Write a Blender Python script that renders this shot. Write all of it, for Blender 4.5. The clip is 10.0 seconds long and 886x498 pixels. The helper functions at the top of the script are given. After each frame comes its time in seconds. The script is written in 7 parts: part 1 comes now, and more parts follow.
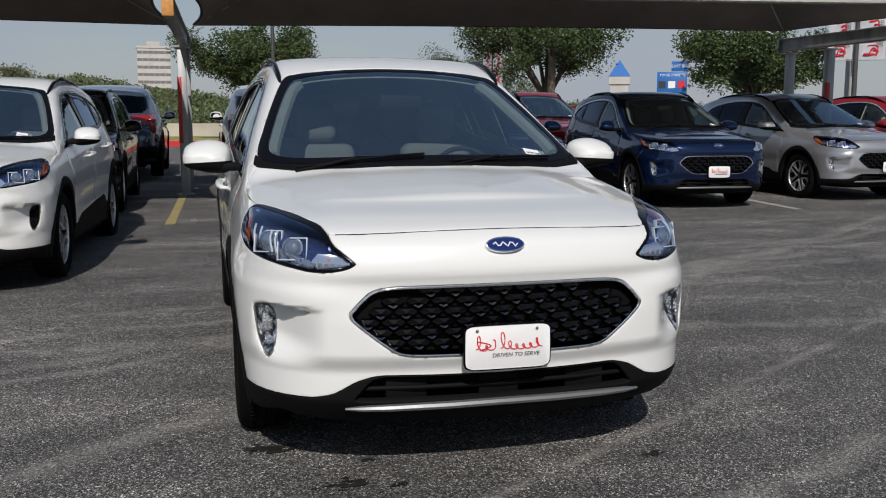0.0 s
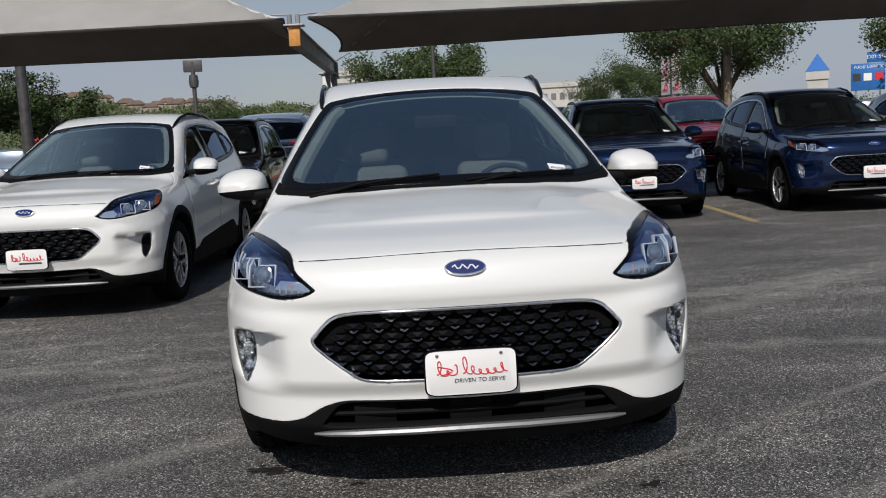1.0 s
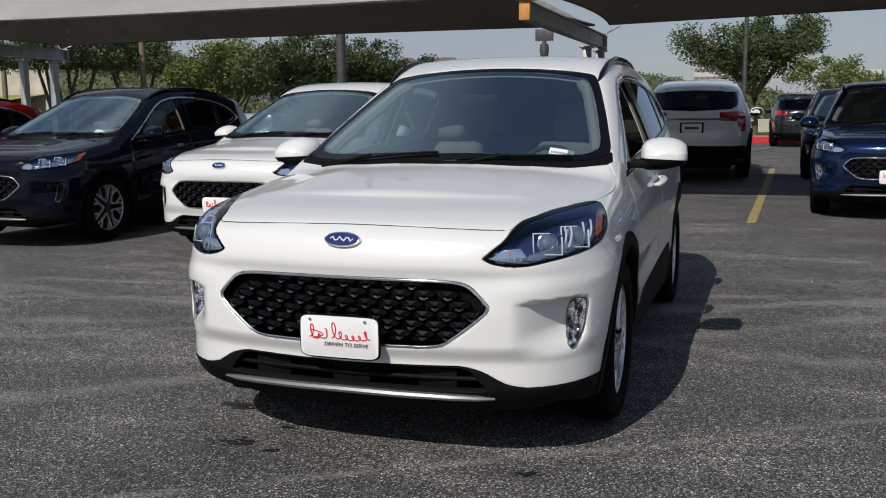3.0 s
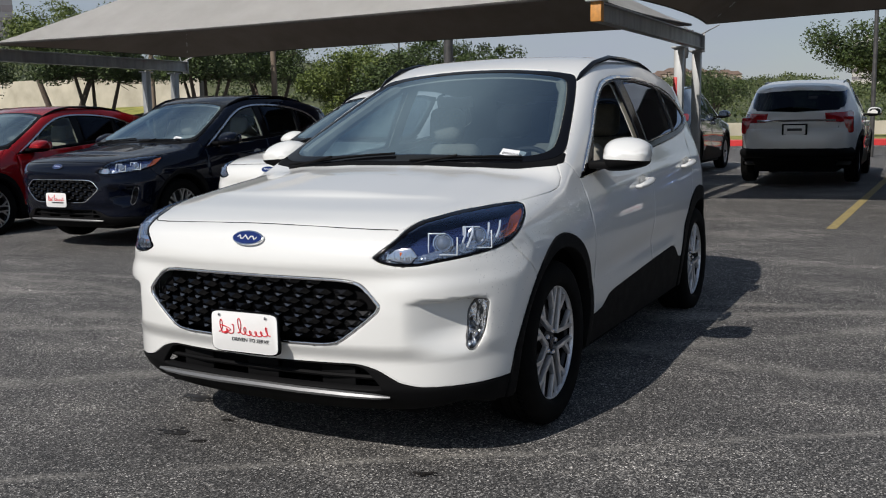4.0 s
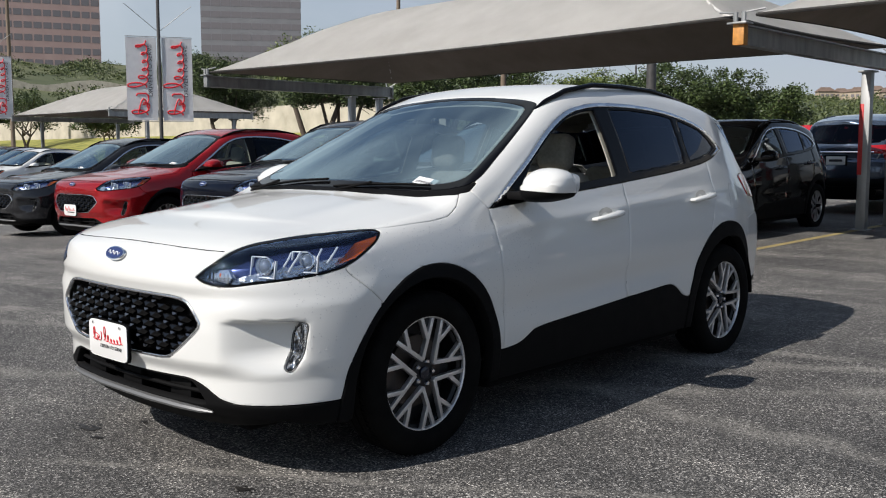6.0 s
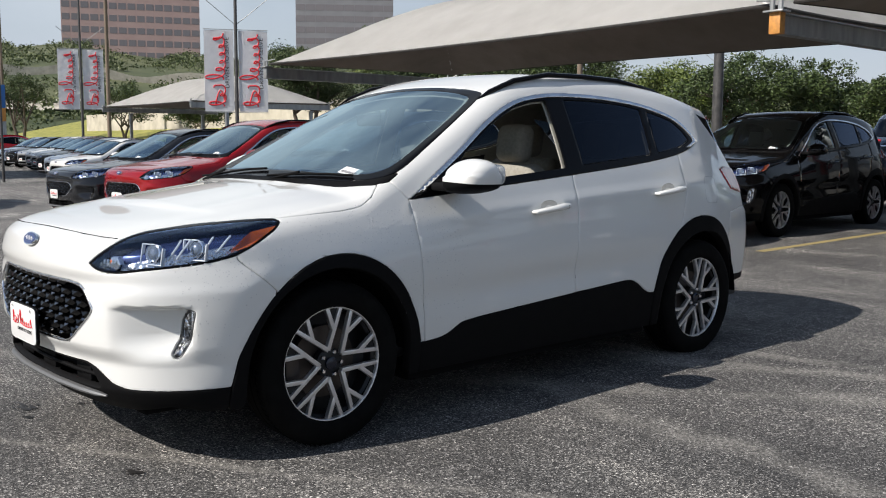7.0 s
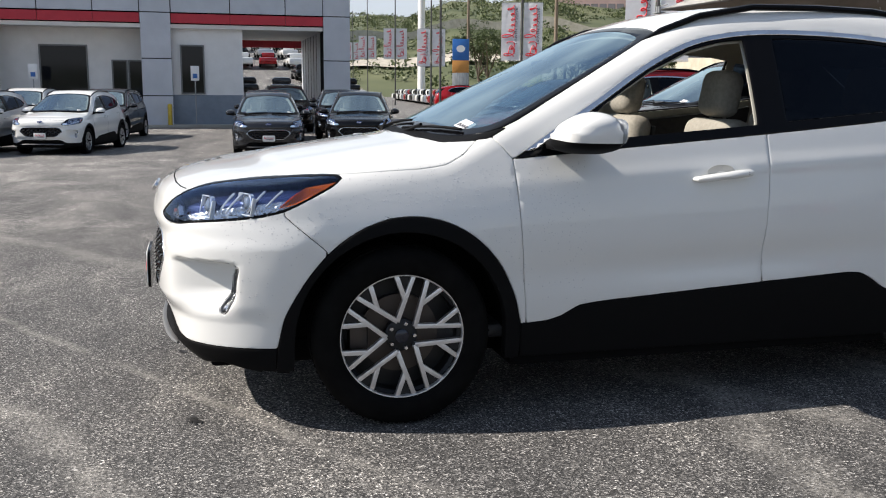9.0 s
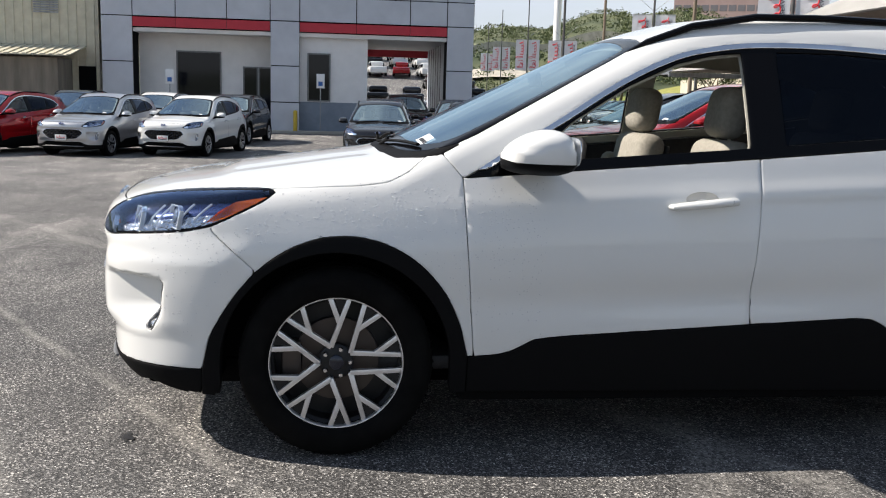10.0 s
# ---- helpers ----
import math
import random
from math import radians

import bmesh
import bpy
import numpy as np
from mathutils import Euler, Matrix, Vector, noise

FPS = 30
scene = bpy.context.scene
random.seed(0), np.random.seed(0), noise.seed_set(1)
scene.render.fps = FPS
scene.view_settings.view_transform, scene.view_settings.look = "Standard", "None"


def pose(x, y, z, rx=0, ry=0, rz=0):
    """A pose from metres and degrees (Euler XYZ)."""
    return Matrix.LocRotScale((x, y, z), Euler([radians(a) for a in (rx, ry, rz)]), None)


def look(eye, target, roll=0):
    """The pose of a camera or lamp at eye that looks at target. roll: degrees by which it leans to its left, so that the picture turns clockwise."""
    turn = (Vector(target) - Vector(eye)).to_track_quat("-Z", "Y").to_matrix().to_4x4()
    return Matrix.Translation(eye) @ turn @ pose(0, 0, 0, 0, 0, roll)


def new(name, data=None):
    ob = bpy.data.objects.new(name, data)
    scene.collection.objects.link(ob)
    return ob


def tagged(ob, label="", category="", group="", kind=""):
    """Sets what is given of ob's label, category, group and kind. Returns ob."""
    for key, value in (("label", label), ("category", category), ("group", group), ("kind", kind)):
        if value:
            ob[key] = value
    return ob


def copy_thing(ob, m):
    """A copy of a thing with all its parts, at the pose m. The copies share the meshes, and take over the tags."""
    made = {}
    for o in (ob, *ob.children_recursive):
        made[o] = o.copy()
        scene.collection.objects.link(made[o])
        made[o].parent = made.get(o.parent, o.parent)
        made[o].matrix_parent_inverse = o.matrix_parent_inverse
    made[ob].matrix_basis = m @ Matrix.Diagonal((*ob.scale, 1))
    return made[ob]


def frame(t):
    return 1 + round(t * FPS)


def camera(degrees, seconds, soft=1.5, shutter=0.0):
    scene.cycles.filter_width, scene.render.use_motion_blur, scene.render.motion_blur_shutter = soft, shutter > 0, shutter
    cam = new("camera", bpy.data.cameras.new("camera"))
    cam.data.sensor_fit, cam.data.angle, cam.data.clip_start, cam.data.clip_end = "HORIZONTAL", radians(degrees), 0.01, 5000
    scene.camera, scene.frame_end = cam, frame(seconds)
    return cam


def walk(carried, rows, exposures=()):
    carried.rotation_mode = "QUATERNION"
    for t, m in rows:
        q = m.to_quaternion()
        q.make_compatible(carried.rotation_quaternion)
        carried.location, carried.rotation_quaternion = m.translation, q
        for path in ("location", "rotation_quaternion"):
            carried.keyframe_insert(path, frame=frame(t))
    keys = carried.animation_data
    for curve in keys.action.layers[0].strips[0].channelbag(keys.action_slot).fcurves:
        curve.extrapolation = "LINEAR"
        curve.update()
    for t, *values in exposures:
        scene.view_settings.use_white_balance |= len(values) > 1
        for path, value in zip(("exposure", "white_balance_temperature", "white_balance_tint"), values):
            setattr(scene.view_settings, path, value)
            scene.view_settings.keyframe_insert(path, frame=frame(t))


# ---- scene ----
cam = camera(50.6, 10.0, soft=1.1)
PATH = [
    (0, (-1.017, -4.034, 1.307), (-0.528, -2.114, 1.035), 0.0),
    (0.5, (-0.634, -4.132, 1.334), (-0.352, -2.167, 1.096), -1.7),
    (1, (-0.212, -4.107, 1.322), (-0.125, -2.123, 1.085), -3.0),
    (1.5, (0.228, -4.193, 1.328), (0.151, -2.209, 1.091), -2.9),
    (2, (0.628, -4.145, 1.313), (0.343, -2.178, 1.088), -1.6),
    (2.5, (1.02, -4.069, 1.312), (0.571, -2.133, 1.082), -0.6),
    (3, (1.439, -4.044, 1.314), (0.808, -2.166, 1.037), -0.4),
    (3.2, (1.595, -3.976, 1.29), (0.918, -2.113, 1.023), -0.4),
    (4.3, (2.496, -3.613, 1.281), (1.484, -1.906, 1.025), -1.3),
    (4.5, (2.626, -3.519, 1.262), (1.547, -1.853, 1.019), -1.4),
    (5, (2.982, -3.275, 1.28), (1.817, -1.664, 1.068), -1.1),
    (5.2, (3.138, -3.189, 1.274), (1.951, -1.591, 1.077), -1.1),
    (6.3, (3.746, -2.643, 1.289), (2.348, -1.228, 1.085), 0.2),
    (6.5, (3.862, -2.521, 1.281), (2.449, -1.118, 1.086), 0.1),
    (7, (4.1, -2.239, 1.28), (2.615, -0.918, 1.057), 0.3),
    (7.5, (4.184, -1.842, 1.276), (2.536, -0.751, 0.967), 2.0),
    (8, (4.316, -1.437, 1.279), (2.63, -0.403, 0.983), 0.9),
    (8.5, (4.348, -1.097, 1.275), (2.563, -0.242, 0.99), 0.7),
    (9, (4.321, -0.734, 1.287), (2.412, -0.238, 0.955), 0.4),
    (9.5, (4.357, -0.367, 1.311), (2.411, -0.028, 1.001), 0.9),
    (10, (4.193, 0.001, 1.305), (2.231, 0.224, 0.991), 1.6),
]
walk(cam, [(t, look(eye, target, roll)) for t, eye, target, roll in PATH],
     [(0, -0.35, 6440, 12), (3, -0.34, 6450, 12), (4.5, -0.13, 6510, 11), (6.5, 0.20, 6550, 11), (8.5, 0.56, 6680, 12), (10, 0.71, 6780, 12)])

# ---- light ----
SUN_AZIMUTH, SUN_HEIGHT = 191.5, 39.5
world = bpy.data.worlds.new("sky")
scene.world = world
world.use_nodes = True
sky = world.node_tree.nodes.new("ShaderNodeTexSky")
sky.sky_type, sky.sun_disc = "NISHITA", False
sky.sun_elevation, sky.sun_rotation = radians(SUN_HEIGHT), radians(SUN_AZIMUTH)
sky.dust_density, sky.air_density, sky.ozone_density = 0.6, 1.15, 1.8
wn = world.node_tree
direction = wn.nodes.new("ShaderNodeTexCoord")
flat = wn.nodes.new("ShaderNodeMapping")
flat.inputs["Scale"].default_value = (1.0, 1.0, 3.2)
wn.links.new(direction.outputs["Generated"], flat.inputs[0])
cloud = wn.nodes.new("ShaderNodeTexNoise")
cloud.inputs["Scale"].default_value, cloud.inputs["Detail"].default_value, cloud.inputs["Roughness"].default_value = 2.6, 7.0, 0.58
wn.links.new(flat.outputs[0], cloud.inputs["Vector"])
cover = wn.nodes.new("ShaderNodeValToRGB")
cover.color_ramp.elements[0].position, cover.color_ramp.elements[0].color = 0.40, (0.58, 0.58, 0.58, 1)
cover.color_ramp.elements[1].position, cover.color_ramp.elements[1].color = 0.66, (0.92, 0.92, 0.92, 1)
wn.links.new(cloud.outputs["Fac"], cover.inputs[0])
veil = wn.nodes.new("ShaderNodeMix")
veil.data_type = "RGBA"
height = wn.nodes.new("ShaderNodeSeparateXYZ")
wn.links.new(direction.outputs["Generated"], height.inputs[0])
thin = wn.nodes.new("ShaderNodeMapRange")
thin.inputs["From Min"].default_value, thin.inputs["From Max"].default_value = 0.10, 0.45
thin.inputs["To Min"].default_value, thin.inputs["To Max"].default_value = 1.0, 0.20
wn.links.new(height.outputs[2], thin.inputs["Value"])
share = wn.nodes.new("ShaderNodeMath")
share.operation = "MULTIPLY"
wn.links.new(cover.outputs[0], share.inputs[0])
wn.links.new(thin.outputs[0], share.inputs[1])
wn.links.new(share.outputs[0], veil.inputs[0])
wn.links.new(sky.outputs[0], veil.inputs[6])
veil.inputs[7].default_value = (5.8, 6.5, 7.7, 1)
# sunlit cloud high in the west, broken by blue
toward = wn.nodes.new("ShaderNodeVectorMath")
toward.operation = "DOT_PRODUCT"
toward.inputs[1].default_value = Vector((-0.74, 0.30, 0.60)).normalized()
wn.links.new(direction.outputs["Generated"], toward.inputs[0])
bank = wn.nodes.new("ShaderNodeMapRange")
bank.interpolation_type = "SMOOTHSTEP"
bank.inputs["From Min"].default_value, bank.inputs["From Max"].default_value = 0.80, 0.97
wn.links.new(toward.outputs["Value"], bank.inputs["Value"])
heap = wn.nodes.new("ShaderNodeTexNoise")
heap.inputs["Scale"].default_value, heap.inputs["Detail"].default_value = 3.4, 8.0
wn.links.new(direction.outputs["Generated"], heap.inputs["Vector"])
puff = wn.nodes.new("ShaderNodeMapRange")
puff.inputs["From Min"].default_value, puff.inputs["From Max"].default_value = 0.38, 0.60
wn.links.new(heap.outputs["Fac"], puff.inputs["Value"])
lit = wn.nodes.new("ShaderNodeMath")
lit.operation = "MULTIPLY"
wn.links.new(bank.outputs[0], lit.inputs[0])
wn.links.new(puff.outputs[0], lit.inputs[1])
high_cloud = wn.nodes.new("ShaderNodeMix")
high_cloud.data_type = "RGBA"
wn.links.new(lit.outputs[0], high_cloud.inputs[0])
wn.links.new(veil.outputs[2], high_cloud.inputs[6])
high_cloud.inputs[7].default_value = (7.6, 8.5, 9.1, 1)
wn.links.new(high_cloud.outputs[2], wn.nodes["Background"].inputs[0])
wn.nodes["Background"].inputs[1].default_value = 0.076
lamp = bpy.data.lights.new("sun", "SUN")
lamp.energy, lamp.angle, lamp.color = 4.8, radians(0.5), (1.0, 0.95, 0.88)
sun = new("sun", lamp)
# azimuth is measured from +y towards +x
aim = Vector((math.sin(radians(SUN_AZIMUTH)) * math.cos(radians(SUN_HEIGHT)), math.cos(radians(SUN_AZIMUTH)) * math.cos(radians(SUN_HEIGHT)), math.sin(radians(SUN_HEIGHT))))
sun.matrix_basis = look(aim * 60, (0, 0, 0))


# ---- materials ----
def material(name, color, rough=0.5, metal=0.0, coat=0.0, spec=0.5):
    m = bpy.data.materials.new(name)
    m.use_nodes = True
    b = m.node_tree.nodes["Principled BSDF"]
    b.inputs["Base Color"].default_value = (*color, 1)
    b.inputs["Roughness"].default_value = rough
    b.inputs["Metallic"].default_value = metal
    b.inputs["Coat Weight"].default_value = coat
    b.inputs["Coat Roughness"].default_value = 0.03
    b.inputs["Specular IOR Level"].default_value = spec
    return m


def add(m, kind, **values):
    n = m.node_tree.nodes.new("ShaderNode" + kind)
    for k, v in values.items():
        n.inputs[k.replace("_", " ")].default_value = v
    return n


def wire(m, a, b):
    m.node_tree.links.new(a, b)


def ramp(m, fac, *stops):
    n = m.node_tree.nodes.new("ShaderNodeValToRGB")
    while len(n.color_ramp.elements) < len(stops):
        n.color_ramp.elements.new(0.5)
    for e, (pos, col) in zip(n.color_ramp.elements, stops):
        e.position, e.color = pos, (*col, 1) if len(col) == 3 else col
    wire(m, fac, n.inputs[0])
    return n.outputs["Color"]


def noise_at(m, scale, detail=3.0, rough=0.55, space="Object", squash=None):
    c = m.node_tree.nodes.new("ShaderNodeTexCoord")
    n = add(m, "TexNoise", Scale=scale, Detail=detail, Roughness=rough)
    src = c.outputs[space]
    if squash:
        s = m.node_tree.nodes.new("ShaderNodeMapping")
        s.inputs["Scale"].default_value = squash
        wire(m, src, s.inputs[0])
        src = s.outputs[0]
    wire(m, src, n.inputs["Vector"])
    return n.outputs["Fac"]


def bsdf(m):
    return m.node_tree.nodes["Principled BSDF"]


def mottle(m, a, b, scale, detail=4.0, space="Object", lo=0.3, hi=0.7, squash=None):
    """Varies the base colour from a to b by noise of that scale."""
    wire(m, ramp(m, noise_at(m, scale, detail, space=space, squash=squash), (lo, a), (hi, b)), bsdf(m).inputs["Base Color"])
    return m


def rough_noise(m, scale, lo, hi, space="Object"):
    r = add(m, "MapRange", To_Min=lo, To_Max=hi)
    wire(m, noise_at(m, scale, 4, space=space), r.inputs["Value"])
    wire(m, r.outputs[0], bsdf(m).inputs["Roughness"])
    return m


def bump(m, scale, strength, dist=0.01, detail=3.0, space="Object"):
    n = add(m, "Bump", Strength=strength, Distance=dist)
    wire(m, noise_at(m, scale, detail, space=space), n.inputs["Height"])
    wire(m, n.outputs[0], bsdf(m).inputs["Normal"])
    return m


def paint(name, color, metal=0.0, flake=0.0, coat=1.0):
    m = material(name, color, 0.32, metal, coat, 0.5 if min(color) > 0.2 else 0.05)
    rough_noise(m, 3.0, 0.26 if min(color) > 0.2 else 0.14, 0.40 if min(color) > 0.2 else 0.22)
    if flake:
        dark = tuple(c * (1 - flake) for c in color)
        mottle(m, dark, color, 900, 1)
    return m


def glass(name, tint, mirror=0.045, sheen=(0.86, 0.94, 1)):
    """A thin pane: it lets light straight through, tinted, and mirrors the rest, the more the flatter it is seen."""
    m = bpy.data.materials.new(name)
    m.use_nodes = True
    t = m.node_tree
    t.nodes.remove(t.nodes["Principled BSDF"])
    clear_node, shine, mix, slant = (t.nodes.new("ShaderNode" + k) for k in ("BsdfTransparent", "BsdfGlossy", "MixShader", "LayerWeight"))
    clear_node.inputs[0].default_value = (*tint, 1)
    shine.inputs["Roughness"].default_value = 0.015
    shine.inputs["Color"].default_value = (*sheen, 1)
    slant.inputs["Blend"].default_value = 0.5
    steep = t.nodes.new("ShaderNodeMath")
    steep.operation, steep.inputs[1].default_value = "POWER", 4.0
    wire(m, slant.outputs["Facing"], steep.inputs[0])
    share = t.nodes.new("ShaderNodeMath")
    share.operation, share.inputs[1].default_value, share.inputs[2].default_value = "MULTIPLY_ADD", 1 - mirror, mirror
    wire(m, steep.outputs[0], share.inputs[0])
    wire(m, share.outputs[0], mix.inputs[0])
    wire(m, clear_node.outputs[0], mix.inputs[1])
    wire(m, shine.outputs[0], mix.inputs[2])
    wire(m, mix.outputs[0], t.nodes["Material Output"].inputs[0])
    return m


PAINT_WHITE = paint("white paint", (0.715, 0.72, 0.70))
PAINT_BLUE = paint("metallic blue paint", (0.006, 0.019, 0.068), 0.5, 0.35, 0.9)
PAINT_NAVY = paint("near-black blue paint", (0.003, 0.005, 0.013), 0.2, 0.3, 0.5)
PAINT_BLACK = paint("black paint", (0.003, 0.003, 0.0035), 0.0, 0.0, 0.55)
PAINT_RED = paint("metallic red paint", (0.36, 0.008, 0.012), 0.3, 0.3)
PAINT_GREY = paint("dark grey metallic paint", (0.040, 0.042, 0.047), 0.6, 0.3, 0.7)
PAINT_SILVER = paint("silver metallic paint", (0.52, 0.53, 0.55), 0.7, 0.2)
PAINT_STEEL = paint("blue-grey metallic paint", (0.09, 0.12, 0.17), 0.6, 0.2)
PAINT_ICE = paint("pale blue-grey paint", (0.30, 0.36, 0.45), 0.5, 0.2)
PLASTIC = bump(rough_noise(material("black plastic cladding", (0.006, 0.006, 0.0064), 0.65, spec=0.06), 12, 0.5, 0.7), 900, 0.15, 0.001)
GRILLE_BLACK = material("gloss black grille", (0.0022, 0.0022, 0.0025), 0.08, spec=0.45)
DARK_CHROME = rough_noise(material("dark chrome", (0.22, 0.22, 0.23), 0.15, 1.0), 60, 0.08, 0.3)
PIANO = material("gloss black plastic", (0.003, 0.003, 0.0038), 0.12, spec=0.13)
RUBBER = bump(mottle(material("tyre rubber", (0.005, 0.005, 0.005), 0.8, spec=0.08), (0.0025, 0.0025, 0.0025), (0.0065, 0.0063, 0.006), 14), 160, 0.2, 0.002)
CHROME = rough_noise(material("chrome", (0.80, 0.81, 0.83), 0.08, 1.0), 8, 0.05, 0.14)
MACHINED = rough_noise(material("machined alloy", (0.74, 0.74, 0.75), 0.3, 0.85), 40, 0.25, 0.42)
POCKET = material("dark painted alloy", (0.012, 0.012, 0.013), 0.45, 0.3)
BRAKE = rough_noise(material("cast brake disc", (0.075, 0.062, 0.055), 0.5, 0.7), 60, 0.3, 0.55)
SILVER_TRIM = rough_noise(material("silver painted trim", (0.17, 0.173, 0.176), 0.4, 0.45), 30, 0.36, 0.5)
DARK = material("dark liner", (0.004, 0.004, 0.0045), 0.9, spec=0.1)
CLOTH = bump(mottle(material("light grey seat cloth", (0.30, 0.28, 0.24), 0.9), (0.26, 0.245, 0.21), (0.34, 0.32, 0.275), 60), 700, 0.3, 0.002)
TRIM_PALE = mottle(material("pale interior trim", (0.46, 0.45, 0.38), 0.8), (0.42, 0.41, 0.35), (0.52, 0.51, 0.44), 9)
TRIM_DARK = bump(mottle(material("dark interior plastic", (0.02, 0.02, 0.022), 0.6), (0.014, 0.014, 0.016), (0.03, 0.03, 0.032), 30), 500, 0.2, 0.001)
GLASS_CLEAR = glass("windscreen glass", (0.30, 0.39, 0.43), 0.30, (0.70, 0.88, 0.98))
GLASS_SIDE = glass("side window glass", (0.66, 0.76, 0.74))
GLASS_DARK = glass("privacy glass", (0.04, 0.045, 0.055), 0.016, (0.66, 0.78, 1.0))
GLASS_LAMP = glass("lamp cover", (0.90, 0.94, 1.0), 0.07, (0.55, 0.70, 1.0))
AMBER = bump(material("amber reflector", (0.62, 0.13, 0.012), 0.2, 0, 0.4), 220, 0.4, 0.004)
TAIL_RED = material("red lamp", (0.35, 0.008, 0.012), 0.12, 0, 0.8)
# the reflected sky's blue is put into the dark housing colour
LAMP_HOUSING = material("dark lamp housing with sky blue", (0.035, 0.055, 0.16), 0.25, 0.6, 0.6)
PLATE_WHITE = rough_noise(material("white plate", (0.80, 0.80, 0.79), 0.35), 20, 0.3, 0.5)
PRINT_RED = material("red print", (0.62, 0.018, 0.03), 0.5)
PRINT_BLACK = material("dark print", (0.03, 0.03, 0.035), 0.5)
BADGE_BLUE = material("blue enamel", (0.006, 0.018, 0.11), 0.15, 0, 0.8)
PAPER = material("white paper label", (0.78, 0.79, 0.80), 0.6)


# ---- mesh tools ----
def part(name, bm, mat, parent=None, label="", smooth=True, angle=40):
    """Links a bmesh (or a mesh) as one mesh object under a thing or a part."""
    if isinstance(bm, bmesh.types.BMesh):
        me = bpy.data.meshes.new(name)
        for f in bm.faces:
            f.smooth = smooth
        bm.normal_update()
        bm.to_mesh(me)
        bm.free()
        if smooth:
            me.set_sharp_from_angle(angle=radians(angle))
    else:
        me = bm
    if mat and not me.materials:
        for one in mat if isinstance(mat, (list, tuple)) else (mat,):
            me.materials.append(one)
    ob = new(name, me)
    ob.parent = parent
    if label:
        ob["label"] = label
    return ob


def thing(name, label, category, group="", kind="", at=(0, 0, 0), turn=0.0):
    """An Empty at the base of a thing, for its parts."""
    ob = new(name)
    ob.empty_display_size = 0.1
    ob.matrix_basis = pose(*at, 0, 0, turn)
    return tagged(ob, label, category, group, kind)


def block(bm, lo, hi, bevel=0.0, m=None, segments=2):
    """A box from corner to corner, with rounded edges."""
    lo, hi = Vector(lo), Vector(hi)
    t = Matrix.Translation((lo + hi) / 2) @ Matrix.Diagonal((*(hi - lo), 1))
    got = bmesh.ops.create_cube(bm, size=1.0, matrix=(m or Matrix()) @ t)["verts"]
    if bevel:
        edges = {e for v in got for e in v.link_edges}
        bmesh.ops.bevel(bm, geom=list(edges), offset=bevel, segments=segments, profile=0.5, affect="EDGES", clamp_overlap=True)
    return bm


def lathe(bm, profile, n=32, m=None, arc=1.0):
    """Turns (radius, height) pairs round the z axis."""
    m = m or Matrix()
    rings = []
    count = n if arc >= 1 else n + 1
    for r, h in profile:
        rings.append([bm.verts.new(m @ Vector((r * math.cos(a), r * math.sin(a), h))) for a in (arc * 2 * math.pi * i / n for i in range(count))])
    for a, b in zip(rings, rings[1:]):
        for i in range(n):
            j = (i + 1) % count
            try:
                bm.faces.new((a[i], a[j], b[j], b[i]))
            except ValueError:
                pass
    return rings


def tube(bm, path, radius, n=8, closed=False, squash=1.0, cap=True):
    """A round bar along a path; radius may be a number or a list."""
    pts = [Vector(p) for p in path]
    rad = radius if isinstance(radius, (list, tuple)) else [radius] * len(pts)
    rings = []
    up = Vector((0, 0, 1))
    for i, p in enumerate(pts):
        a = pts[i - 1] if i or closed else p
        b = pts[(i + 1) % len(pts)] if i + 1 < len(pts) or closed else p
        d = (b - a).normalized()
        s = d.cross(up)
        s = s.normalized() if s.length > 1e-3 else Vector((1, 0, 0))
        t = s.cross(d).normalized()
        rings.append([bm.verts.new(p + rad[i] * (math.cos(k) * s + squash * math.sin(k) * t)) for k in (2 * math.pi * j / n for j in range(n))])
    pairs = list(zip(rings, rings[1:])) + ([(rings[-1], rings[0])] if closed else [])
    for a, b in pairs:
        for j in range(n):
            bm.faces.new((a[j], a[(j + 1) % n], b[(j + 1) % n], b[j]))
    if cap and not closed:
        bm.faces.new(rings[0][::-1])
        bm.faces.new(rings[-1])
    return bm


def slab(bm, outline, depth, m=None, bevel=0.0):
    """A flat outline of (a, b) pairs in the xy plane, made a plate of that depth along z."""
    m = m or Matrix()
    low = [bm.verts.new(m @ Vector((a, b, 0))) for a, b in outline]
    top = [bm.verts.new(m @ Vector((a, b, depth))) for a, b in outline]
    bm.faces.new(low[::-1])
    lid = bm.faces.new(top)
    n = len(low)
    for i in range(n):
        bm.faces.new((low[i], low[(i + 1) % n], top[(i + 1) % n], top[i]))
    if bevel:
        bmesh.ops.bevel(bm, geom=list(lid.edges), offset=bevel, segments=2, profile=0.5, affect="EDGES", clamp_overlap=True)
    return bm


def oval(a, b, n=28, power=2.0):
    """Points round an oval (power 2) or a rounded rectangle (higher powers)."""
    out = []
    for i in range(n):
        k = 2 * math.pi * i / n
        c, s = math.cos(k), math.sin(k)
        out.append((a * math.copysign(abs(c) ** (2 / power), c), b * math.copysign(abs(s) ** (2 / power), s)))
    return out


def flip_x(bm):
    """Mirrors a bmesh from left to right."""
    bmesh.ops.scale(bm, vec=(-1, 1, 1), verts=bm.verts)
    bmesh.ops.reverse_faces(bm, faces=bm.faces)
    return bm


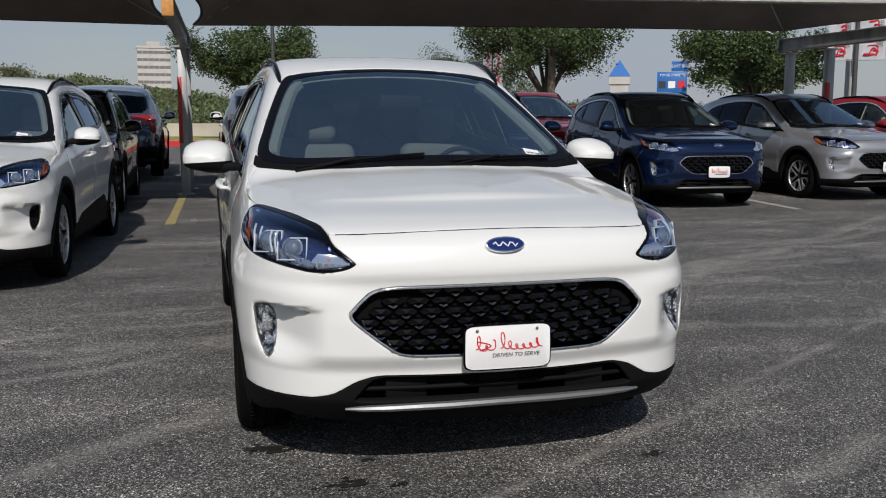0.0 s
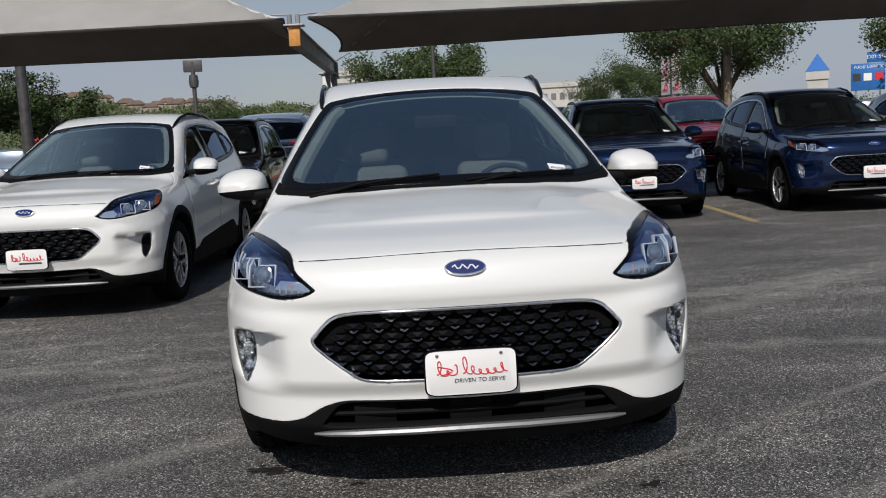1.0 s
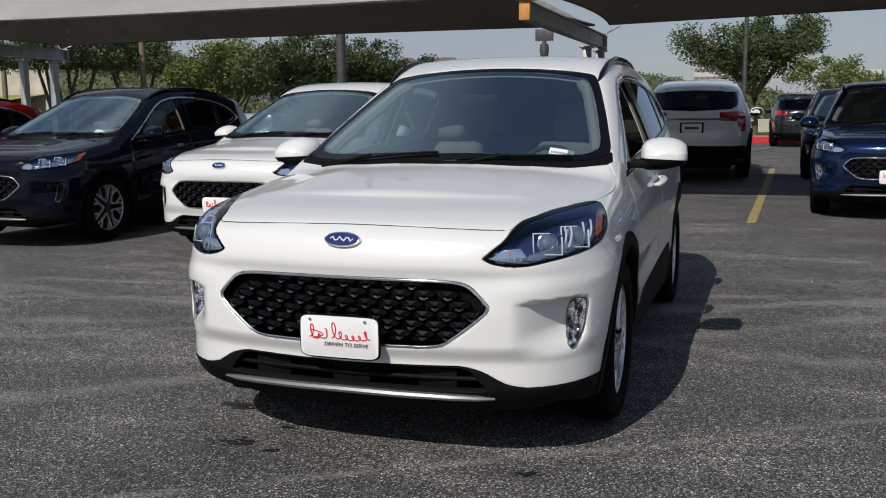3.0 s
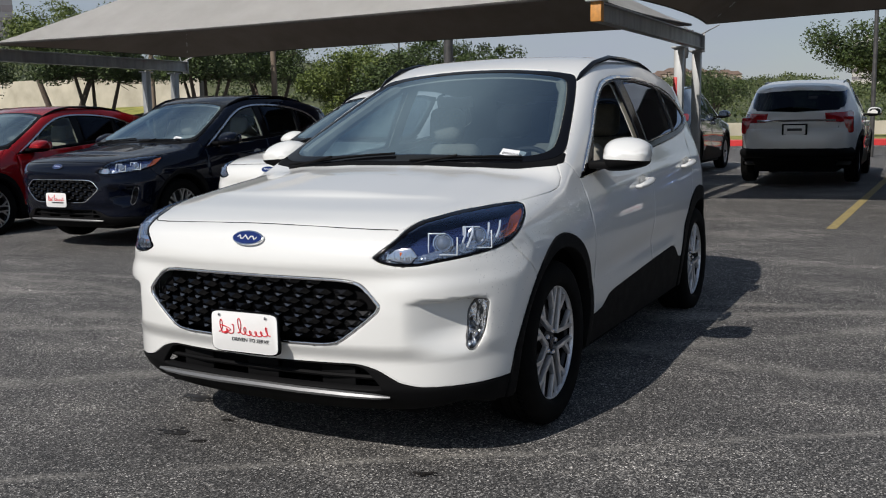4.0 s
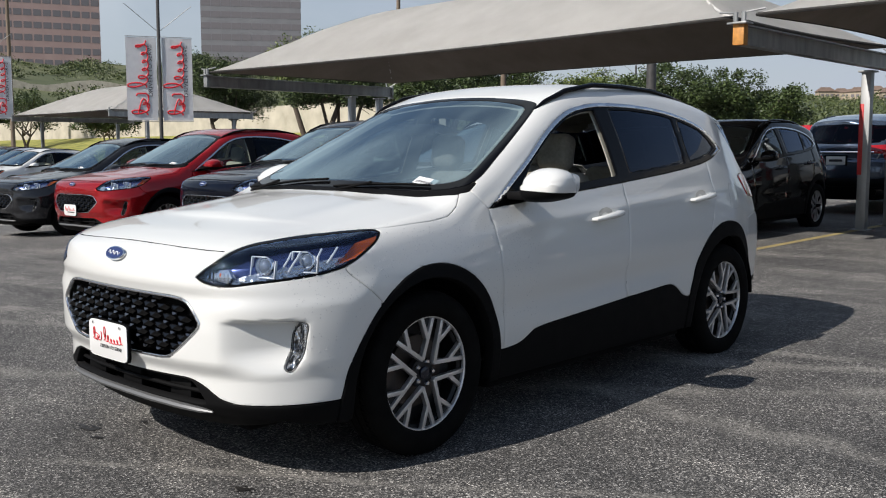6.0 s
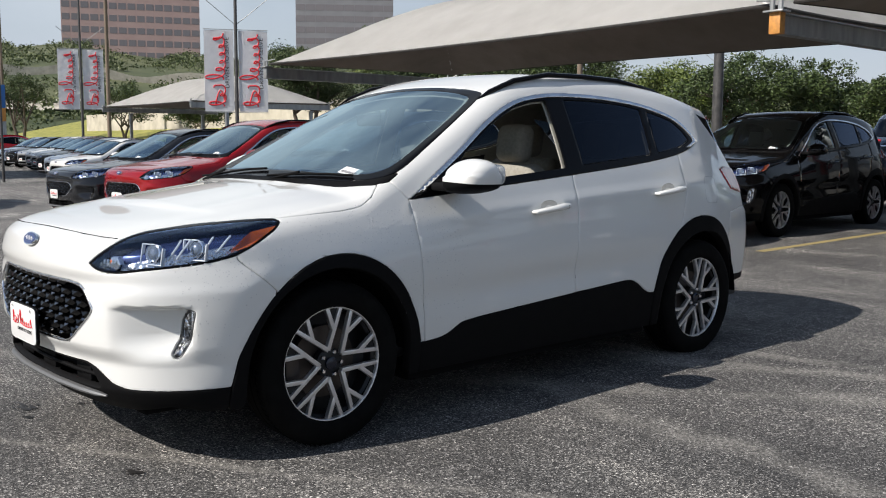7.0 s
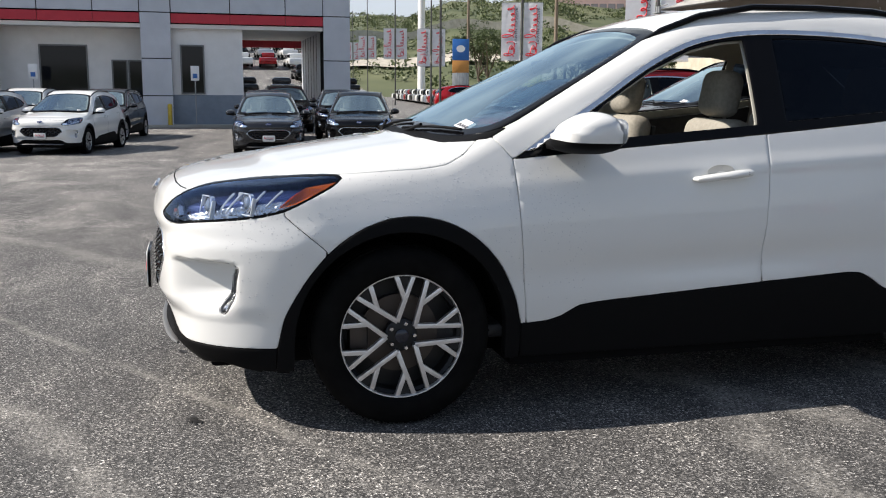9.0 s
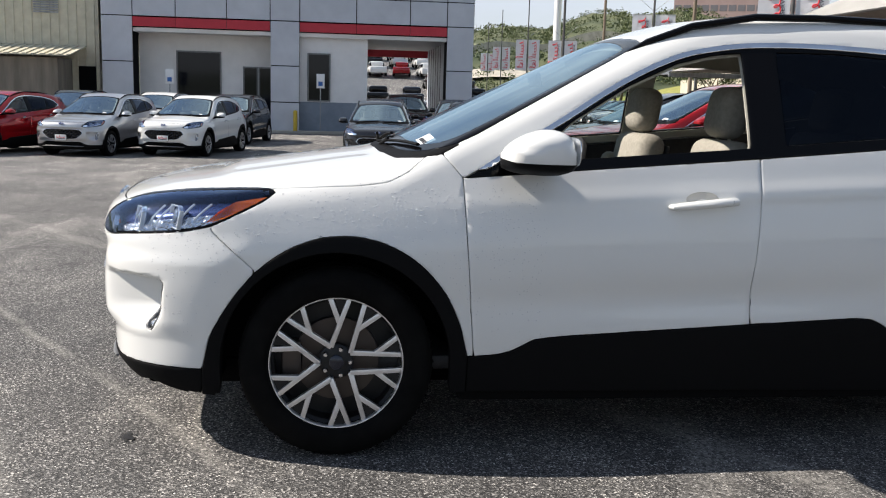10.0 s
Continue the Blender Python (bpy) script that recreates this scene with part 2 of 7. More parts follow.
# ---- the shape of the car: a smooth closed surface, y = 0 at the front axle, the nose towards -y ----
def curve_through(*pts):
    """A smooth curve without overshoot through (a, b) pairs."""
    px, py = np.array(pts, float).T
    h = np.diff(px)
    d = np.diff(py) / h
    m = np.r_[d[0], [0 if p * q <= 0 else 2 * p * q / (p + q) for p, q in zip(d, d[1:])], d[-1]]

    def value(v):
        v = np.clip(v, px[0], px[-1])
        i = np.clip(np.searchsorted(px, v) - 1, 0, len(h) - 1)
        u = (v - px[i]) / h[i]
        return (py[i] * (1 + 2 * u) * (1 - u) ** 2 + h[i] * m[i] * u * (1 - u) ** 2
                + py[i + 1] * u * u * (3 - 2 * u) + h[i] * m[i + 1] * u * u * (u - 1))
    return value


def smax(a, b, k):
    h = np.maximum(k - np.abs(a - b), 0) / k
    return np.maximum(a, b) + h * h * k / 4


def smin(a, b, k):
    return -smax(-a, -b, k)


def hump(v, mid, wide):
    return np.exp(-((v - mid) / wide) ** 2)


car_width = curve_through((-1.1, 0.86), (-0.6, 0.905), (0, 0.932), (0.6, 0.922), (1.4, 0.922), (2.1, 0.928), (2.75, 0.928), (3.0, 0.888), (3.2, 0.842), (3.4, 0.79), (3.7, 0.70))
car_glass_width = curve_through((-1, 0.84), (0.4, 0.852), (1.0, 0.862), (1.7, 0.864), (2.3, 0.852), (2.75, 0.818), (3.05, 0.728), (3.3, 0.64), (3.7, 0.52))
car_belt = curve_through((-1, 0.99), (0.35, 1.03), (0.9, 1.075), (1.57, 1.128), (2.26, 1.192), (2.75, 1.27), (3.2, 1.33), (3.7, 1.36))
car_nose = curve_through((0.0, -0.70), (0.2, -0.80), (0.29, -0.885), (0.33, -0.905), (0.42, -0.905), (0.50, -0.94), (0.60, -0.942), (0.735, -0.925), (0.785, -0.938), (0.87, -0.915), (0.925, -0.855), (0.96, -0.74), (1.0, -0.5), (2.2, 0.5))
car_tail = curve_through((0.0, 3.45), (0.25, 3.50), (0.42, 3.61), (0.66, 3.64), (0.84, 3.62), (0.9, 3.575), (1.05, 3.55), (1.15, 3.51), (1.42, 3.33), (1.50, 3.29), (1.535, 3.32), (1.7, 3.33), (2.2, 3.33))
car_hood = curve_through((-1.2, 0.86), (-0.85, 0.935), (-0.6, 0.99), (-0.2, 1.048), (0.1, 1.088), (0.33, 1.112), (0.6, 1.08), (1.0, 0.9), (4, 0.5))
car_roof = curve_through((0.5, 1.52), (0.9, 1.60), (1.22, 1.645), (1.6, 1.677), (2.0, 1.682), (2.5, 1.652), (3.05, 1.575), (3.35, 1.53), (4, 1.40))


def car_side(y, z):
    belt, w = car_belt(y), car_width(y)
    up, down = np.maximum(z - 0.70, 0), np.maximum(0.70 - z, 0)
    low = w - 0.062 * (up / (belt - 0.70)) ** 2 - 0.20 * down ** 2
    on_doors = hump(y, 1.35, 0.95)
    low = low - 0.020 * on_doors * hump(z, 0.60 + 0.03 * (y - 1.3), 0.075) + 0.009 * hump(z, 0.985 + 0.055 * (y - 1.3), 0.035) * hump(y, 1.9, 1.6)
    glass = car_glass_width(y) - 0.40 * (z - belt) - 0.12 * np.maximum(z - belt, 0) ** 2
    return smin(low, glass, 0.035)


def car_top(x, y):
    bulge = 0.005 * hump(x, 0.47 - 0.10 * y, 0.09) + 0.004 * hump(x, 0.0, 0.30)
    hood = car_hood(y) - 0.085 * x * x - 0.35 * np.maximum(x - 0.66, 0) ** 2 + bulge * hump(y, -0.1, 0.55)
    screen = 1.118 + 0.478 * (y - 0.185 - 0.27 * x * x)
    rear = np.clip((y - 2.2) / 1.0, 0, 1)
    roof = car_roof(y) - (0.055 + 0.085 * rear) * x * x - 0.20 * np.maximum(x - 0.4, 0) ** 2
    return smax(hood, smin(roof, screen, 0.09), 0.02)


def car_front(x, z):
    full = np.clip((z - 0.70) / 0.13, 0, 1)
    sweep = 0.17 * x * x + (0.65 + 0.30 * full * full * (3 - 2 * full)) * x ** 8
    # the pocket before each fog lamp, deepest at the lamp's inner edge
    run = np.clip((x - 0.62) / 0.17, 0, 1) * np.clip((0.872 - x) / 0.088, 0, 1)
    lip = np.clip((0.664 - z) / 0.022, 0, 1)
    fade = np.clip((z - 0.435) / 0.12, 0, 1)
    scoop = 0.125 * run * run * (3 - 2 * run) * lip * lip * (3 - 2 * lip) * fade * fade * (3 - 2 * fade)
    chin = 0.016 * hump(z, 0.70, 0.05) * hump(x, 0.70, 0.14)
    return car_nose(z) + sweep + scoop - chin


def car_back(x, z):
    high = np.clip((z - 0.95) / 0.35, 0, 1)
    return car_tail(z) - (0.19 + 0.19 * high * high * (3 - 2 * high)) * x * x - 0.5 * x ** 8


def car_field(p):
    """Below 0 inside the car."""
    x, y, z = np.abs(p[..., 0]), p[..., 1], p[..., 2]
    xc = np.minimum(x, 1.15)
    around = smax(x - car_side(y, z), 0.9 * (z - car_top(xc, y)), 0.055)
    ends = np.maximum(car_front(xc, z) - y, y - car_back(xc, z))
    return smax(around, ends * 0.8, 0.05)


def car_hits(eye, way, far):
    """Where rays first meet the car."""
    steps = np.linspace(0, 1, 64)
    p = eye[:, None] + (way * far)[:, None] * steps[None, :, None]
    inside = car_field(p) < 0
    first = np.maximum(inside.argmax(1), 1)
    lo, hi = steps[first - 1], steps[first]
    for _ in range(22):
        mid = (lo + hi) / 2
        hit = car_field(eye + way * far * mid[:, None]) < 0
        lo, hi = np.where(hit, lo, mid), np.where(hit, mid, hi)
    return eye + way * far * ((lo + hi) / 2)[:, None]


# ---- the car: panels cut out of the shape ----
def inside(poly, a, b):
    hit, n = False, len(poly)
    for i in range(n):
        (x1, y1), (x2, y2) = poly[i], poly[(i + 1) % n]
        if (y1 > b) != (y2 > b) and a < (x2 - x1) * (b - y1) / (y2 - y1) + x1:
            hit = not hit
    return hit


def inset(poly, d):
    """Moves every side of an outline inwards."""
    n, out = len(poly), []
    area = sum(poly[i][0] * poly[(i + 1) % n][1] - poly[(i + 1) % n][0] * poly[i][1] for i in range(n))
    sign = 1 if area > 0 else -1
    for i in range(n):
        p0, p, p1 = (Vector(poly[k % n]) for k in (i - 1, i, i + 1))
        a, b = (p - p0).normalized(), (p1 - p).normalized()
        na, nb = Vector((-a.y, a.x)) * sign, Vector((-b.y, b.x)) * sign
        mid = (na + nb).normalized()
        out.append(tuple(p + mid * d / max(0.35, mid.dot(na))))
    return out


def flow(poly, parts=4, sharp=48):
    """Rounds an outline through its points, but for its sharp corners."""
    n, out = len(poly), []
    P = [Vector(p) for p in poly]
    corner = [math.degrees((P[i] - P[i - 1]).angle(P[(i + 1) % n] - P[i])) > sharp for i in range(n)]
    for i in range(n):
        p1, p2 = P[i], P[(i + 1) % n]
        p0 = p1 - (p2 - p1) if corner[i] else P[i - 1]
        p3 = p2 + (p2 - p1) if corner[(i + 1) % n] else P[(i + 2) % n]
        long = (p2 - p1).length
        m1 = (p2 - p0).normalized() * long
        m2 = (p3 - p1).normalized() * long
        for k in range(parts if long > 0.02 else 1):
            t = k / (parts if long > 0.02 else 1)
            q = (2 * t ** 3 - 3 * t * t + 1) * p1 + (t ** 3 - 2 * t * t + t) * m1 + (3 * t * t - 2 * t ** 3) * p2 + (t ** 3 - t * t) * m2
            out.append(tuple(q))
    return out


SIDE, FRONT, TOP = ((0, 1, 0), (0, 0, 1)), ((1, 0, 0), (0, 0, 1)), ((1, 0, 0), (0, 1, 0))
CORNER = ((0.39, 0.92, 0), (0, 0, 1))
BODY, HOOD, BUMPER, FENDER, DOOR_F, DOOR_R, HATCH, SCREEN, PILLAR, GLASS_F, GLASS_R, GLASS_Q, BRIGHT, HEADLAMP, FOG, GRILLE, INTAKE, CLAD, GONE, TAIL, REAR_SCREEN, REAR_BUMPER, COWL, AMBER_PART, BEZEL, SURROUND, ARCH = range(27)

DLO = [(0.455, 1.03), (1.0, 1.075), (1.571, 1.122), (2.262, 1.187), (2.60, 1.24), (2.775, 1.30), (2.69, 1.385), (2.584, 1.447), (2.38, 1.503), (2.169, 1.535), (1.9, 1.553), (1.604, 1.553), (1.42, 1.533), (1.263, 1.495), (1.05, 1.395), (0.819, 1.253), (0.62, 1.135)]
DLO = flow(DLO, 3)
GRILLE_LINE = [(-0.05, 0.738), (0.30, 0.737), (0.43, 0.732), (0.48, 0.715), (0.552, 0.645), (0.542, 0.618), (0.41, 0.512), (0.37, 0.492), (0.30, 0.485), (-0.05, 0.482)]
GRILLE_LINE = flow(GRILLE_LINE, 3)
HEADLAMP_LINE = [(-0.610, 0.817), (-0.590, 0.798), (-0.55, 0.788), (-0.50, 0.787), (-0.417, 0.798), (-0.317, 0.807), (-0.215, 0.817), (-0.13, 0.829), (-0.064, 0.846), (0.006, 0.879), (0.054, 0.908), (0.106, 0.941), (0.126, 0.967), (0.102, 0.978), (0.022, 0.977), (-0.089, 0.971), (-0.201, 0.963), (-0.308, 0.951), (-0.412, 0.934), (-0.495, 0.904), (-0.565, 0.858)]
HEADLAMP_LINE = flow(HEADLAMP_LINE, 3, 60)
FOG_LINE = flow([(0.800, 0.642), (0.848, 0.650), (0.862, 0.640), (0.857, 0.60), (0.848, 0.544), (0.828, 0.468), (0.816, 0.456), (0.798, 0.478), (0.779, 0.54), (0.782, 0.61)], 3)


def wheel_arc(mid, r, height=0.352):
    return [(mid + r * math.cos(a), height + r * math.sin(a)) for a in (math.pi * k / 20 for k in range(21))] + [(mid - r, 0.0), (mid + r, 0.0)]


def rounded(poly, mid, height=0.352):
    """An arch outline with its upper run eased into one smooth curve about the wheel."""
    top = [p for p in poly if p[1] > 0.42]
    a = np.array([math.atan2(z - height, y - mid) for y, z in top])
    r = np.array([math.hypot(z - height, y - mid) for y, z in top])
    k = np.polyfit(a, r, 4)
    turn = np.linspace(a[0], a[-1], 44)
    smooth = [(mid + float(np.polyval(k, t)) * math.cos(t), height + float(np.polyval(k, t)) * math.sin(t)) for t in turn]
    first = next(i for i, p in enumerate(poly) if p[1] > 0.42)
    return poly[:first] + smooth + poly[first + len(top):]


def shell(nx, ny, nz):
    """Half of the car's skin as a bmesh: rays from a small inner box to a large outer one, stopped at the skin."""
    def lerp(u, a, b):
        return a + u * (b - a)

    index, eyes, outs = {}, [], []

    def node(i, j, k):
        key = (i, j, k)
        if key not in index:
            u, v, w = i / nx, j / ny, k / nz
            index[key] = len(eyes)
            eyes.append((lerp(u, 0, 0.42), lerp(v, -0.25, 3.1), lerp(w, 0.45, 0.80)))
            outs.append((lerp(u, 0, 1.25), lerp(v, -1.25, 3.95), lerp(w, 0.02, 1.95)))
        return index[key]

    quads = []
    for j in range(ny):
        for k in range(nz):
            quads.append((node(nx, j, k), node(nx, j + 1, k), node(nx, j + 1, k + 1), node(nx, j, k + 1)))
        for i in range(nx):
            quads.append((node(i, j, nz), node(i, j + 1, nz), node(i + 1, j + 1, nz), node(i + 1, j, nz))[::-1])
    for i in range(nx):
        for k in range(nz):
            quads.append((node(i, 0, k), node(i + 1, 0, k), node(i + 1, 0, k + 1), node(i, 0, k + 1)))
            quads.append((node(i, ny, k), node(i + 1, ny, k), node(i + 1, ny, k + 1), node(i, ny, k + 1))[::-1])
    a, b = np.array(eyes), np.array(outs)
    way = a - b
    far = np.linalg.norm(way, axis=1, keepdims=True)
    co = car_hits(b, way / far, far)
    bm = bmesh.new()
    verts = [bm.verts.new(p) for p in co]
    for q in quads:
        bm.faces.new([verts[n] for n in q])
    return bm


def cut(bm, axes, outline, mark, over, where):
    """Cuts an outline, seen along the axis across both given ones, into the skin and marks the faces inside it."""
    u, v = (Vector(a) for a in axes)
    u.normalize()
    lo = [min(p[k] for p in outline) - 0.06 for k in (0, 1)]
    hi = [max(p[k] for p in outline) + 0.06 for k in (0, 1)]

    def flat(c):
        return c.dot(u), c.dot(v)

    near = []
    for f in bm.faces:
        c = f.calc_center_median()
        a, b = flat(c)
        if f.material_index in over and where(c) and lo[0] < a < hi[0] and lo[1] < b < hi[1]:
            near.append(f)
    n = len(outline)
    for i in range(n):
        p, q = Vector(outline[i]), Vector(outline[(i + 1) % n])
        if (q - p).length < 1e-5:
            continue
        d = (q - p).normalized()
        some = []
        for f in near:
            if not f.is_valid:
                continue
            s = [Vector(flat(w.co)) - p for w in f.verts]
            off, run = [d.x * w.y - d.y * w.x for w in s], [w.dot(d) for w in s]
            if min(off) < 1e-6 and max(off) > -1e-6 and max(run) > -0.004 and min(run) < (q - p).length + 0.004:
                some.append(f)
        if not some:
            continue
        geom = set(some)
        for f in some:
            geom.update(f.edges)
            geom.update(f.verts)
        got = bmesh.ops.bisect_plane(bm, geom=list(geom), dist=2e-5, plane_co=u * p.x + v * p.y, plane_no=(u * -d.y + v * d.x))
        near = [f for f in set(near) | {g for g in got["geom"] if isinstance(g, bmesh.types.BMFace)} if f.is_valid]
    for f in near:
        c = f.calc_center_median()
        if f.material_index in over and where(c) and inside(outline, *flat(c)):
            f.material_index = mark


def cut_car(bm):
    every = set(range(27))
    front, side, back = (lambda c: c.y < -0.35), (lambda c: c.x > 0.5), (lambda c: c.y > 2.9)
    cut(bm, SIDE, wheel_arc(0, 0.412), GONE, every, side)
    cut(bm, SIDE, wheel_arc(2.71, 0.412), GONE, every, side)
    arch_f = [(-0.49, 0.0), (-0.478, 0.323), (-0.449, 0.45), (-0.42, 0.515), (-0.378, 0.579), (-0.32, 0.652), (-0.254, 0.714), (-0.19, 0.763), (-0.127, 0.796), (-0.04, 0.818), (0.041, 0.823), (0.12, 0.812), (0.189, 0.789), (0.255, 0.756), (0.308, 0.709), (0.368, 0.645), (0.413, 0.573), (0.452, 0.478), (0.475, 0.377), (0.475, 0.0)]
    arch_r = [(2.229, 0.0), (2.229, 0.434), (2.25, 0.53), (2.282, 0.614), (2.35, 0.705), (2.444, 0.776), (2.54, 0.825), (2.63, 0.85), (2.726, 0.858), (2.81, 0.848), (2.89, 0.82), (2.96, 0.771), (3.05, 0.68), (3.11, 0.58), (3.137, 0.506), (3.16, 0.46), (3.16, 0.0)]
    sill = [(0.470, 0.0), (0.472, 0.378), (0.586, 0.388), (0.64, 0.402), (0.718, 0.446), (0.82, 0.458), (1.963, 0.531), (2.02, 0.526), (2.06, 0.51), (2.13, 0.46), (2.181, 0.437), (2.232, 0.434), (2.232, 0.0)]
    arch_f, arch_r = rounded(arch_f, 0.0), rounded(arch_r, 2.71)
    cut(bm, SIDE, arch_f, ARCH, every - {GONE}, side)
    cut(bm, SIDE, arch_r, ARCH, every - {GONE}, side)
    cut(bm, SIDE, sill, CLAD, {BODY}, side)
    cut(bm, SIDE, [(3.15, 0.0), (3.15, 0.45), (3.3, 0.44), (3.9, 0.44), (3.9, 0)], CLAD, {BODY}, lambda c: c.y > 3.1)
    cut(bm, FRONT, GRILLE_LINE, BRIGHT, {BODY}, front)
    cut(bm, FRONT, inset(GRILLE_LINE, 0.011), GRILLE, {BRIGHT}, front)
    cut(bm, FRONT, [(-0.05, 0.402), (0.43, 0.408), (0.468, 0.398), (0.53, 0.328), (0.515, 0.318), (-0.05, 0.318)], INTAKE, {BODY}, front)
    cut(bm, FRONT, [(-0.05, 0.0), (-0.05, 0.408), (0.45, 0.416), (0.52, 0.395), (0.60, 0.348), (0.67, 0.334), (1.1, 0.330), (1.1, 0.0)], CLAD, {BODY}, lambda c: c.y < -0.3)
    cut(bm, FRONT, FOG_LINE, BEZEL, {BODY}, front)
    cut(bm, FRONT, inset(FOG_LINE, 0.0035), FOG, {BEZEL}, front)
    cut(bm, CORNER, HEADLAMP_LINE, SURROUND, {BODY}, lambda c: c.x > 0.4 and c.y < 0)
    cut(bm, CORNER, inset(HEADLAMP_LINE, 0.0075), HEADLAMP, {SURROUND}, lambda c: c.x > 0.4 and c.y < 0)
    cut(bm, SIDE, DLO, BRIGHT, {BODY}, side)
    cut(bm, SIDE, inset(DLO, 0.020), PILLAR, {BRIGHT}, lambda c: c.x > 0.5 and c.y > 0.3)
    cut(bm, SIDE, [(0.44, 1.0), (1.571, 1.11), (2.262, 1.17), (2.80, 1.28), (2.60, 1.264), (2.262, 1.209), (1.571, 1.144), (1.0, 1.097), (0.47, 1.055)], PILLAR, {BRIGHT}, lambda c: c.x > 0.5 and c.y > 0.3)
    cut(bm, SIDE, [(0.69, 1.092), (1.525, 1.160), (1.525, 1.514), (1.42, 1.503), (1.28, 1.468), (1.08, 1.376), (0.86, 1.242)], GLASS_F, {PILLAR}, side)
    cut(bm, SIDE, [(1.66, 1.172), (2.27, 1.225), (2.29, 1.484), (2.17, 1.503), (1.9, 1.52), (1.66, 1.52)], GLASS_R, {PILLAR}, side)
    cut(bm, SIDE, [(2.33, 1.23), (2.58, 1.272), (2.69, 1.312), (2.64, 1.37), (2.565, 1.422), (2.40, 1.466), (2.345, 1.475)], GLASS_Q, {PILLAR}, side)
    upper = lambda c: c.z > 0.9 and c.y < 2
    screen = flow([(-0.05, 0.175), (0.38, 0.212), (0.6, 0.265), (0.74, 0.345), (0.775, 0.43), (0.738, 0.62), (0.665, 0.90), (0.592, 1.13), (0.555, 1.172), (0.3, 1.183), (-0.05, 1.186)], 3)
    clear = flow([(-0.05, 0.245), (0.38, 0.275), (0.6, 0.325), (0.695, 0.385), (0.718, 0.46), (0.688, 0.62), (0.62, 0.89), (0.56, 1.07), (0.53, 1.105), (0.3, 1.13), (-0.05, 1.135)], 3)
    cut(bm, TOP, screen, SURROUND, {BODY}, upper)
    cut(bm, TOP, clear, SCREEN, {SURROUND}, upper)
    cut(bm, TOP, [(-0.05, 0.135), (0.38, 0.165), (0.62, 0.215), (0.775, 0.30), (0.80, 0.36), (0.785, 0.44), (0.74, 0.40), (0.6, 0.32), (0.38, 0.25), (-0.05, 0.22)], COWL, {BODY}, upper)
    cut(bm, TOP, [(-0.05, -0.843), (0.15, -0.842), (0.36, -0.83), (0.50, -0.81), (0.58, -0.788), (0.66, -0.72), (0.715, -0.62), (0.765, -0.45), (0.81, -0.28), (0.835, -0.10), (0.845, 0.06), (0.843, 0.18), (0.825, 0.255), (0.785, 0.315), (0.62, 0.215), (0.38, 0.165), (-0.05, 0.135)], HOOD, {BODY}, lambda c: c.z > 0.86 and c.y < 0.5)
    cut(bm, SIDE, [(3.03, 1.13), (3.12, 1.145), (3.40, 1.12), (3.65, 1.10), (3.65, 0.97), (3.35, 0.975), (3.15, 1.005)], TAIL, {BODY}, lambda c: c.x > 0.42 and c.y > 2.9)
    cut(bm, SIDE, [(2.905, 1.478), (3.06, 1.452), (3.6, 1.43), (3.6, 1.19), (3.30, 1.195), (3.255, 1.215)], REAR_SCREEN, {BODY}, lambda c: c.x > 0.42 and c.y > 2.85)
    cut(bm, FRONT, [(-0.05, 1.475), (0.45, 1.46), (0.54, 1.43), (0.64, 1.22), (0.62, 1.16), (-0.05, 1.13)], REAR_SCREEN, {BODY}, lambda c: c.y > 3.0)
    cut(bm, SIDE, [(-1.3, 0.0), (-0.29, 0.0), (-0.29, 0.70), (-0.441, 0.83), (-0.45, 1.2), (-1.3, 1.2)], BUMPER, {BODY}, lambda c: c.y < -0.2)
    cut(bm, SIDE, [(-0.6, 0.0), (0.50, 0.0), (0.498, 0.38), (0.462, 0.8), (0.447, 1.03), (0.40, 1.085), (0.30, 1.2), (-0.6, 1.2)], FENDER, {BODY}, lambda c: c.x > 0.45 and c.y < 0.7)
    cut(bm, SIDE, [(0.50, 0.0), (0.498, 0.38), (0.462, 0.8), (0.447, 1.032), (1.0, 1.085), (1.557, 1.13), (1.552, 0.9), (1.535, 0.66), (1.541, 0.5), (1.54, 0)], DOOR_F, {BODY}, side)
    cut(bm, SIDE, [(1.54, 0), (1.541, 0.5), (1.535, 0.66), (1.552, 0.9), (1.557, 1.13), (2.0, 1.17), (2.52, 1.235), (2.53, 1.0), (2.49, 0.86), (2.40, 0.7), (2.25, 0.4), (2.25, 0)], DOOR_R, {BODY}, side)
    cut(bm, SIDE, [(3.0, 0.0), (3.08, 0.86), (3.30, 0.885), (3.9, 0.885), (3.9, 0)], REAR_BUMPER, {BODY}, lambda c: c.y > 2.95)
    cut(bm, FRONT, [(-0.05, 1.56), (0.56, 1.53), (0.68, 1.25), (0.70, 1.1), (0.62, 0.885), (-0.05, 0.885)], HATCH, {BODY}, lambda c: c.y > 3.2)
    bmesh.ops.remove_doubles(bm, verts=bm.verts, dist=0.0012)


def skin_normals(co):
    e = 0.004
    g = np.stack([car_field(co + e * d) - car_field(co - e * d) for d in np.eye(3)], -1)
    g[:, 0] *= np.where(np.abs(co[:, 0]) < 1e-4, 0, 1)
    return g / np.maximum(np.linalg.norm(g, axis=1, keepdims=True), 1e-9)


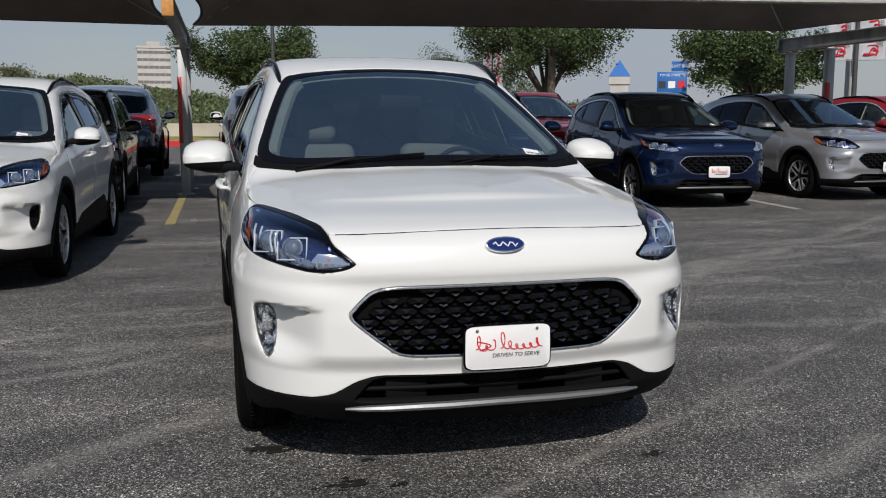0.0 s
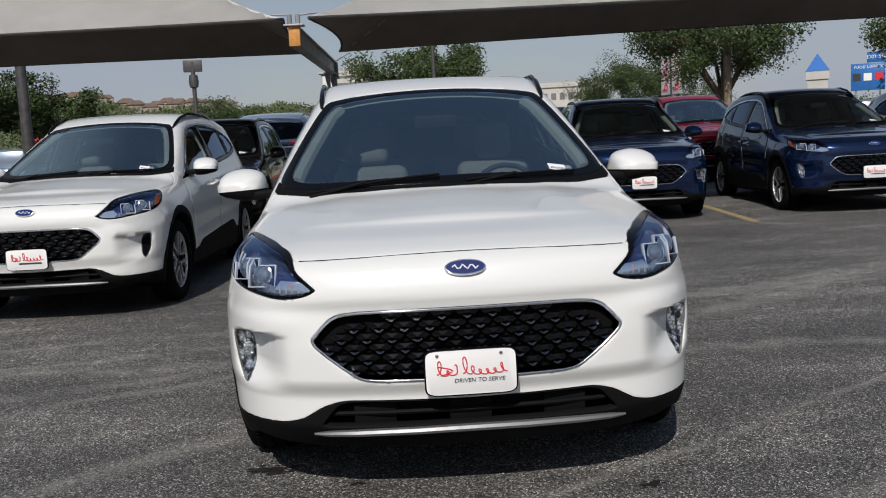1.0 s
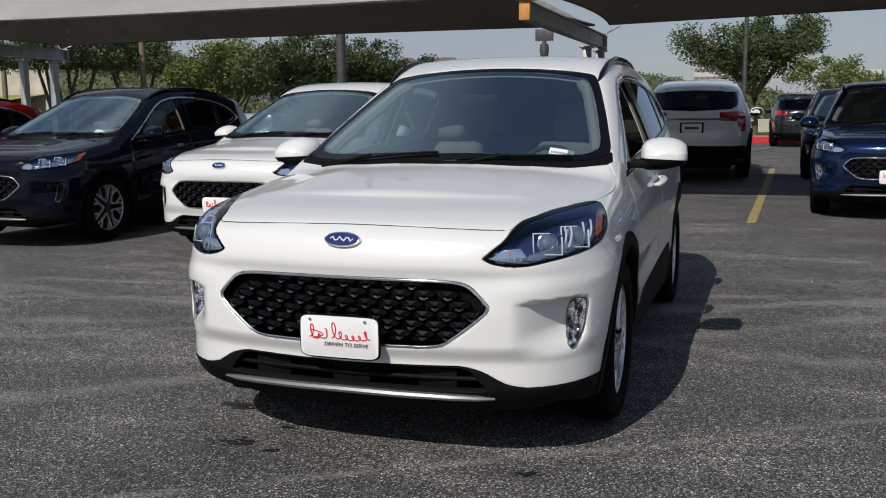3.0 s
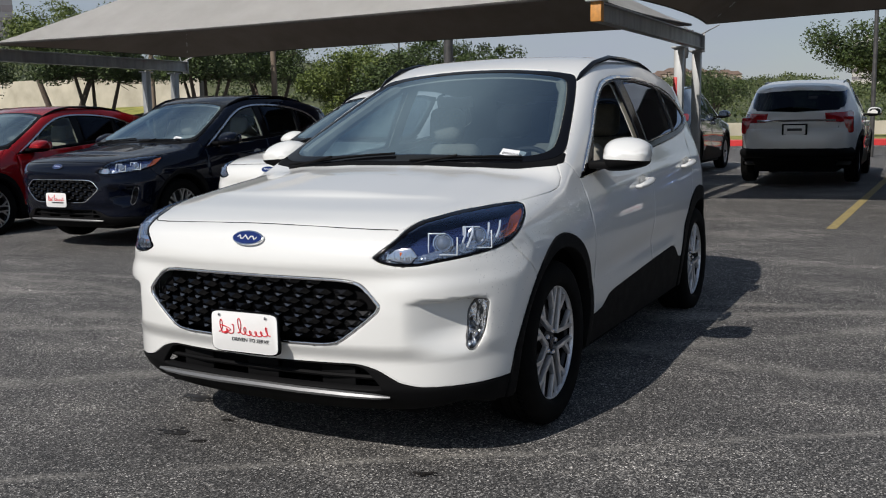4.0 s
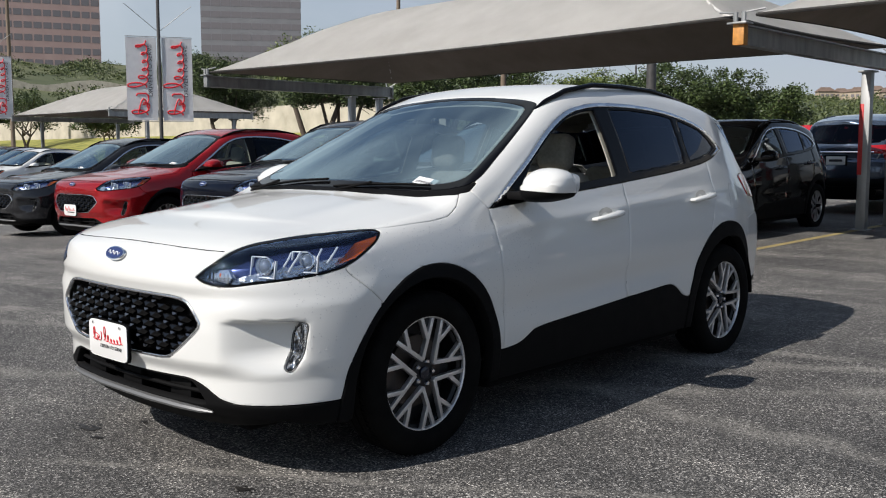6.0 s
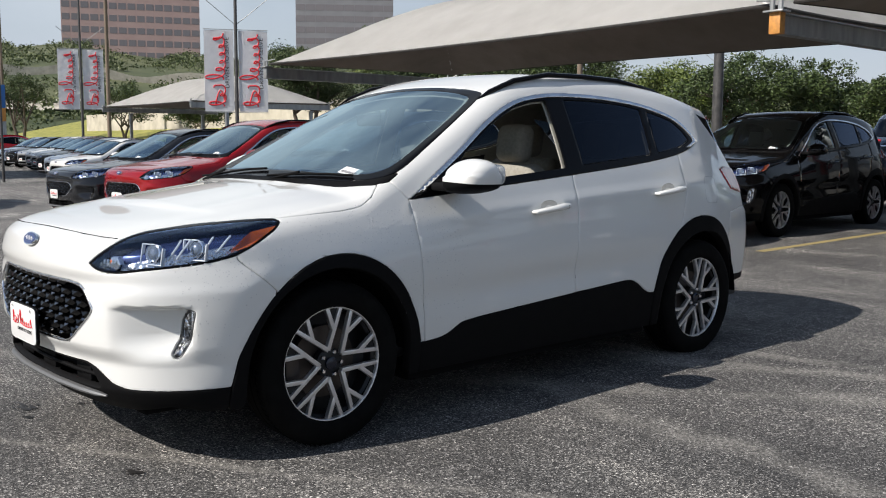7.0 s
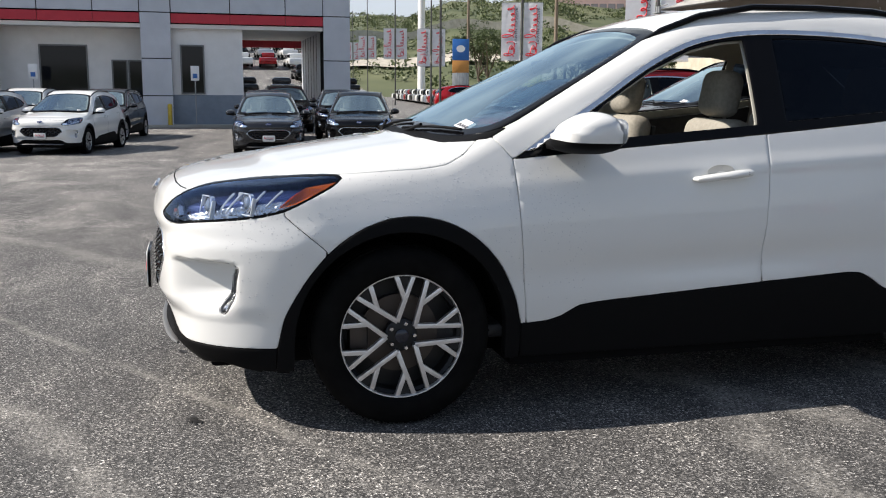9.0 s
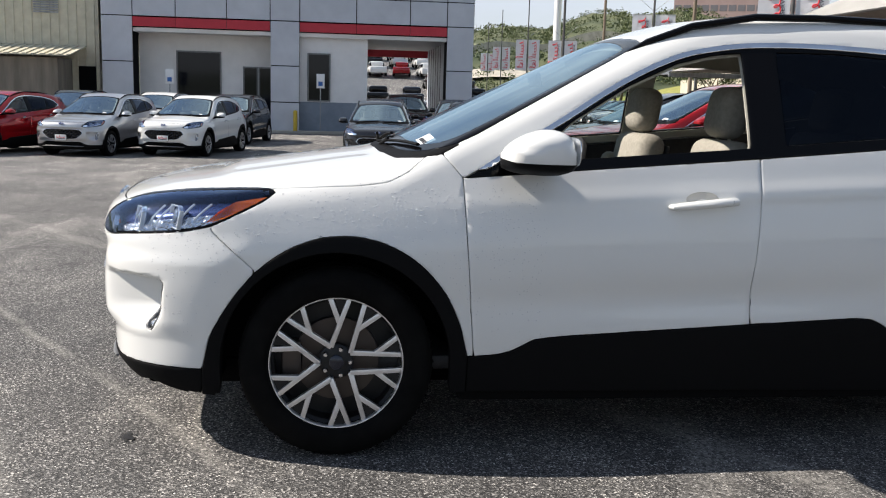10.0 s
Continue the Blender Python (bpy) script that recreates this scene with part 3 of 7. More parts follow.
def panel(bm, marks, sides, name, curl=0.018, gap=0.0013, sink=0.0, pick=None):
    """The faces with those marks as a mesh with turned-in edges. sides: 1 left, -1 right, 0 both halves in one."""
    co, faces, index = [], [], {}
    for f in bm.faces:
        if f.material_index in marks and (pick is None or pick(f.calc_center_median())):
            for w in f.verts:
                if w not in index:
                    index[w] = len(co)
                    co.append(tuple(w.co))
            faces.append([index[w] for w in f.verts])
    co = np.array(co)
    co[np.abs(co[:, 0]) < 1e-4, 0] = 0
    if sides == 0:
        n = len(co)
        mate = [k if abs(co[k, 0]) < 1e-6 else k + n for k in range(n)]
        both = np.r_[co, co * (-1, 1, 1)]
        faces = faces + [[mate[k] for k in f[::-1]] for f in faces]
        used = sorted({k for f in faces for k in f})
        at = {k: i for i, k in enumerate(used)}
        co, faces = both[used], [[at[k] for k in f] for f in faces]
    elif sides < 0:
        co, faces = co * (-1, 1, 1), [f[::-1] for f in faces]
    nor = skin_normals(co)
    if sink:
        co = co - nor * sink
    count, into = {}, np.zeros_like(co)
    for f in faces:
        mid = co[f].mean(0)
        for a, b in zip(f, f[1:] + f[:1]):
            count[(a, b)] = count.get((a, b), 0) + 1
    rim = [(a, b) for a, b in count if (b, a) not in count]
    # even out small teeth along the rim
    start, beside = co.copy(), {}
    for a, b in rim:
        beside.setdefault(a, []).append(b)
        beside.setdefault(b, []).append(a)
    ends = [(k, v) for k, v in beside.items() if len(v) == 2 and abs(co[k, 0]) > 1e-6]
    if ends:
        at, one, two = (np.array(q) for q in zip(*((k, v[0], v[1]) for k, v in ends)))
        for _ in range(5):
            co[at] = 0.5 * co[at] + 0.25 * (co[one] + co[two])
        shift = co - start
        size = np.linalg.norm(shift, axis=1, keepdims=True)
        co = start + shift * np.minimum(1, 0.0035 / np.maximum(size, 1e-9))
    for a, b in rim:
        inward = np.cross(nor[a], co[b] - co[a])
        into[a] += inward
        into[b] += inward
    for _ in range(3):
        more = into.copy()
        for a, b in rim:
            more[a] += 0.5 * into[b]
            more[b] += 0.5 * into[a]
        into = more
    long = np.linalg.norm(into, axis=1, keepdims=True)
    into = into / np.maximum(long, 1e-9)
    edge = sorted({k for e in rim for k in e})
    n = len(co)
    ring = {k: n + i for i, k in enumerate(edge)}
    deep = {k: n + len(edge) + i for i, k in enumerate(edge)}
    base = co.copy()
    co = co + into * (gap + 0.0018) * (long > 0)
    co = np.r_[co, base[edge] + into[edge] * gap - nor[edge] * 0.003, base[edge] + into[edge] * gap - nor[edge] * curl]
    out = -into[edge]
    nor = np.r_[nor, nor[edge] * 0.5 + out, out]
    nor[:n][edge] = nor[:n][edge] + 0.25 * out
    faces = [list(f) for f in faces]
    for a, b in rim:
        faces.append([a, ring[a], ring[b], b])
        faces.append([ring[a], deep[a], deep[b], ring[b]])
    me = bpy.data.meshes.new(name)
    me.from_pydata([tuple(p) for p in co], [], faces)
    me.update()
    me.polygons.foreach_set("use_smooth", [True] * len(me.polygons))
    me.validate()
    if len(me.vertices) == len(nor):
        nor = nor / np.maximum(np.linalg.norm(nor, axis=1, keepdims=True), 1e-9)
        me.normals_split_custom_set_from_vertices([tuple(v) for v in nor])
    return me


# ---- the car: wheels, lamps, trim, cabin ----
TO_LEFT = Matrix.Rotation(radians(90), 4, "Y")


def text_mesh(words, size, name="lettering", shear=0.0, bold=0.0, width=0.0):
    """Words as a flat mesh in the xy plane, centred, from the built-in font."""
    cu = bpy.data.curves.new(name, "FONT")
    cu.body, cu.size, cu.align_x, cu.align_y, cu.shear, cu.offset = words, size, "CENTER", "CENTER", shear, bold
    cu.extrude, cu.resolution_u = 0.0006, 3
    ob = new(name, cu)
    me = bpy.data.meshes.new_from_object(ob.evaluated_get(bpy.context.evaluated_depsgraph_get()))
    bpy.data.objects.remove(ob)
    me.name = name
    if width:
        xs = [v.co.x for v in me.vertices]
        me.transform(Matrix.Diagonal((width / (max(xs) - min(xs)), 1, 1, 1)))
    return me


def strip(bm, a, b, w0, w1, h, m, bevel=0.003):
    """A straight spoke between two (x, y) points, w0 and w1 wide at its ends."""
    a, b = Vector(a), Vector(b)
    d = (b - a).normalized()
    n = Vector((-d.y, d.x))
    slab(bm, [tuple(a - n * w0 / 2), tuple(b - n * w1 / 2), tuple(b + n * w1 / 2), tuple(a + n * w0 / 2)], h, m, bevel)


def wheel_parts(fine, style=0):
    """Meshes of a left wheel, its axle along x, the middle of the tyre at 0: (name, mesh, material, parent, label)."""
    n = 64 if fine else 20
    out = []
    bm = bmesh.new()
    lathe(bm, [(0.243, 0.088), (0.252, 0.102), (0.262, 0.108), (0.275, 0.110), (0.302, 0.112), (0.322, 0.108), (0.336, 0.100), (0.345, 0.088), (0.3505, 0.070), (0.3505, 0.050), (0.342, 0.048), (0.342, 0.042), (0.352, 0.040), (0.352, 0.006), (0.343, 0.004),
               (0.343, -0.004), (0.352, -0.006), (0.352, -0.040), (0.342, -0.042), (0.342, -0.048), (0.3505, -0.050), (0.3505, -0.070), (0.338, -0.098), (0.31, -0.112), (0.245, -0.10)], n, TO_LEFT)
    if fine:
        for k in range(84):
            a = 2 * math.pi * k / 84
            m = TO_LEFT @ Matrix.Rotation(a, 4, "Z")
            block(bm, (0.338, -0.0035, 0.076), (0.3475, 0.0035, 0.100), 0, m @ Matrix.Rotation(0.1, 4, "Y"))
    out.append(("tyre", bm, RUBBER, "", "black tyre"))
    bm = bmesh.new()
    lathe(bm, [(0.225, -0.09), (0.225, 0.05), (0.236, 0.062)], n, TO_LEFT)
    lathe(bm, [(0.0, -0.02), (0.225, -0.02)], n, TO_LEFT)
    out.append(("barrel", bm, POCKET, "", "dark painted wheel barrel"))
    bm = bmesh.new()
    lathe(bm, [(0.236, 0.070), (0.2375, 0.084), (0.240, 0.088), (0.247, 0.089), (0.251, 0.083), (0.250, 0.066)], n, TO_LEFT)
    out.append(("rim", bm, MACHINED, "", "machined alloy rim"))
    spokes, pockets = bmesh.new(), []
    for k in range(5):
        m = TO_LEFT @ Matrix.Rotation(2 * math.pi * k / 5 + 0.32, 4, "Z") @ Matrix.Translation((0, 0, 0.062))
        for s in (1, -1):
            if style == 0:
                strip(spokes, (0.050, 0.0375 * s), (0.238, 0.029 * s), 0.019, 0.017, 0.022, m, 0.0015 if fine else 0)
                strip(spokes, (0.138, 0.031 * s), (0.222, 0.096 * s), 0.019, 0.018, 0.0215, m, 0.0015 if fine else 0)
                if fine:
                    pocket = bmesh.new()
                    pockets.append(pocket)
                    slab(pocket, [(0.168, 0.040 * s), (0.236, 0.038 * s), (0.225, 0.082 * s)][::s], 0.008, m @ Matrix.Translation((0, 0, 0.001)))
            else:
                strip(spokes, (0.05, 0.022 * s), (0.24, 0.050 * s), 0.022, 0.030, 0.018, m)
    out.append(("spokes", spokes, MACHINED, "", "forked machined alloy spokes"))
    for pocket in pockets:
        out.append(("spoke_pocket", pocket, POCKET, "", "dark painted pocket in the forked spoke"))
    bm = bmesh.new()
    lathe(bm, [(0.064, 0.030), (0.064, 0.058), (0.054, 0.064), (0.0, 0.064)], 24, TO_LEFT)
    out.append(("hub", bm, POCKET, "", ""))
    bm = bmesh.new()
    lathe(bm, [(0.027, 0.066), (0.027, 0.076), (0.023, 0.079), (0.0, 0.079)], 20, TO_LEFT)
    out.append(("hub_cap", bm, HUB_BLUE, "hub", "dark blue hub cap"))
    if fine:
        for k in range(5):
            a = 2 * math.pi * k / 5 + 0.32
            bm = bmesh.new()
            lathe(bm, [(0.0115, 0.05), (0.0115, 0.074), (0.007, 0.080), (0.0, 0.080)], 6, TO_LEFT @ Matrix.Translation((0.050 * math.cos(a), 0.050 * math.sin(a), 0)))
            out.append(("wheel_nut", bm, CHROME, "hub", "chrome wheel nut"))
        bm = bmesh.new()
        lathe(bm, [(0.06, 0.016), (0.155, 0.016), (0.155, -0.01), (0.06, -0.01)], 40, TO_LEFT)
        out.append(("brake_disc", bm, BRAKE, "", "worn steel brake disc"))
        bm = bmesh.new()
        block(bm, (-0.03, -0.20, -0.08), (0.035, -0.125, 0.07), 0.012)
        out.append(("brake_caliper", bm, BRAKE, "", "bare metal brake caliper"))
    return out


def build_wheel(parent, meshes, x, y, z=0.352):
    side = 1 if x > 0 else -1
    ob = new("wheel")
    ob.parent = parent
    ob.matrix_basis = pose(x, y, z, 0, 0, 0 if side > 0 else 180)
    made = {}
    for name, me, mat, under, label in meshes:
        made[name] = part(name, me, mat, made["hub"] if under == "hub" and "hub" in made and False else ob, label)
    return ob


def mesh_of(bm, mat, smooth=True, angle=40):
    """A finished mesh, to be shared by several objects."""
    me = bpy.data.meshes.new("mesh")
    for f in bm.faces:
        f.smooth = smooth
    bm.normal_update()
    bm.to_mesh(me)
    bm.free()
    me.set_sharp_from_angle(angle=radians(angle))
    me.materials.append(mat)
    return me


def on_skin(points, lift=0.0):
    """Points near the skin of the left half, laid on it from outside."""
    p = np.array(points, float)
    mid = np.c_[np.zeros(len(p)), np.clip(p[:, 1], -0.2, 3.0), np.full(len(p), 0.7)]
    way = p - mid
    far = np.linalg.norm(way, axis=1, keepdims=True)
    hit = car_hits(mid + way * 1.6, -way / far, far * 1.6)
    return hit + skin_normals(hit) * lift


def skin_y(x, z):
    """How far forward the nose reaches at x, z."""
    e = np.array([[x, -1.6, z]])
    return float(car_hits(e, np.array([[0, 1.0, 0]]), 1.6)[0, 1])


def scrawl(bm, at, wide, high, stroke, n=130):
    """A flowing looped line with two tall strokes, in place of a name."""
    for a, b, loops, tall in ((0.0, 0.31, 2.6, 0.0), (0.37, 1.0, 6.0, 0.40)):
        pts = []
        count = int(n * (b - a)) + 8
        for i in range(count + 1):
            u = i / count
            k = 2 * math.pi * loops * u
            size = 0.30 + 0.70 * math.exp(-((u - 0.06) / (0.16 if tall else 0.24)) ** 2) + (0.25 if u > 0.9 else 0.0)
            x = wide * (a + (b - a) * u + (0.034 + 0.02 * size) * math.sin(k + 0.3) - 0.5)
            z = high * (size * (0.5 - 0.5 * math.cos(k)) - 0.36 - 0.10 * math.sin(math.pi * u))
            pts.append(at @ Vector((x, z, 0.0006)))
        tube(bm, pts, stroke, 4)
    pts = [at @ Vector((wide * (-0.46 + 0.20 * math.sin(v * 0.5)), high * (0.10 - 0.52 * v / 6), 0.0006)) for v in range(7)]
    tube(bm, pts, stroke, 4)


def front_plate(parent, fine):
    bm = bmesh.new()
    slab(bm, oval(0.162, 0.083, 32, 8), 0.012, pose(0, -0.955, 0.518, 90, 0, 0), 0.003)
    holder = part("plate_holder", bm, PIANO, parent, "black plastic plate holder")
    bm = bmesh.new()
    slab(bm, oval(0.156, 0.077, 36, 9), 0.003, pose(0, -0.968, 0.518, 90, 0, 0), 0.001)
    plate = part("dealer_plate", bm, PLATE_WHITE, parent, "white dealer plate with red and dark print")
    at = pose(0, -0.9725, 0.518, 90, 0, 0)
    bm = bmesh.new()
    scrawl(bm, at @ Matrix.Translation((0.0, 0.018, 0)), 0.244, 0.060, 0.0021 if fine else 0.003)
    part("name_print", bm, PRINT_RED, plate, "red print")
    if fine:
        me = text_mesh("DRIVEN TO SERVE", 0.020, shear=0.15, width=0.175)
        me.transform(at @ Matrix.Translation((0.028, -0.028, 0.001)))
        part("slogan", me, PRINT_BLACK, plate, "dark slanted lettering")
        for x, z in ((-0.115, 0.063), (0.105, 0.063)):
            bm = bmesh.new()
            lathe(bm, [(0.006, 0), (0.006, 0.003), (0, 0.004)], 10, at @ Matrix.Translation((x, z, 0)))
            part("screw", bm, CHROME, plate, "steel screw")
    else:
        bm = bmesh.new()
        slab(bm, [(-0.06, -0.035), (0.115, -0.035), (0.115, -0.022), (-0.06, -0.022)], 0.001, at)
        part("slogan_bar", bm, PRINT_BLACK, plate, "")


def front_badge(parent, y=-0.918, z=0.872, lean=28):
    bm = bmesh.new()
    at = pose(0, y, z, 90 - lean, 0, 0)
    slab(bm, oval(0.072, 0.029, 36), 0.010, at, 0.003)
    ob = part("badge", bm, CHROME, parent, "oval chrome-rimmed blue badge")
    bm = bmesh.new()
    slab(bm, oval(0.066, 0.0245, 36), 0.0115, at)
    part("badge_field", bm, BADGE_BLUE, ob, "dark blue enamel oval")
    bm = bmesh.new()
    tube(bm, [at @ Vector((-0.045 + 0.009 * k, 0.009 * math.sin(k * 1.9), 0.0115)) for k in range(11)], 0.0028, 5)
    part("badge_mark", bm, PLATE_WHITE, ob, "pale wavy mark")


def grille_parts(parent, fine):
    """Rows of staggered bright-edged studs in a dark opening."""
    bm = bmesh.new()
    glint = bmesh.new()
    rows, step = (7, 0.0365) if fine else (6, 0.042)
    wide = 0.088 if fine else 0.11
    edge = inset(GRILLE_LINE, 0.018)
    for r in range(rows):
        z = 0.500 + step * r
        shift = (r % 2) * wide / 2
        for k in range(-8, 9):
            x = k * wide + shift
            if not inside([(abs(a), b) if a > -0.01 else (-1, b) for a, b in edge], abs(x) + 0.012, z) or abs(x) > 0.52:
                continue
            y = skin_y(abs(x), z) + 0.012
            w, h = wide * 0.47, step * 0.40
            tilt = math.atan(2 * 0.17 * x + 10 * x ** 7)
            m = Matrix.Translation((x, y, z)) @ Matrix.Rotation(tilt, 4, "Z")
            a = [(-w, 0.012, 0), (-w * 0.55, 0, h), (w * 0.55, 0, h), (w, 0.012, 0), (w * 0.62, 0.004, -h * 0.75), (-w * 0.62, 0.004, -h * 0.75)]
            face = [bm.verts.new(m @ Vector(p)) for p in a]
            back = [bm.verts.new(m @ Vector((p[0], p[1] + 0.03, p[2]))) for p in a]
            mid = bm.verts.new(m @ Vector((0, -0.010, -h * 0.15)))
            for i in range(6):
                j = (i + 1) % 6
                bm.faces.new((face[j], face[i], mid))
                bm.faces.new((face[i], face[j], back[j], back[i]))
            # the small facet under each stud, in brighter metal for its glint
            g = [(-w * 0.42, -0.004, -h * 0.80), (w * 0.42, -0.004, -h * 0.80), (w * 0.10, -0.013, -h * 1.36), (-w * 0.10, -0.013, -h * 1.36)]
            front = [glint.verts.new(m @ Vector(p)) for p in g]
            rear = [glint.verts.new(m @ Vector((p[0], p[1] + 0.02, p[2]))) for p in g]
            glint.faces.new(front)
            for i in range(4):
                glint.faces.new((front[i], front[(i + 1) % 4], rear[(i + 1) % 4], rear[i]))
            # strip on the stud's top edge for the light caught there
            tip = [glint.verts.new(m @ Vector(p)) for p in ((-w * 0.5, -0.003, h * 0.98), (w * 0.5, -0.003, h * 0.98), (w * 0.5, 0.004, h * 1.10), (-w * 0.5, 0.004, h * 1.10))]
            glint.faces.new(tip)
    part("grille_mesh", bm, GRILLE_BLACK, parent, "gloss black honeycomb grille", smooth=False)
    bmesh.ops.recalc_face_normals(glint, faces=glint.faces)
    part("grille_facet", glint, DARK_CHROME, parent, "small dark chrome facets between the studs, with strips for their glints", smooth=False)["kind"] = "stuff"


def lamp_point(u, z, lift):
    """The point of the skin at u along the headlamp's outline and at height z."""
    x = 0.82
    for _ in range(8):
        p = on_skin([(x, (u - 0.39 * x) / 0.92, z)], lift)[0]
        x = 0.5 * x + 0.5 * p[0]
    return p


def lamp_insides(parent, s, fine):
    """Projectors in square bright frames, ribbed reflectors between them and a clear front corner."""
    spots = [(0.822, -0.575, 0.886), (0.735, -0.715, 0.872), (0.600, -0.852, 0.834)]
    soft = 0.002 if fine else 0.0
    for n, p in enumerate(spots):
        q = on_skin([p])[0]
        nrm = skin_normals(np.array([q]))[0]
        at = Matrix.Translation(Vector(q - nrm * 0.043)) @ Vector(nrm * 0.45 + np.array((0, -0.6, 0))).to_track_quat("Z", "Y").to_matrix().to_4x4()
        bm = bmesh.new()
        if n < 2:
            lathe(bm, [(0.040, 0.000), (0.038, 0.014), (0.033, 0.016), (0.029, 0.008), (0.0, 0.006)], 24 if fine else 10, at)
            ring = bmesh.new()
            # the bright square frame, open at its upper inner corner
            block(ring, (-0.055, -0.042, 0.004), (-0.050, 0.036, 0.020), soft, at)
            block(ring, (0.050, -0.042, 0.004), (0.055, 0.022, 0.020), soft, at)
            block(ring, (-0.055, -0.046, 0.004), (0.055, -0.041, 0.021), soft, at)
            block(ring, (-0.055, 0.032, 0.004), (0.010, 0.037, 0.019), soft, at)
            if s < 0:
                flip_x(ring)
            part("lamp_frame", ring, GUIDE, parent, "white square light guide round the projector")
        else:
            slab(bm, [(-0.070, -0.022), (0.060, -0.030), (0.085, -0.004), (0.060, 0.028), (-0.020, 0.018)], 0.018, at, 0.004 if fine else 0)
            for k in range(6):
                block(bm, (-0.050 + 0.022 * k, -0.018, 0.014), (-0.045 + 0.022 * k, 0.010, 0.021), 0.0, at)
        if s < 0:
            flip_x(bm)
        part("reflector", bm, CHROME, parent, "chrome reflector ring")
        if n < 2:
            bm = bmesh.new()
            lathe(bm, [(0.027, 0.009), (0.024, 0.016), (0.015, 0.021), (0.0, 0.023)], 20 if fine else 8, at)
            if s < 0:
                flip_x(bm)
            part("projector_lens", bm, LENS, parent, "clear round lens")
    # slanted bright bars beside each projector
    for low_end, top_end in (((-0.315, 0.838), (-0.268, 0.918)), ((-0.287, 0.838), (-0.232, 0.920)), ((-0.190, 0.858), (-0.148, 0.926)), ((-0.135, 0.862), (-0.082, 0.928))) if fine else ():
        bm = bmesh.new()
        run = []
        for k in range(4):
            u, z = (low_end[i] + (top_end[i] - low_end[i]) * k / 3 for i in (0, 1))
            run.append(tuple(lamp_point(u, z, -0.017)))
        tube(bm, run, 0.0042, 6 if fine else 4)
        if s < 0:
            flip_x(bm)
        part("light_guide", bm, GUIDE, parent, "slanted bright light guide")
    q = on_skin([(0.62, -0.84, 0.836)], -0.026)[0]
    bm = bmesh.new()
    block(bm, (-0.012, -0.008, -0.010), (0.016, 0.010, 0.006), 0.003, Matrix.Translation(Vector(q)) @ Matrix.Rotation(radians(24), 4, "Z"))
    if s < 0:
        flip_x(bm)
    part("amber_bulb", bm, AMBER, parent, "amber turn reflector")


def build_mirror(parent, s, painted):
    bm = bmesh.new()
    got = bmesh.ops.create_uvsphere(bm, u_segments=28, v_segments=18, radius=1.0)["verts"]
    for v in got:
        x, y, z = v.co
        p = 3.0 if z > 0 else 5.5
        k = (abs(x) ** p + abs(y) ** p + abs(z) ** p) ** (-1 / p)
        x, y, z = x * k, y * k, z * k
        nose = max(0.0, -y) ** 1.6
        taper = (1 - 0.20 * max(0, x)) * (1 - (0.62 if z > 0 else 0.20) * nose)
        v.co = (0.112 * x * (1 - 0.12 * nose), (0.145 if y < 0 else 0.088) * y, 0.080 * z * taper + 0.006 * x)
    bmesh.ops.transform(bm, matrix=pose(0.996, 0.712, 1.134, 0, 0, 10), verts=bm.verts)
    low = bm.copy()
    bmesh.ops.bisect_plane(bm, geom=bm.verts[:] + bm.edges[:] + bm.faces[:], plane_co=(1, 0.7, 1.106), plane_no=(0.05, 0.03, 1), clear_inner=True)
    bmesh.ops.bisect_plane(low, geom=low.verts[:] + low.edges[:] + low.faces[:], plane_co=(1, 0.7, 1.1055), plane_no=(0.05, 0.03, 1), clear_outer=True)
    block(low, (0.84, 0.58, 1.066), (0.96, 0.74, 1.104), 0.012, None)
    face = bmesh.new()
    slab(face, oval(0.090, 0.050, 24, 3.5), 0.003, pose(1.004, 0.797, 1.140, 90, 0, 190))
    if s < 0:
        for one in (bm, low, face):
            flip_x(one)
    top = part("wing_mirror", bm, painted, parent, "painted wing mirror shell")
    part("mirror_base", low, PLASTIC, top, "black mirror base")
    part("mirror_glass", face, MIRROR, top, "mirror glass")


def build_handle(parent, s, y, z, painted):
    """A bow handle standing off the door over a shallow cup, with a dark button at its end."""
    x = float(on_skin([(0.93, y, z)])[0][0])
    bm = bmesh.new()
    tube(bm, [(x - 0.01, y - 0.122, z - 0.016), (x + 0.020, y - 0.112, z - 0.014), (x + 0.032, y - 0.07, z - 0.008), (x + 0.036, y, z), (x + 0.034, y + 0.06, z + 0.006), (x + 0.028, y + 0.11, z + 0.010), (x - 0.01, y + 0.126, z + 0.011)], [0.012, 0.018, 0.021, 0.022, 0.023, 0.021, 0.014], 12, squash=0.72)
    cup = bmesh.new()
    lathe(cup, [(0.052, 0.0), (0.045, -0.004), (0.0, -0.006)], 24, Matrix.Translation((x + 0.0035, y - 0.005, z + 0.014)) @ TO_LEFT @ Matrix.Diagonal((0.55, 1.2, 1, 1)))
    key = bmesh.new()
    lathe(key, [(0.007, 0.0), (0.006, 0.003), (0.0, 0.003)], 10, Matrix.Translation((x + 0.046, y + 0.095, z + 0.009)) @ TO_LEFT)
    if s < 0:
        for one in (bm, cup, key):
            flip_x(one)
    h = part("door_handle", bm, painted, parent, "body-coloured door handle")
    part("handle_cup", cup, CUP_SHADE, h, "hollow behind the handle, greyed for its shade")
    part("handle_button", key, PIANO, h, "dark lock button")


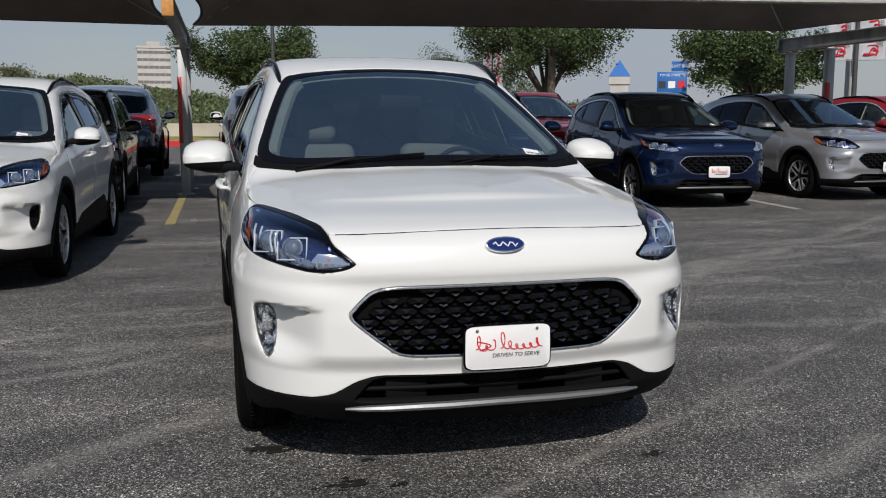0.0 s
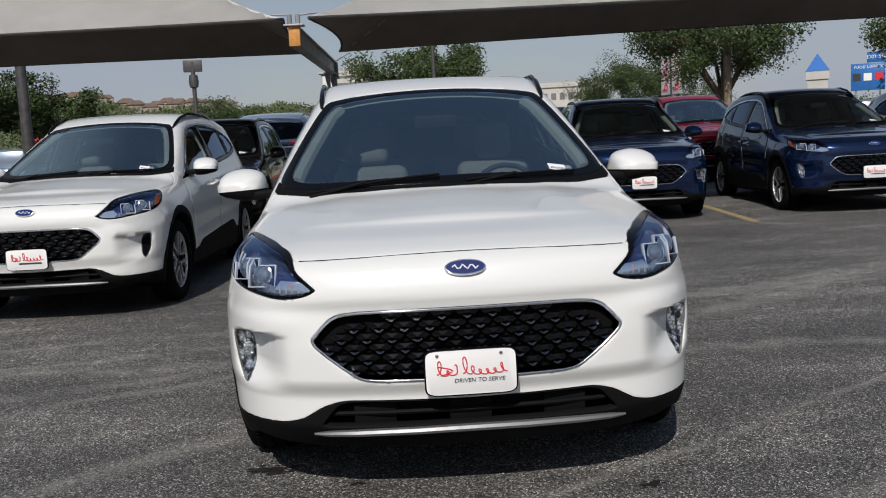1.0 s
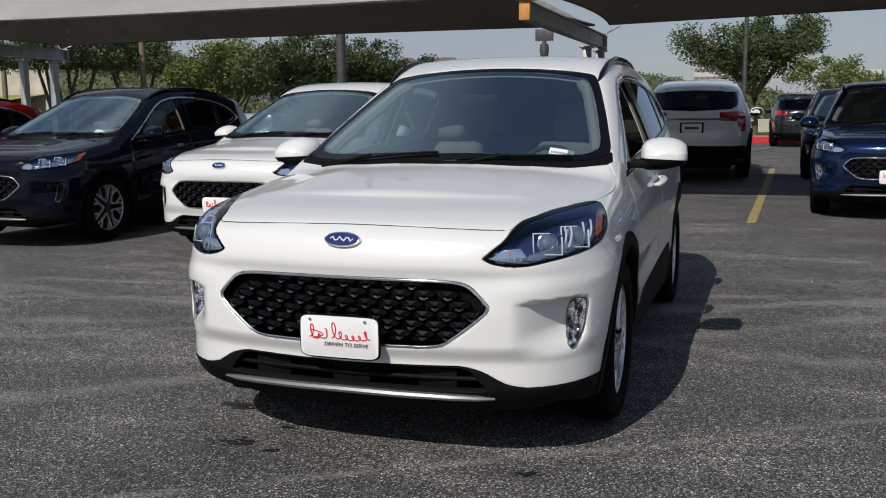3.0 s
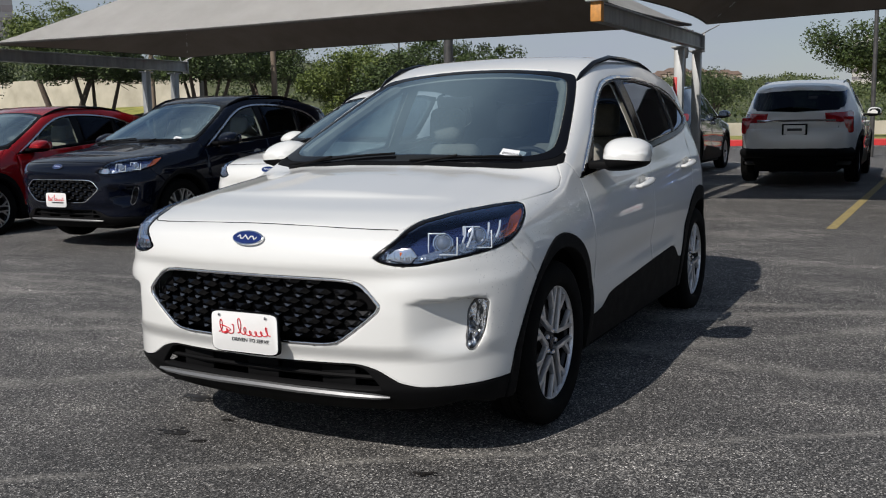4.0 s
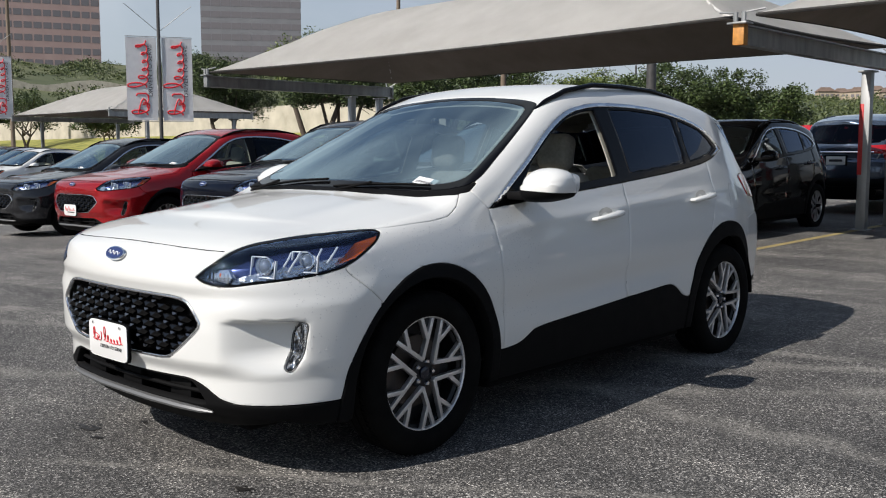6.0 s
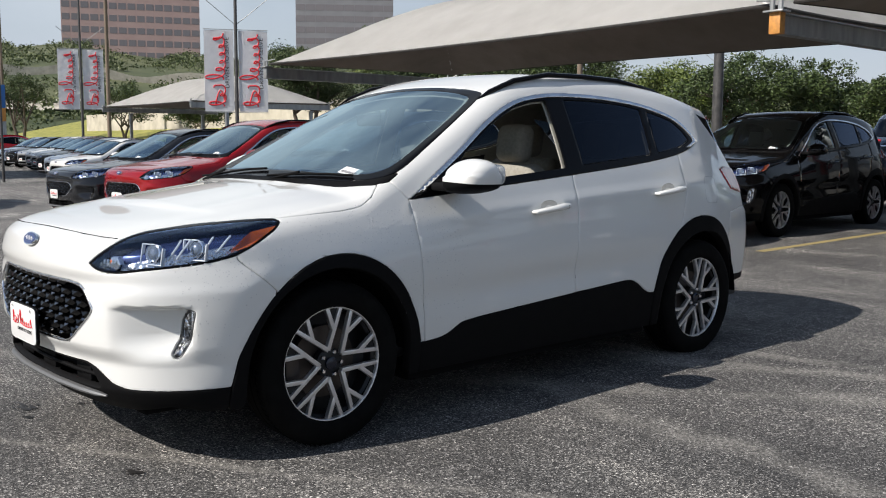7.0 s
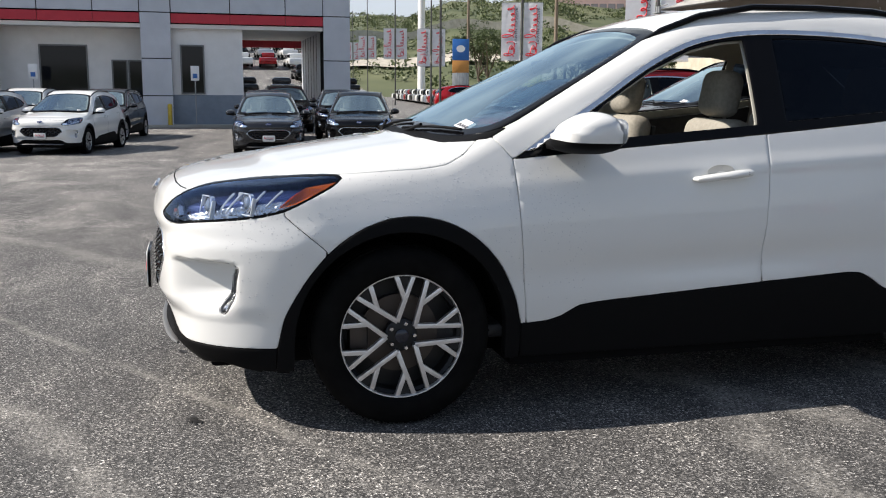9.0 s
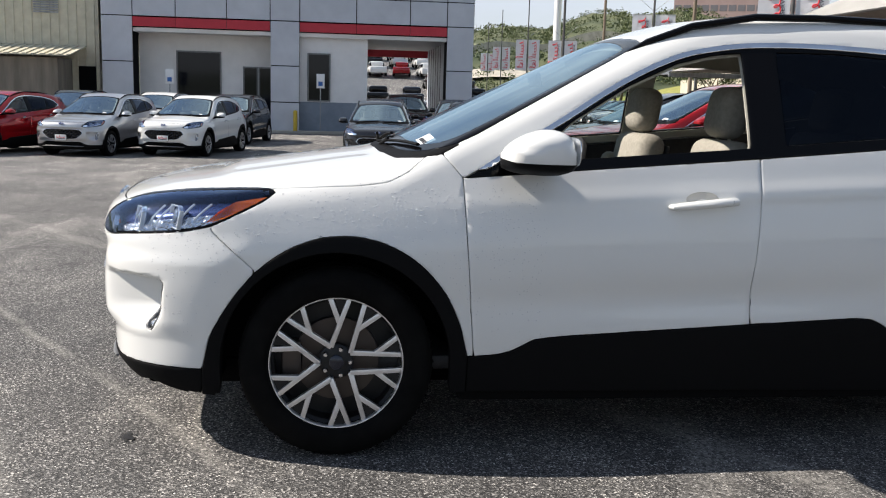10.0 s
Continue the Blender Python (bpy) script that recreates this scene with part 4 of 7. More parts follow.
def seat(parent, x, y, name="seat", wide=0.48, lift=0.0, head=0.11):
    bm = bmesh.new()
    block(bm, (x - wide / 2, y - 0.30, 0.40), (x + wide / 2, y + 0.22, 0.64 + lift), 0.06, None, 3)
    lean = Matrix.Translation((x, y + 0.22, 0.60 + lift)) @ Matrix.Rotation(radians(-10), 4, "X")
    block(bm, (-wide / 2 + 0.02, -0.06, 0), (wide / 2 - 0.02, 0.08, 0.58), 0.06, lean, 4)
    for s in (1, -1):
        block(bm, (s * wide * 0.40 - 0.05, -0.11, 0.05), (s * wide * 0.40 + 0.05, 0.05, 0.46), 0.04, lean, 3)
    ob = part(name, bm, CLOTH, parent, "light beige cloth seat")
    bm = bmesh.new()
    block(bm, (-wide / 2 + 0.03, 0.075, 0.02), (wide / 2 - 0.03, 0.095, 0.54), 0.03, lean, 2)
    part("seat_back_panel", bm, TRIM_DARK, ob, "dark plastic back of the seat")
    bm = bmesh.new()
    block(bm, (-head, -0.075, 0.585), (head, 0.055, 0.80), 0.055, lean, 4)
    for s in (1, -1):
        tube(bm, [lean @ Vector((0.06 * s, 0, 0.5)), lean @ Vector((0.06 * s, 0, 0.64))], 0.007, 6)
    part("headrest", bm, CLOTH, ob, "light beige headrest")


def cabin(parent):
    bm = bmesh.new()
    block(bm, (-0.78, 0.30, 0.62), (0.78, 0.80, 1.035), 0.05, None, 3)
    block(bm, (0.16, 0.52, 0.98), (0.58, 0.80, 1.075), 0.04, None, 3)
    block(bm, (-0.12, 0.72, 0.42), (0.12, 1.55, 0.66), 0.03)
    part("dashboard", bm, TRIM_DARK, parent, "dark plastic dashboard")
    bm = bmesh.new()
    m = Matrix.Translation((0.37, 0.92, 0.985)) @ Matrix.Rotation(radians(66), 4, "X")
    tube(bm, [m @ Vector((0.185 * math.cos(a), 0.185 * math.sin(a), 0)) for a in (2 * math.pi * k / 28 for k in range(28))], 0.014, 8, closed=True)
    block(bm, (-0.17, -0.02, -0.012), (0.17, 0.02, 0.012), 0.006, m)
    block(bm, (-0.07, -0.06, -0.02), (0.07, 0.05, 0.02), 0.02, m)
    part("steering_wheel", bm, TRIM_DARK, parent, "dark steering wheel")
    bm = bmesh.new()
    block(bm, (-0.80, -0.2, 0.30), (0.80, 3.3, 0.36), 0.02)
    block(bm, (-0.76, 2.72, 0.36), (0.76, 2.80, 1.0), 0.02)
    part("cabin_floor", bm, TRIM_DARK, parent, "dark carpeted floor")
    seat(parent, 0.37, 1.29)
    seat(parent, -0.37, 1.17)
    seat(parent, 0.32, 2.12, "rear_seat", 0.62, 0.02, 0.12)
    seat(parent, -0.32, 2.12, "rear_seat", 0.62, 0.02, 0.12)
    for s in (1, -1):
        bm = bmesh.new()
        run = [(0.715, 0.44), (0.705, 0.52), (0.672, 0.66), (0.635, 0.80), (0.600, 0.93), (0.565, 1.05), (0.52, 1.12)]
        tube(bm, [(s * (x - 0.012), y + 0.02, float(car_top(np.array(x), np.array(y))) - 0.040) for x, y in run], 0.034, 8)
        part("pillar_trim", bm, TRIM_PALE, parent, "pale windscreen pillar trim")
    bm = bmesh.new()
    block(bm, (-0.11, 0, -0.03), (0.11, 0.02, 0.035), 0.012, pose(0.0, 0.86, 1.40, 14, 0, 0))
    part("rear_view_mirror", bm, TRIM_DARK, parent, "dark rear-view mirror")


def wiper(parent, x0, x1, y0, y1, z0, z1):
    a, b = Vector((x0, y0, z0)), Vector((x1, y1, z1))
    pts = [a.lerp(b, t) for t in (0, 0.25, 0.5, 0.75, 1)]
    pts = [(p.x, p.y, max(p.z, float(car_top(np.array(abs(p.x)), np.array(p.y))) + 0.012)) for p in pts]
    bm = bmesh.new()
    tube(bm, pts, 0.009, 6, squash=0.7)
    tube(bm, [(x0, y0, pts[0][2] - 0.02), (x0 + (x1 - x0) * 0.45, (y0 + y1) / 2 - 0.035, pts[2][2] + 0.008)], 0.007, 6)
    part("wiper", bm, PLASTIC, parent, "black windscreen wiper")


FLAP_LINE = material("joint shade", (0.20, 0.20, 0.20), 0.7)
# handle hollow: its shade is put into a greyer paint
CUP_SHADE = rough_noise(material("shaded hollow paint", (0.42, 0.425, 0.42), 0.4, 0.0, 0.5), 6, 0.35, 0.5)
HUB_BLUE = material("dark blue cap", (0.004, 0.007, 0.02), 0.25, 0, 0.3)
LAMP_BRIGHT = bump(rough_noise(material("pale reflector", (0.52, 0.55, 0.60), 0.2, 0.9), 50, 0.15, 0.32), 55, 0.9, 0.01, 1.0)
LENS = material("lens", (0.24, 0.28, 0.33), 0.04, 0.6, 1.0)
GUIDE = material("white light guide", (0.50, 0.54, 0.58), 0.2, 0.0, 1.0)
FLUTED = material("fluted lamp lens", (0.50, 0.52, 0.55), 0.06, 0.92, 1.0)
mottle(FLUTED, (0.04, 0.042, 0.046), (0.85, 0.87, 0.90), 42, 2.0, lo=0.40, hi=0.56, squash=(1.2, 1.2, 0.5))
bump(FLUTED, 60, 1.0, 0.012, 1.0)
WATER = material("water bead", (0.62, 0.63, 0.63), 0.03, 0.0, 1.0)
MIRROR = material("mirror glass", (0.85, 0.86, 0.88), 0.02, 1.0)


def rain(parent):
    """Beads of water on the near front corner."""
    rng = random.Random(4)
    spots = []
    for _ in range(2600):
        y = rng.uniform(-0.72, 0.75)
        z = rng.uniform(0.45, 1.04)
        if rng.random() > 0.25 + 0.75 * math.exp(-((z - 0.86 - 0.06 * math.sin(5 * y)) / 0.10) ** 2):
            continue
        spots.append((0.9, y, z))
    skin = on_skin(spots)
    nrm = skin_normals(skin)
    bm = bmesh.new()
    for p, n in zip(skin, nrm):
        if p[0] < 0.70 or (p[1] ** 2 + (p[2] - 0.36) ** 2) < 0.25 or inside(HEADLAMP_LINE, 0.39 * p[0] + 0.92 * p[1], p[2]):
            continue
        r = rng.uniform(0.0013, 0.0030)
        at = Matrix.Translation(Vector(p)) @ Vector(n).to_track_quat("Z", "Y").to_matrix().to_4x4()
        lathe(bm, [(r, 0), (r * 0.7, r * 0.25), (0, r * 0.36)], 6, at)
    ob = part("rain_water", bm, WATER, parent, "clear beads of water on the paint")
    ob["kind"] = "stuff"


def build_car(fine, painted, label, category="car", group="", style=0, name="suv", lowered=False):
    """The whole car as a thing with its parts, at the origin, the front axle over y = 0."""
    car = thing(name, label, category, group)
    bm = shell(*((56, 168, 96) if fine else (15, 54, 31)))
    low = [f for f in bm.faces for c in (f.calc_center_median(),) if c.z < 0.17 or c.x > 0.62 and c.z < (0.40 if c.y > 3.0 else 0.235)]
    bmesh.ops.delete(bm, geom=low, context="FACES")
    cut_car(bm)

    def add_panel(nm, marks, sides, mat, lab="", parent=None, **k):
        return part(nm, panel(bm, marks, sides, nm, **k), mat, parent or car, lab)

    add_panel("body", {BODY}, 0, painted, "painted body shell with roof")
    add_panel("hood", {HOOD}, 0, painted, "painted hood")
    add_panel("front_bumper", {BUMPER}, 0, painted, "painted front bumper")
    add_panel("tailgate", {HATCH}, 0, painted, "painted tailgate")
    add_panel("rear_bumper", {REAR_BUMPER}, 0, painted, "painted rear bumper")
    add_panel("windscreen", {SCREEN}, 0, GLASS_CLEAR, "curved windscreen glass", gap=0.0, curl=0.003).visible_shadow = False
    add_panel("windscreen_border", {SURROUND}, 0, PIANO, "black windscreen border", gap=0.001, curl=0.004, pick=lambda c: c.z > 0.985)
    add_panel("rear_window", {REAR_SCREEN}, 0, GLASS_DARK, "dark rear window").visible_shadow = False
    add_panel("cowl", {COWL}, 0, PLASTIC, "black plastic cowl")
    add_panel("front_cladding", {CLAD}, 0, PLASTIC, "black plastic lower bumper", curl=0.03, pick=lambda c: c.y < 0)
    add_panel("rear_cladding", {CLAD}, 0, PLASTIC, "black plastic lower rear bumper", curl=0.03, pick=lambda c: c.y > 2.7)
    add_panel("grille_surround", {BRIGHT}, 0, CHROME, "bright metal grille edging", gap=0.0008, curl=0.008, sink=-0.002, pick=lambda c: c.y < 0)
    add_panel("grille_back", {GRILLE}, 0, DARK, "dark opening behind the grille", sink=0.045)
    add_panel("lower_intake", {INTAKE}, 0, DARK, "dark lower air intake", sink=0.06)
    for s in (1, -1):
        fender = add_panel("fender", {FENDER}, s, painted, "painted front fender")
        door = add_panel("front_door", {DOOR_F}, s, painted, "painted front door")
        door_2 = add_panel("rear_door", {DOOR_R}, s, painted, "painted rear door")
        add_panel("window_trim", {PILLAR}, s, PIANO, "gloss black window pillars", curl=0.01)
        add_panel("bright_trim", {BRIGHT}, s, CHROME, "bright metal window edging", gap=0.0, curl=0.014, sink=-0.0065, pick=lambda c: c.y > 0)
        add_panel("sill_cladding", {CLAD}, s, PLASTIC, "black plastic sill cladding", curl=0.03, pick=lambda c: 0 < c.y < 2.7)
        for nm, mk, gl in (("front_window", GLASS_F, GLASS_SIDE), ("rear_side_window", GLASS_R, GLASS_DARK), ("quarter_window", GLASS_Q, GLASS_DARK)):
            if lowered and (mk == GLASS_F and s > 0 or mk == GLASS_R and s < 0):
                continue
            add_panel(nm, {mk}, s, gl, "clear side glass" if mk == GLASS_F else "dark privacy glass", sink=0.004, curl=0.006).visible_shadow = False
        for near in (lambda c: c.y < 1.3, lambda c: c.y > 1.3):
            add_panel("wheel_arch_trim", {ARCH}, s, PLASTIC, "black plastic wheel arch edging", curl=0.05, sink=-0.006, pick=near)
        lamp = add_panel("headlamp", {HEADLAMP}, s, LAMP_HOUSING, "dark headlamp housing tinted with the sky's reflection", sink=0.052, curl=-0.046)
        add_panel("lamp_cover", {HEADLAMP}, s, GLASS_LAMP, "clear lamp cover", parent=lamp, curl=0.012).visible_shadow = False
        add_panel("lamp_edge", {SURROUND}, s, PIANO, "gloss black lamp edging", parent=lamp, gap=0.0008, curl=0.02, pick=lambda c: c.z < 0.985 and c.y < 0.2)
        lamp_insides(lamp, s, fine)
        add_panel("front_reflector", {HEADLAMP}, s, LAMP_BRIGHT, "pale reflector in the front of the lamp", parent=lamp, sink=0.034, curl=0.004, pick=lambda c: c.z < 0.842 + 0.17 * (0.39 * c.x + 0.92 * c.y + 0.40))
        q = on_skin([(0.885, -0.36, 0.886), (0.867, -0.266, 0.933), (0.843, -0.24, 0.962), (0.851, -0.359, 0.942), (0.874, -0.416, 0.908), (0.89, -0.470, 0.862)], -0.016)
        amber = bmesh.new()
        amber.faces.new([amber.verts.new(tuple(p * (s, 1, 1))) for p in (q if s > 0 else q[::-1])])
        bmesh.ops.solidify(amber, geom=amber.faces[:], thickness=0.012)
        part("side_marker", amber, AMBER, lamp, "amber side marker", smooth=False)
        bezel = add_panel("fog_lamp_bezel", {BEZEL}, s, SILVER_TRIM, "thin silver fog lamp edging", gap=0.0005)
        fog = add_panel("fog_lamp", {FOG}, s, FLUTED, "clear fluted fog lamp", parent=bezel, sink=0.006)
        add_panel("tail_lamp", {TAIL}, s, TAIL_RED, "red tail lamp", sink=-0.006)
        build_mirror(door, s, painted)
        build_handle(door, s, 1.33, 0.957, painted)
        build_handle(door_2, s, 2.345, 1.018, painted)
        rail = bmesh.new()
        ys = [1.10, 1.18, 1.35, 1.6, 1.9, 2.2, 2.42, 2.56, 2.66]
        lift = [-0.006, 0.002, 0.006, 0.008, 0.008, 0.007, 0.004, 0.0, -0.008]
        xs = [0.605 + 0.02 * math.sin((y - 1.1) * 1.9) for y in ys]
        pts = [(s * x, y, float(car_top(np.array(x), np.array(y))) + h) for x, y, h in zip(xs, ys, lift)]
        tube(rail, pts, [0.008] + [0.015] * 7 + [0.008], 8, squash=0.95)
        part("roof_rail", rail, PIANO, car, "black roof rail")
    # fuel flap on the left flank
    flap = [(2.80 + a, 1.012 + b) for a, b in oval(0.072, 0.085, 40, 5)]
    bm2 = bmesh.new()
    tube(bm2, [tuple(p) for p in on_skin([(0.90, y, z) for y, z in flap], -0.0008)], 0.0013, 5, closed=True)
    part("fuel_flap_joint", bm2, FLAP_LINE, car, "thin grey joint round the fuel flap")
    # dark strip along the hood's front edge, in place of the gap's shade
    gap_strip = bmesh.new()
    edge = [(-0.58, -0.788), (-0.50, -0.81), (-0.36, -0.83), (-0.15, -0.842), (0.0, -0.843), (0.15, -0.842), (0.36, -0.83), (0.50, -0.81), (0.58, -0.788)]
    tube(gap_strip, [(x, y, float(car_hits(np.array([[abs(x), y, 1.6]]), np.array([[0, 0, -1.0]]), 1.2)[0, 2]) - 0.0015) for x, y in edge], 0.0034, 6)
    part("hood_gap_shade", gap_strip, DARK, car, "dark strip for the shade in the hood's shut line")
    front_badge(car)
    grille_parts(car, fine)
    front_plate(car, fine)
    bm2 = bmesh.new()
    line = [(x, skin_y(abs(x), 0.300) - 0.010, 0.302 - 0.012 * abs(x)) for x in (-0.56, -0.5, -0.4, -0.2, 0, 0.2, 0.4, 0.5, 0.56)]
    tube(bm2, line, [0.006, 0.015, 0.018, 0.019, 0.019, 0.019, 0.018, 0.015, 0.006], 8, squash=0.75)
    part("skid_trim", bm2, SILVER_TRIM, car, "silver trim along the lower bumper")
    bm2 = bmesh.new()
    tube(bm2, [(x, skin_y(abs(x), 0.362) + 0.030, 0.362) for x in (-0.49, -0.3, 0, 0.3, 0.49)], 0.009, 6)
    part("intake_bar", bm2, PLASTIC, car, "black bar across the lower intake")
    for x in (-0.34, 0.0, 0.34):
        bm2 = bmesh.new()
        block(bm2, (x - 0.075, skin_y(abs(x), 0.36) + 0.038, 0.322), (x + 0.075, skin_y(abs(x), 0.36) + 0.07, 0.396), 0.004)
        part("intake_block", bm2, PLASTIC, car, "black block in the lower intake")
    # underbody and wheel wells
    bm2 = bmesh.new()
    block(bm2, (-0.62, -0.72, 0.20), (0.62, 3.45, 0.30), 0.02)
    block(bm2, (-0.46, -0.80, 0.255), (0.46, -0.60, 0.32), 0.02)
    block(bm2, (-0.84, 0.45, 0.19), (0.84, 2.24, 0.32), 0.02)
    part("underbody", bm2, DARK, car, "dark underbody")
    bm2 = bmesh.new()
    block(bm2, (-0.52, -0.80, 0.305), (0.52, 0.10, 0.82), 0.03)
    part("engine_block", bm2, DARK, car, "dark engine bay")
    for y in (0.0, 2.71):
        for s in (1, -1):
            bm2 = bmesh.new()
            inner = [(y + 0.425 * math.cos(a), 0.352 + 0.425 * math.sin(a)) for a in (math.pi * k / 18 for k in range(19))]
            inner = [(y + 0.425, 0.40), *inner, (y - 0.425, 0.26)]
            near = [bm2.verts.new((s * 0.60, a, b)) for a, b in inner]
            out = [bm2.verts.new((s * 0.885, a, b)) for a, b in inner]
            for k in range(len(inner) - 1):
                bm2.faces.new((near[k], near[k + 1], out[k + 1], out[k]))
            bm2.faces.new(near)
            part("wheel_well", bm2, DARK, car, "dark wheel well")
    liner = panel(bm, {BODY, PILLAR, BRIGHT, SURROUND}, 0, "liner", sink=0.030, curl=0.004, pick=lambda c: c.z > (1.0 if fine else 1.12))
    part("headlining", liner, TRIM_PALE, car, "pale headlining and pillar trim")
    for s in (1, -1) if fine else ():
        liner = panel(bm, {DOOR_F, DOOR_R, FENDER}, s, "liner", sink=0.045, curl=0.004)
        part("door_lining", liner, TRIM_DARK, car, "dark door lining")
    bm.free()
    cabin(car)
    if fine:
        rain(car)
    wiper(car, 0.10, 0.62, 0.17, 0.30, 1.12, 1.13)
    wiper(car, -0.62, -0.02, 0.20, 0.235, 1.10, 1.14)
    lab = bmesh.new()
    block(lab, (-0.058, -0.030, 0), (0.058, 0.030, 0.0012), 0, pose(0.56, 0.335, 1.150, 26, 9, 8))
    sticker = part("stock_label", lab, PAPER, car, "white paper label behind the windscreen", smooth=False)
    lab = bmesh.new()
    for k in range(14):
        block(lab, (-0.048 + 0.007 * k, -0.020, 0.0012), (-0.0445 + 0.007 * k, -0.002, 0.002), 0, pose(0.56, 0.335, 1.150, 26, 9, 8))
    part("label_bars", lab, PRINT_BLACK, sticker, "dark bars", smooth=False)
    front = [(nm, mesh_of(b, mt), mt, un, lb) for nm, b, mt, un, lb in wheel_parts(fine, style)]
    for x, y in ((0.800, 0), (-0.800, 0), (0.800, 2.71), (-0.800, 2.71)):
        build_wheel(car, front, x, y)
    return car


# ---- materials of the place ----
def ground_z(x, y):
    up = 0.012 * max(0.0, min(y, 24.0) - 1.0)
    return up + float(np.interp(-x, (0, 7, 14, 21, 29, 37, 60), (0, 0, -0.22, -0.45, -0.37, -0.28, -0.30)))


def asphalt():
    m = material("worn asphalt", (0.05, 0.05, 0.05), 0.85)
    t = m.node_tree
    tc = t.nodes.new("ShaderNodeTexCoord").outputs["Object"]
    # stones showing pale in the dark binder
    stones = add(m, "TexVoronoi", Scale=165.0, Randomness=1.0)
    wire(m, tc, stones.inputs["Vector"])
    tone = ramp(m, stones.outputs["Color"], (0.26, (0.024, 0.024, 0.025)), (0.58, (0.105, 0.104, 0.102)), (0.78, (0.26, 0.256, 0.248)), (0.93, (0.72, 0.71, 0.69)))
    fines = ramp(m, noise_at(m, 420, 3), (0.35, (0.45, 0.45, 0.45)), (0.70, (1.45, 1.43, 1.40)))
    clods = ramp(m, noise_at(m, 62, 4, 0.7), (0.36, (0.68, 0.68, 0.68)), (0.50, (0.96, 0.96, 0.96)), (0.64, (1.42, 1.41, 1.38)))
    mix0 = add(m, "Mix")
    mix0.data_type, mix0.blend_type = "RGBA", "MULTIPLY"
    mix0.inputs[0].default_value = 1.0
    wire(m, tone, mix0.inputs[6])
    wire(m, clods, mix0.inputs[7])
    tone = mix0.outputs[2]
    mix1 = add(m, "Mix")
    mix1.data_type, mix1.blend_type = "RGBA", "MULTIPLY"
    mix1.inputs[0].default_value = 1.0
    wire(m, tone, mix1.inputs[6])
    wire(m, fines, mix1.inputs[7])
    # worn, dusty stretches and darker damp ones
    worn = ramp(m, noise_at(m, 0.9, 11, 0.72, squash=(0.55, 1.3, 1)), (0.34, (0.52, 0.52, 0.53)), (0.52, (0.92, 0.91, 0.90)), (0.70, (2.0, 1.95, 1.86)))
    mix2 = add(m, "Mix")
    mix2.data_type, mix2.blend_type = "RGBA", "MULTIPLY"
    mix2.inputs[0].default_value = 1.0
    wire(m, mix1.outputs[2], mix2.inputs[6])
    wire(m, worn, mix2.inputs[7])
    # the lot gets lighter towards the showroom
    sep = t.nodes.new("ShaderNodeSeparateXYZ")
    wire(m, tc, sep.inputs[0])
    west_gain = add(m, "MapRange", From_Min=-3.0, From_Max=-15.0, To_Min=1.0, To_Max=1.35)
    wire(m, sep.outputs[0], west_gain.inputs["Value"])
    mix4 = add(m, "Mix")
    mix4.data_type, mix4.blend_type = "RGBA", "MULTIPLY"
    mix4.inputs[0].default_value = 1.0
    wire(m, mix2.outputs[2], mix4.inputs[6])
    wire(m, west_gain.outputs[0], mix4.inputs[7])
    mix2 = mix4
    # pale weathered seams across the lot: (x, y) on the seam, its heading, width
    wob = noise_at(m, 1.3, 5, 0.6)
    total = None
    for x, y, turn, wide in ((0.63, -0.60, 33.3, 0.045), (1.9, 1.27, -5.0, 0.15), (-1.5, 1.46, 21.0, 0.13), (-1.4, -0.18, 36.0, 0.15), (-2.4, 0.72, 26.0, 0.10), (1.3, -1.04, 28.0, 0.12), (-2.6, 2.4, 8.0, 0.09), (5.0, 3.4, 12.0, 0.07), (-16.0, -9.0, 80.0, 0.10)):
        a, b = -math.sin(radians(turn)), math.cos(radians(turn))
        c = -(a * x + b * y)
        ma = [t.nodes.new("ShaderNodeMath") for _ in range(6)]
        ma[0].operation, ma[0].inputs[1].default_value = "MULTIPLY", a
        wire(m, sep.outputs[0], ma[0].inputs[0])
        ma[1].operation, ma[1].inputs[1].default_value = "MULTIPLY_ADD", b
        wire(m, sep.outputs[1], ma[1].inputs[0])
        wire(m, ma[0].outputs[0], ma[1].inputs[2])
        ma[2].operation, ma[2].inputs[1].default_value = "MULTIPLY_ADD", 0.55 if wide > 0.05 else 0.20
        wire(m, wob, ma[2].inputs[0])
        wire(m, ma[1].outputs[0], ma[2].inputs[2])
        ma[3].operation, ma[3].inputs[1].default_value = "ADD", c - (0.275 if wide > 0.05 else 0.10)
        wire(m, ma[2].outputs[0], ma[3].inputs[0])
        ma[4].operation = "ABSOLUTE"
        wire(m, ma[3].outputs[0], ma[4].inputs[0])
        r = add(m, "MapRange", From_Min=0.0, From_Max=wide, To_Min=1.0, To_Max=0.0)
        wire(m, ma[4].outputs[0], r.inputs["Value"])
        if total is None:
            total = r.outputs[0]
        else:
            ma[5].operation = "MAXIMUM"
            wire(m, total, ma[5].inputs[0])
            wire(m, r.outputs[0], ma[5].inputs[1])
            total = ma[5].outputs[0]
    patchy = ramp(m, noise_at(m, 1.7, 5, 0.6), (0.36, (0.05, 0.05, 0.05)), (0.54, (1.0, 1.0, 1.0)))
    grit = ramp(m, noise_at(m, 60, 7, 0.75), (0.42, (0.02, 0.02, 0.02)), (0.60, (0.78, 0.78, 0.78)))
    fac = t.nodes.new("ShaderNodeMath")
    fac.operation = "MULTIPLY"
    spread = t.nodes.new("ShaderNodeMath")
    spread.operation = "MULTIPLY"
    close = add(m, "MapRange", From_Min=-11.0, From_Max=-5.0, To_Min=0.1, To_Max=1.0)
    wire(m, sep.outputs[0], close.inputs["Value"])
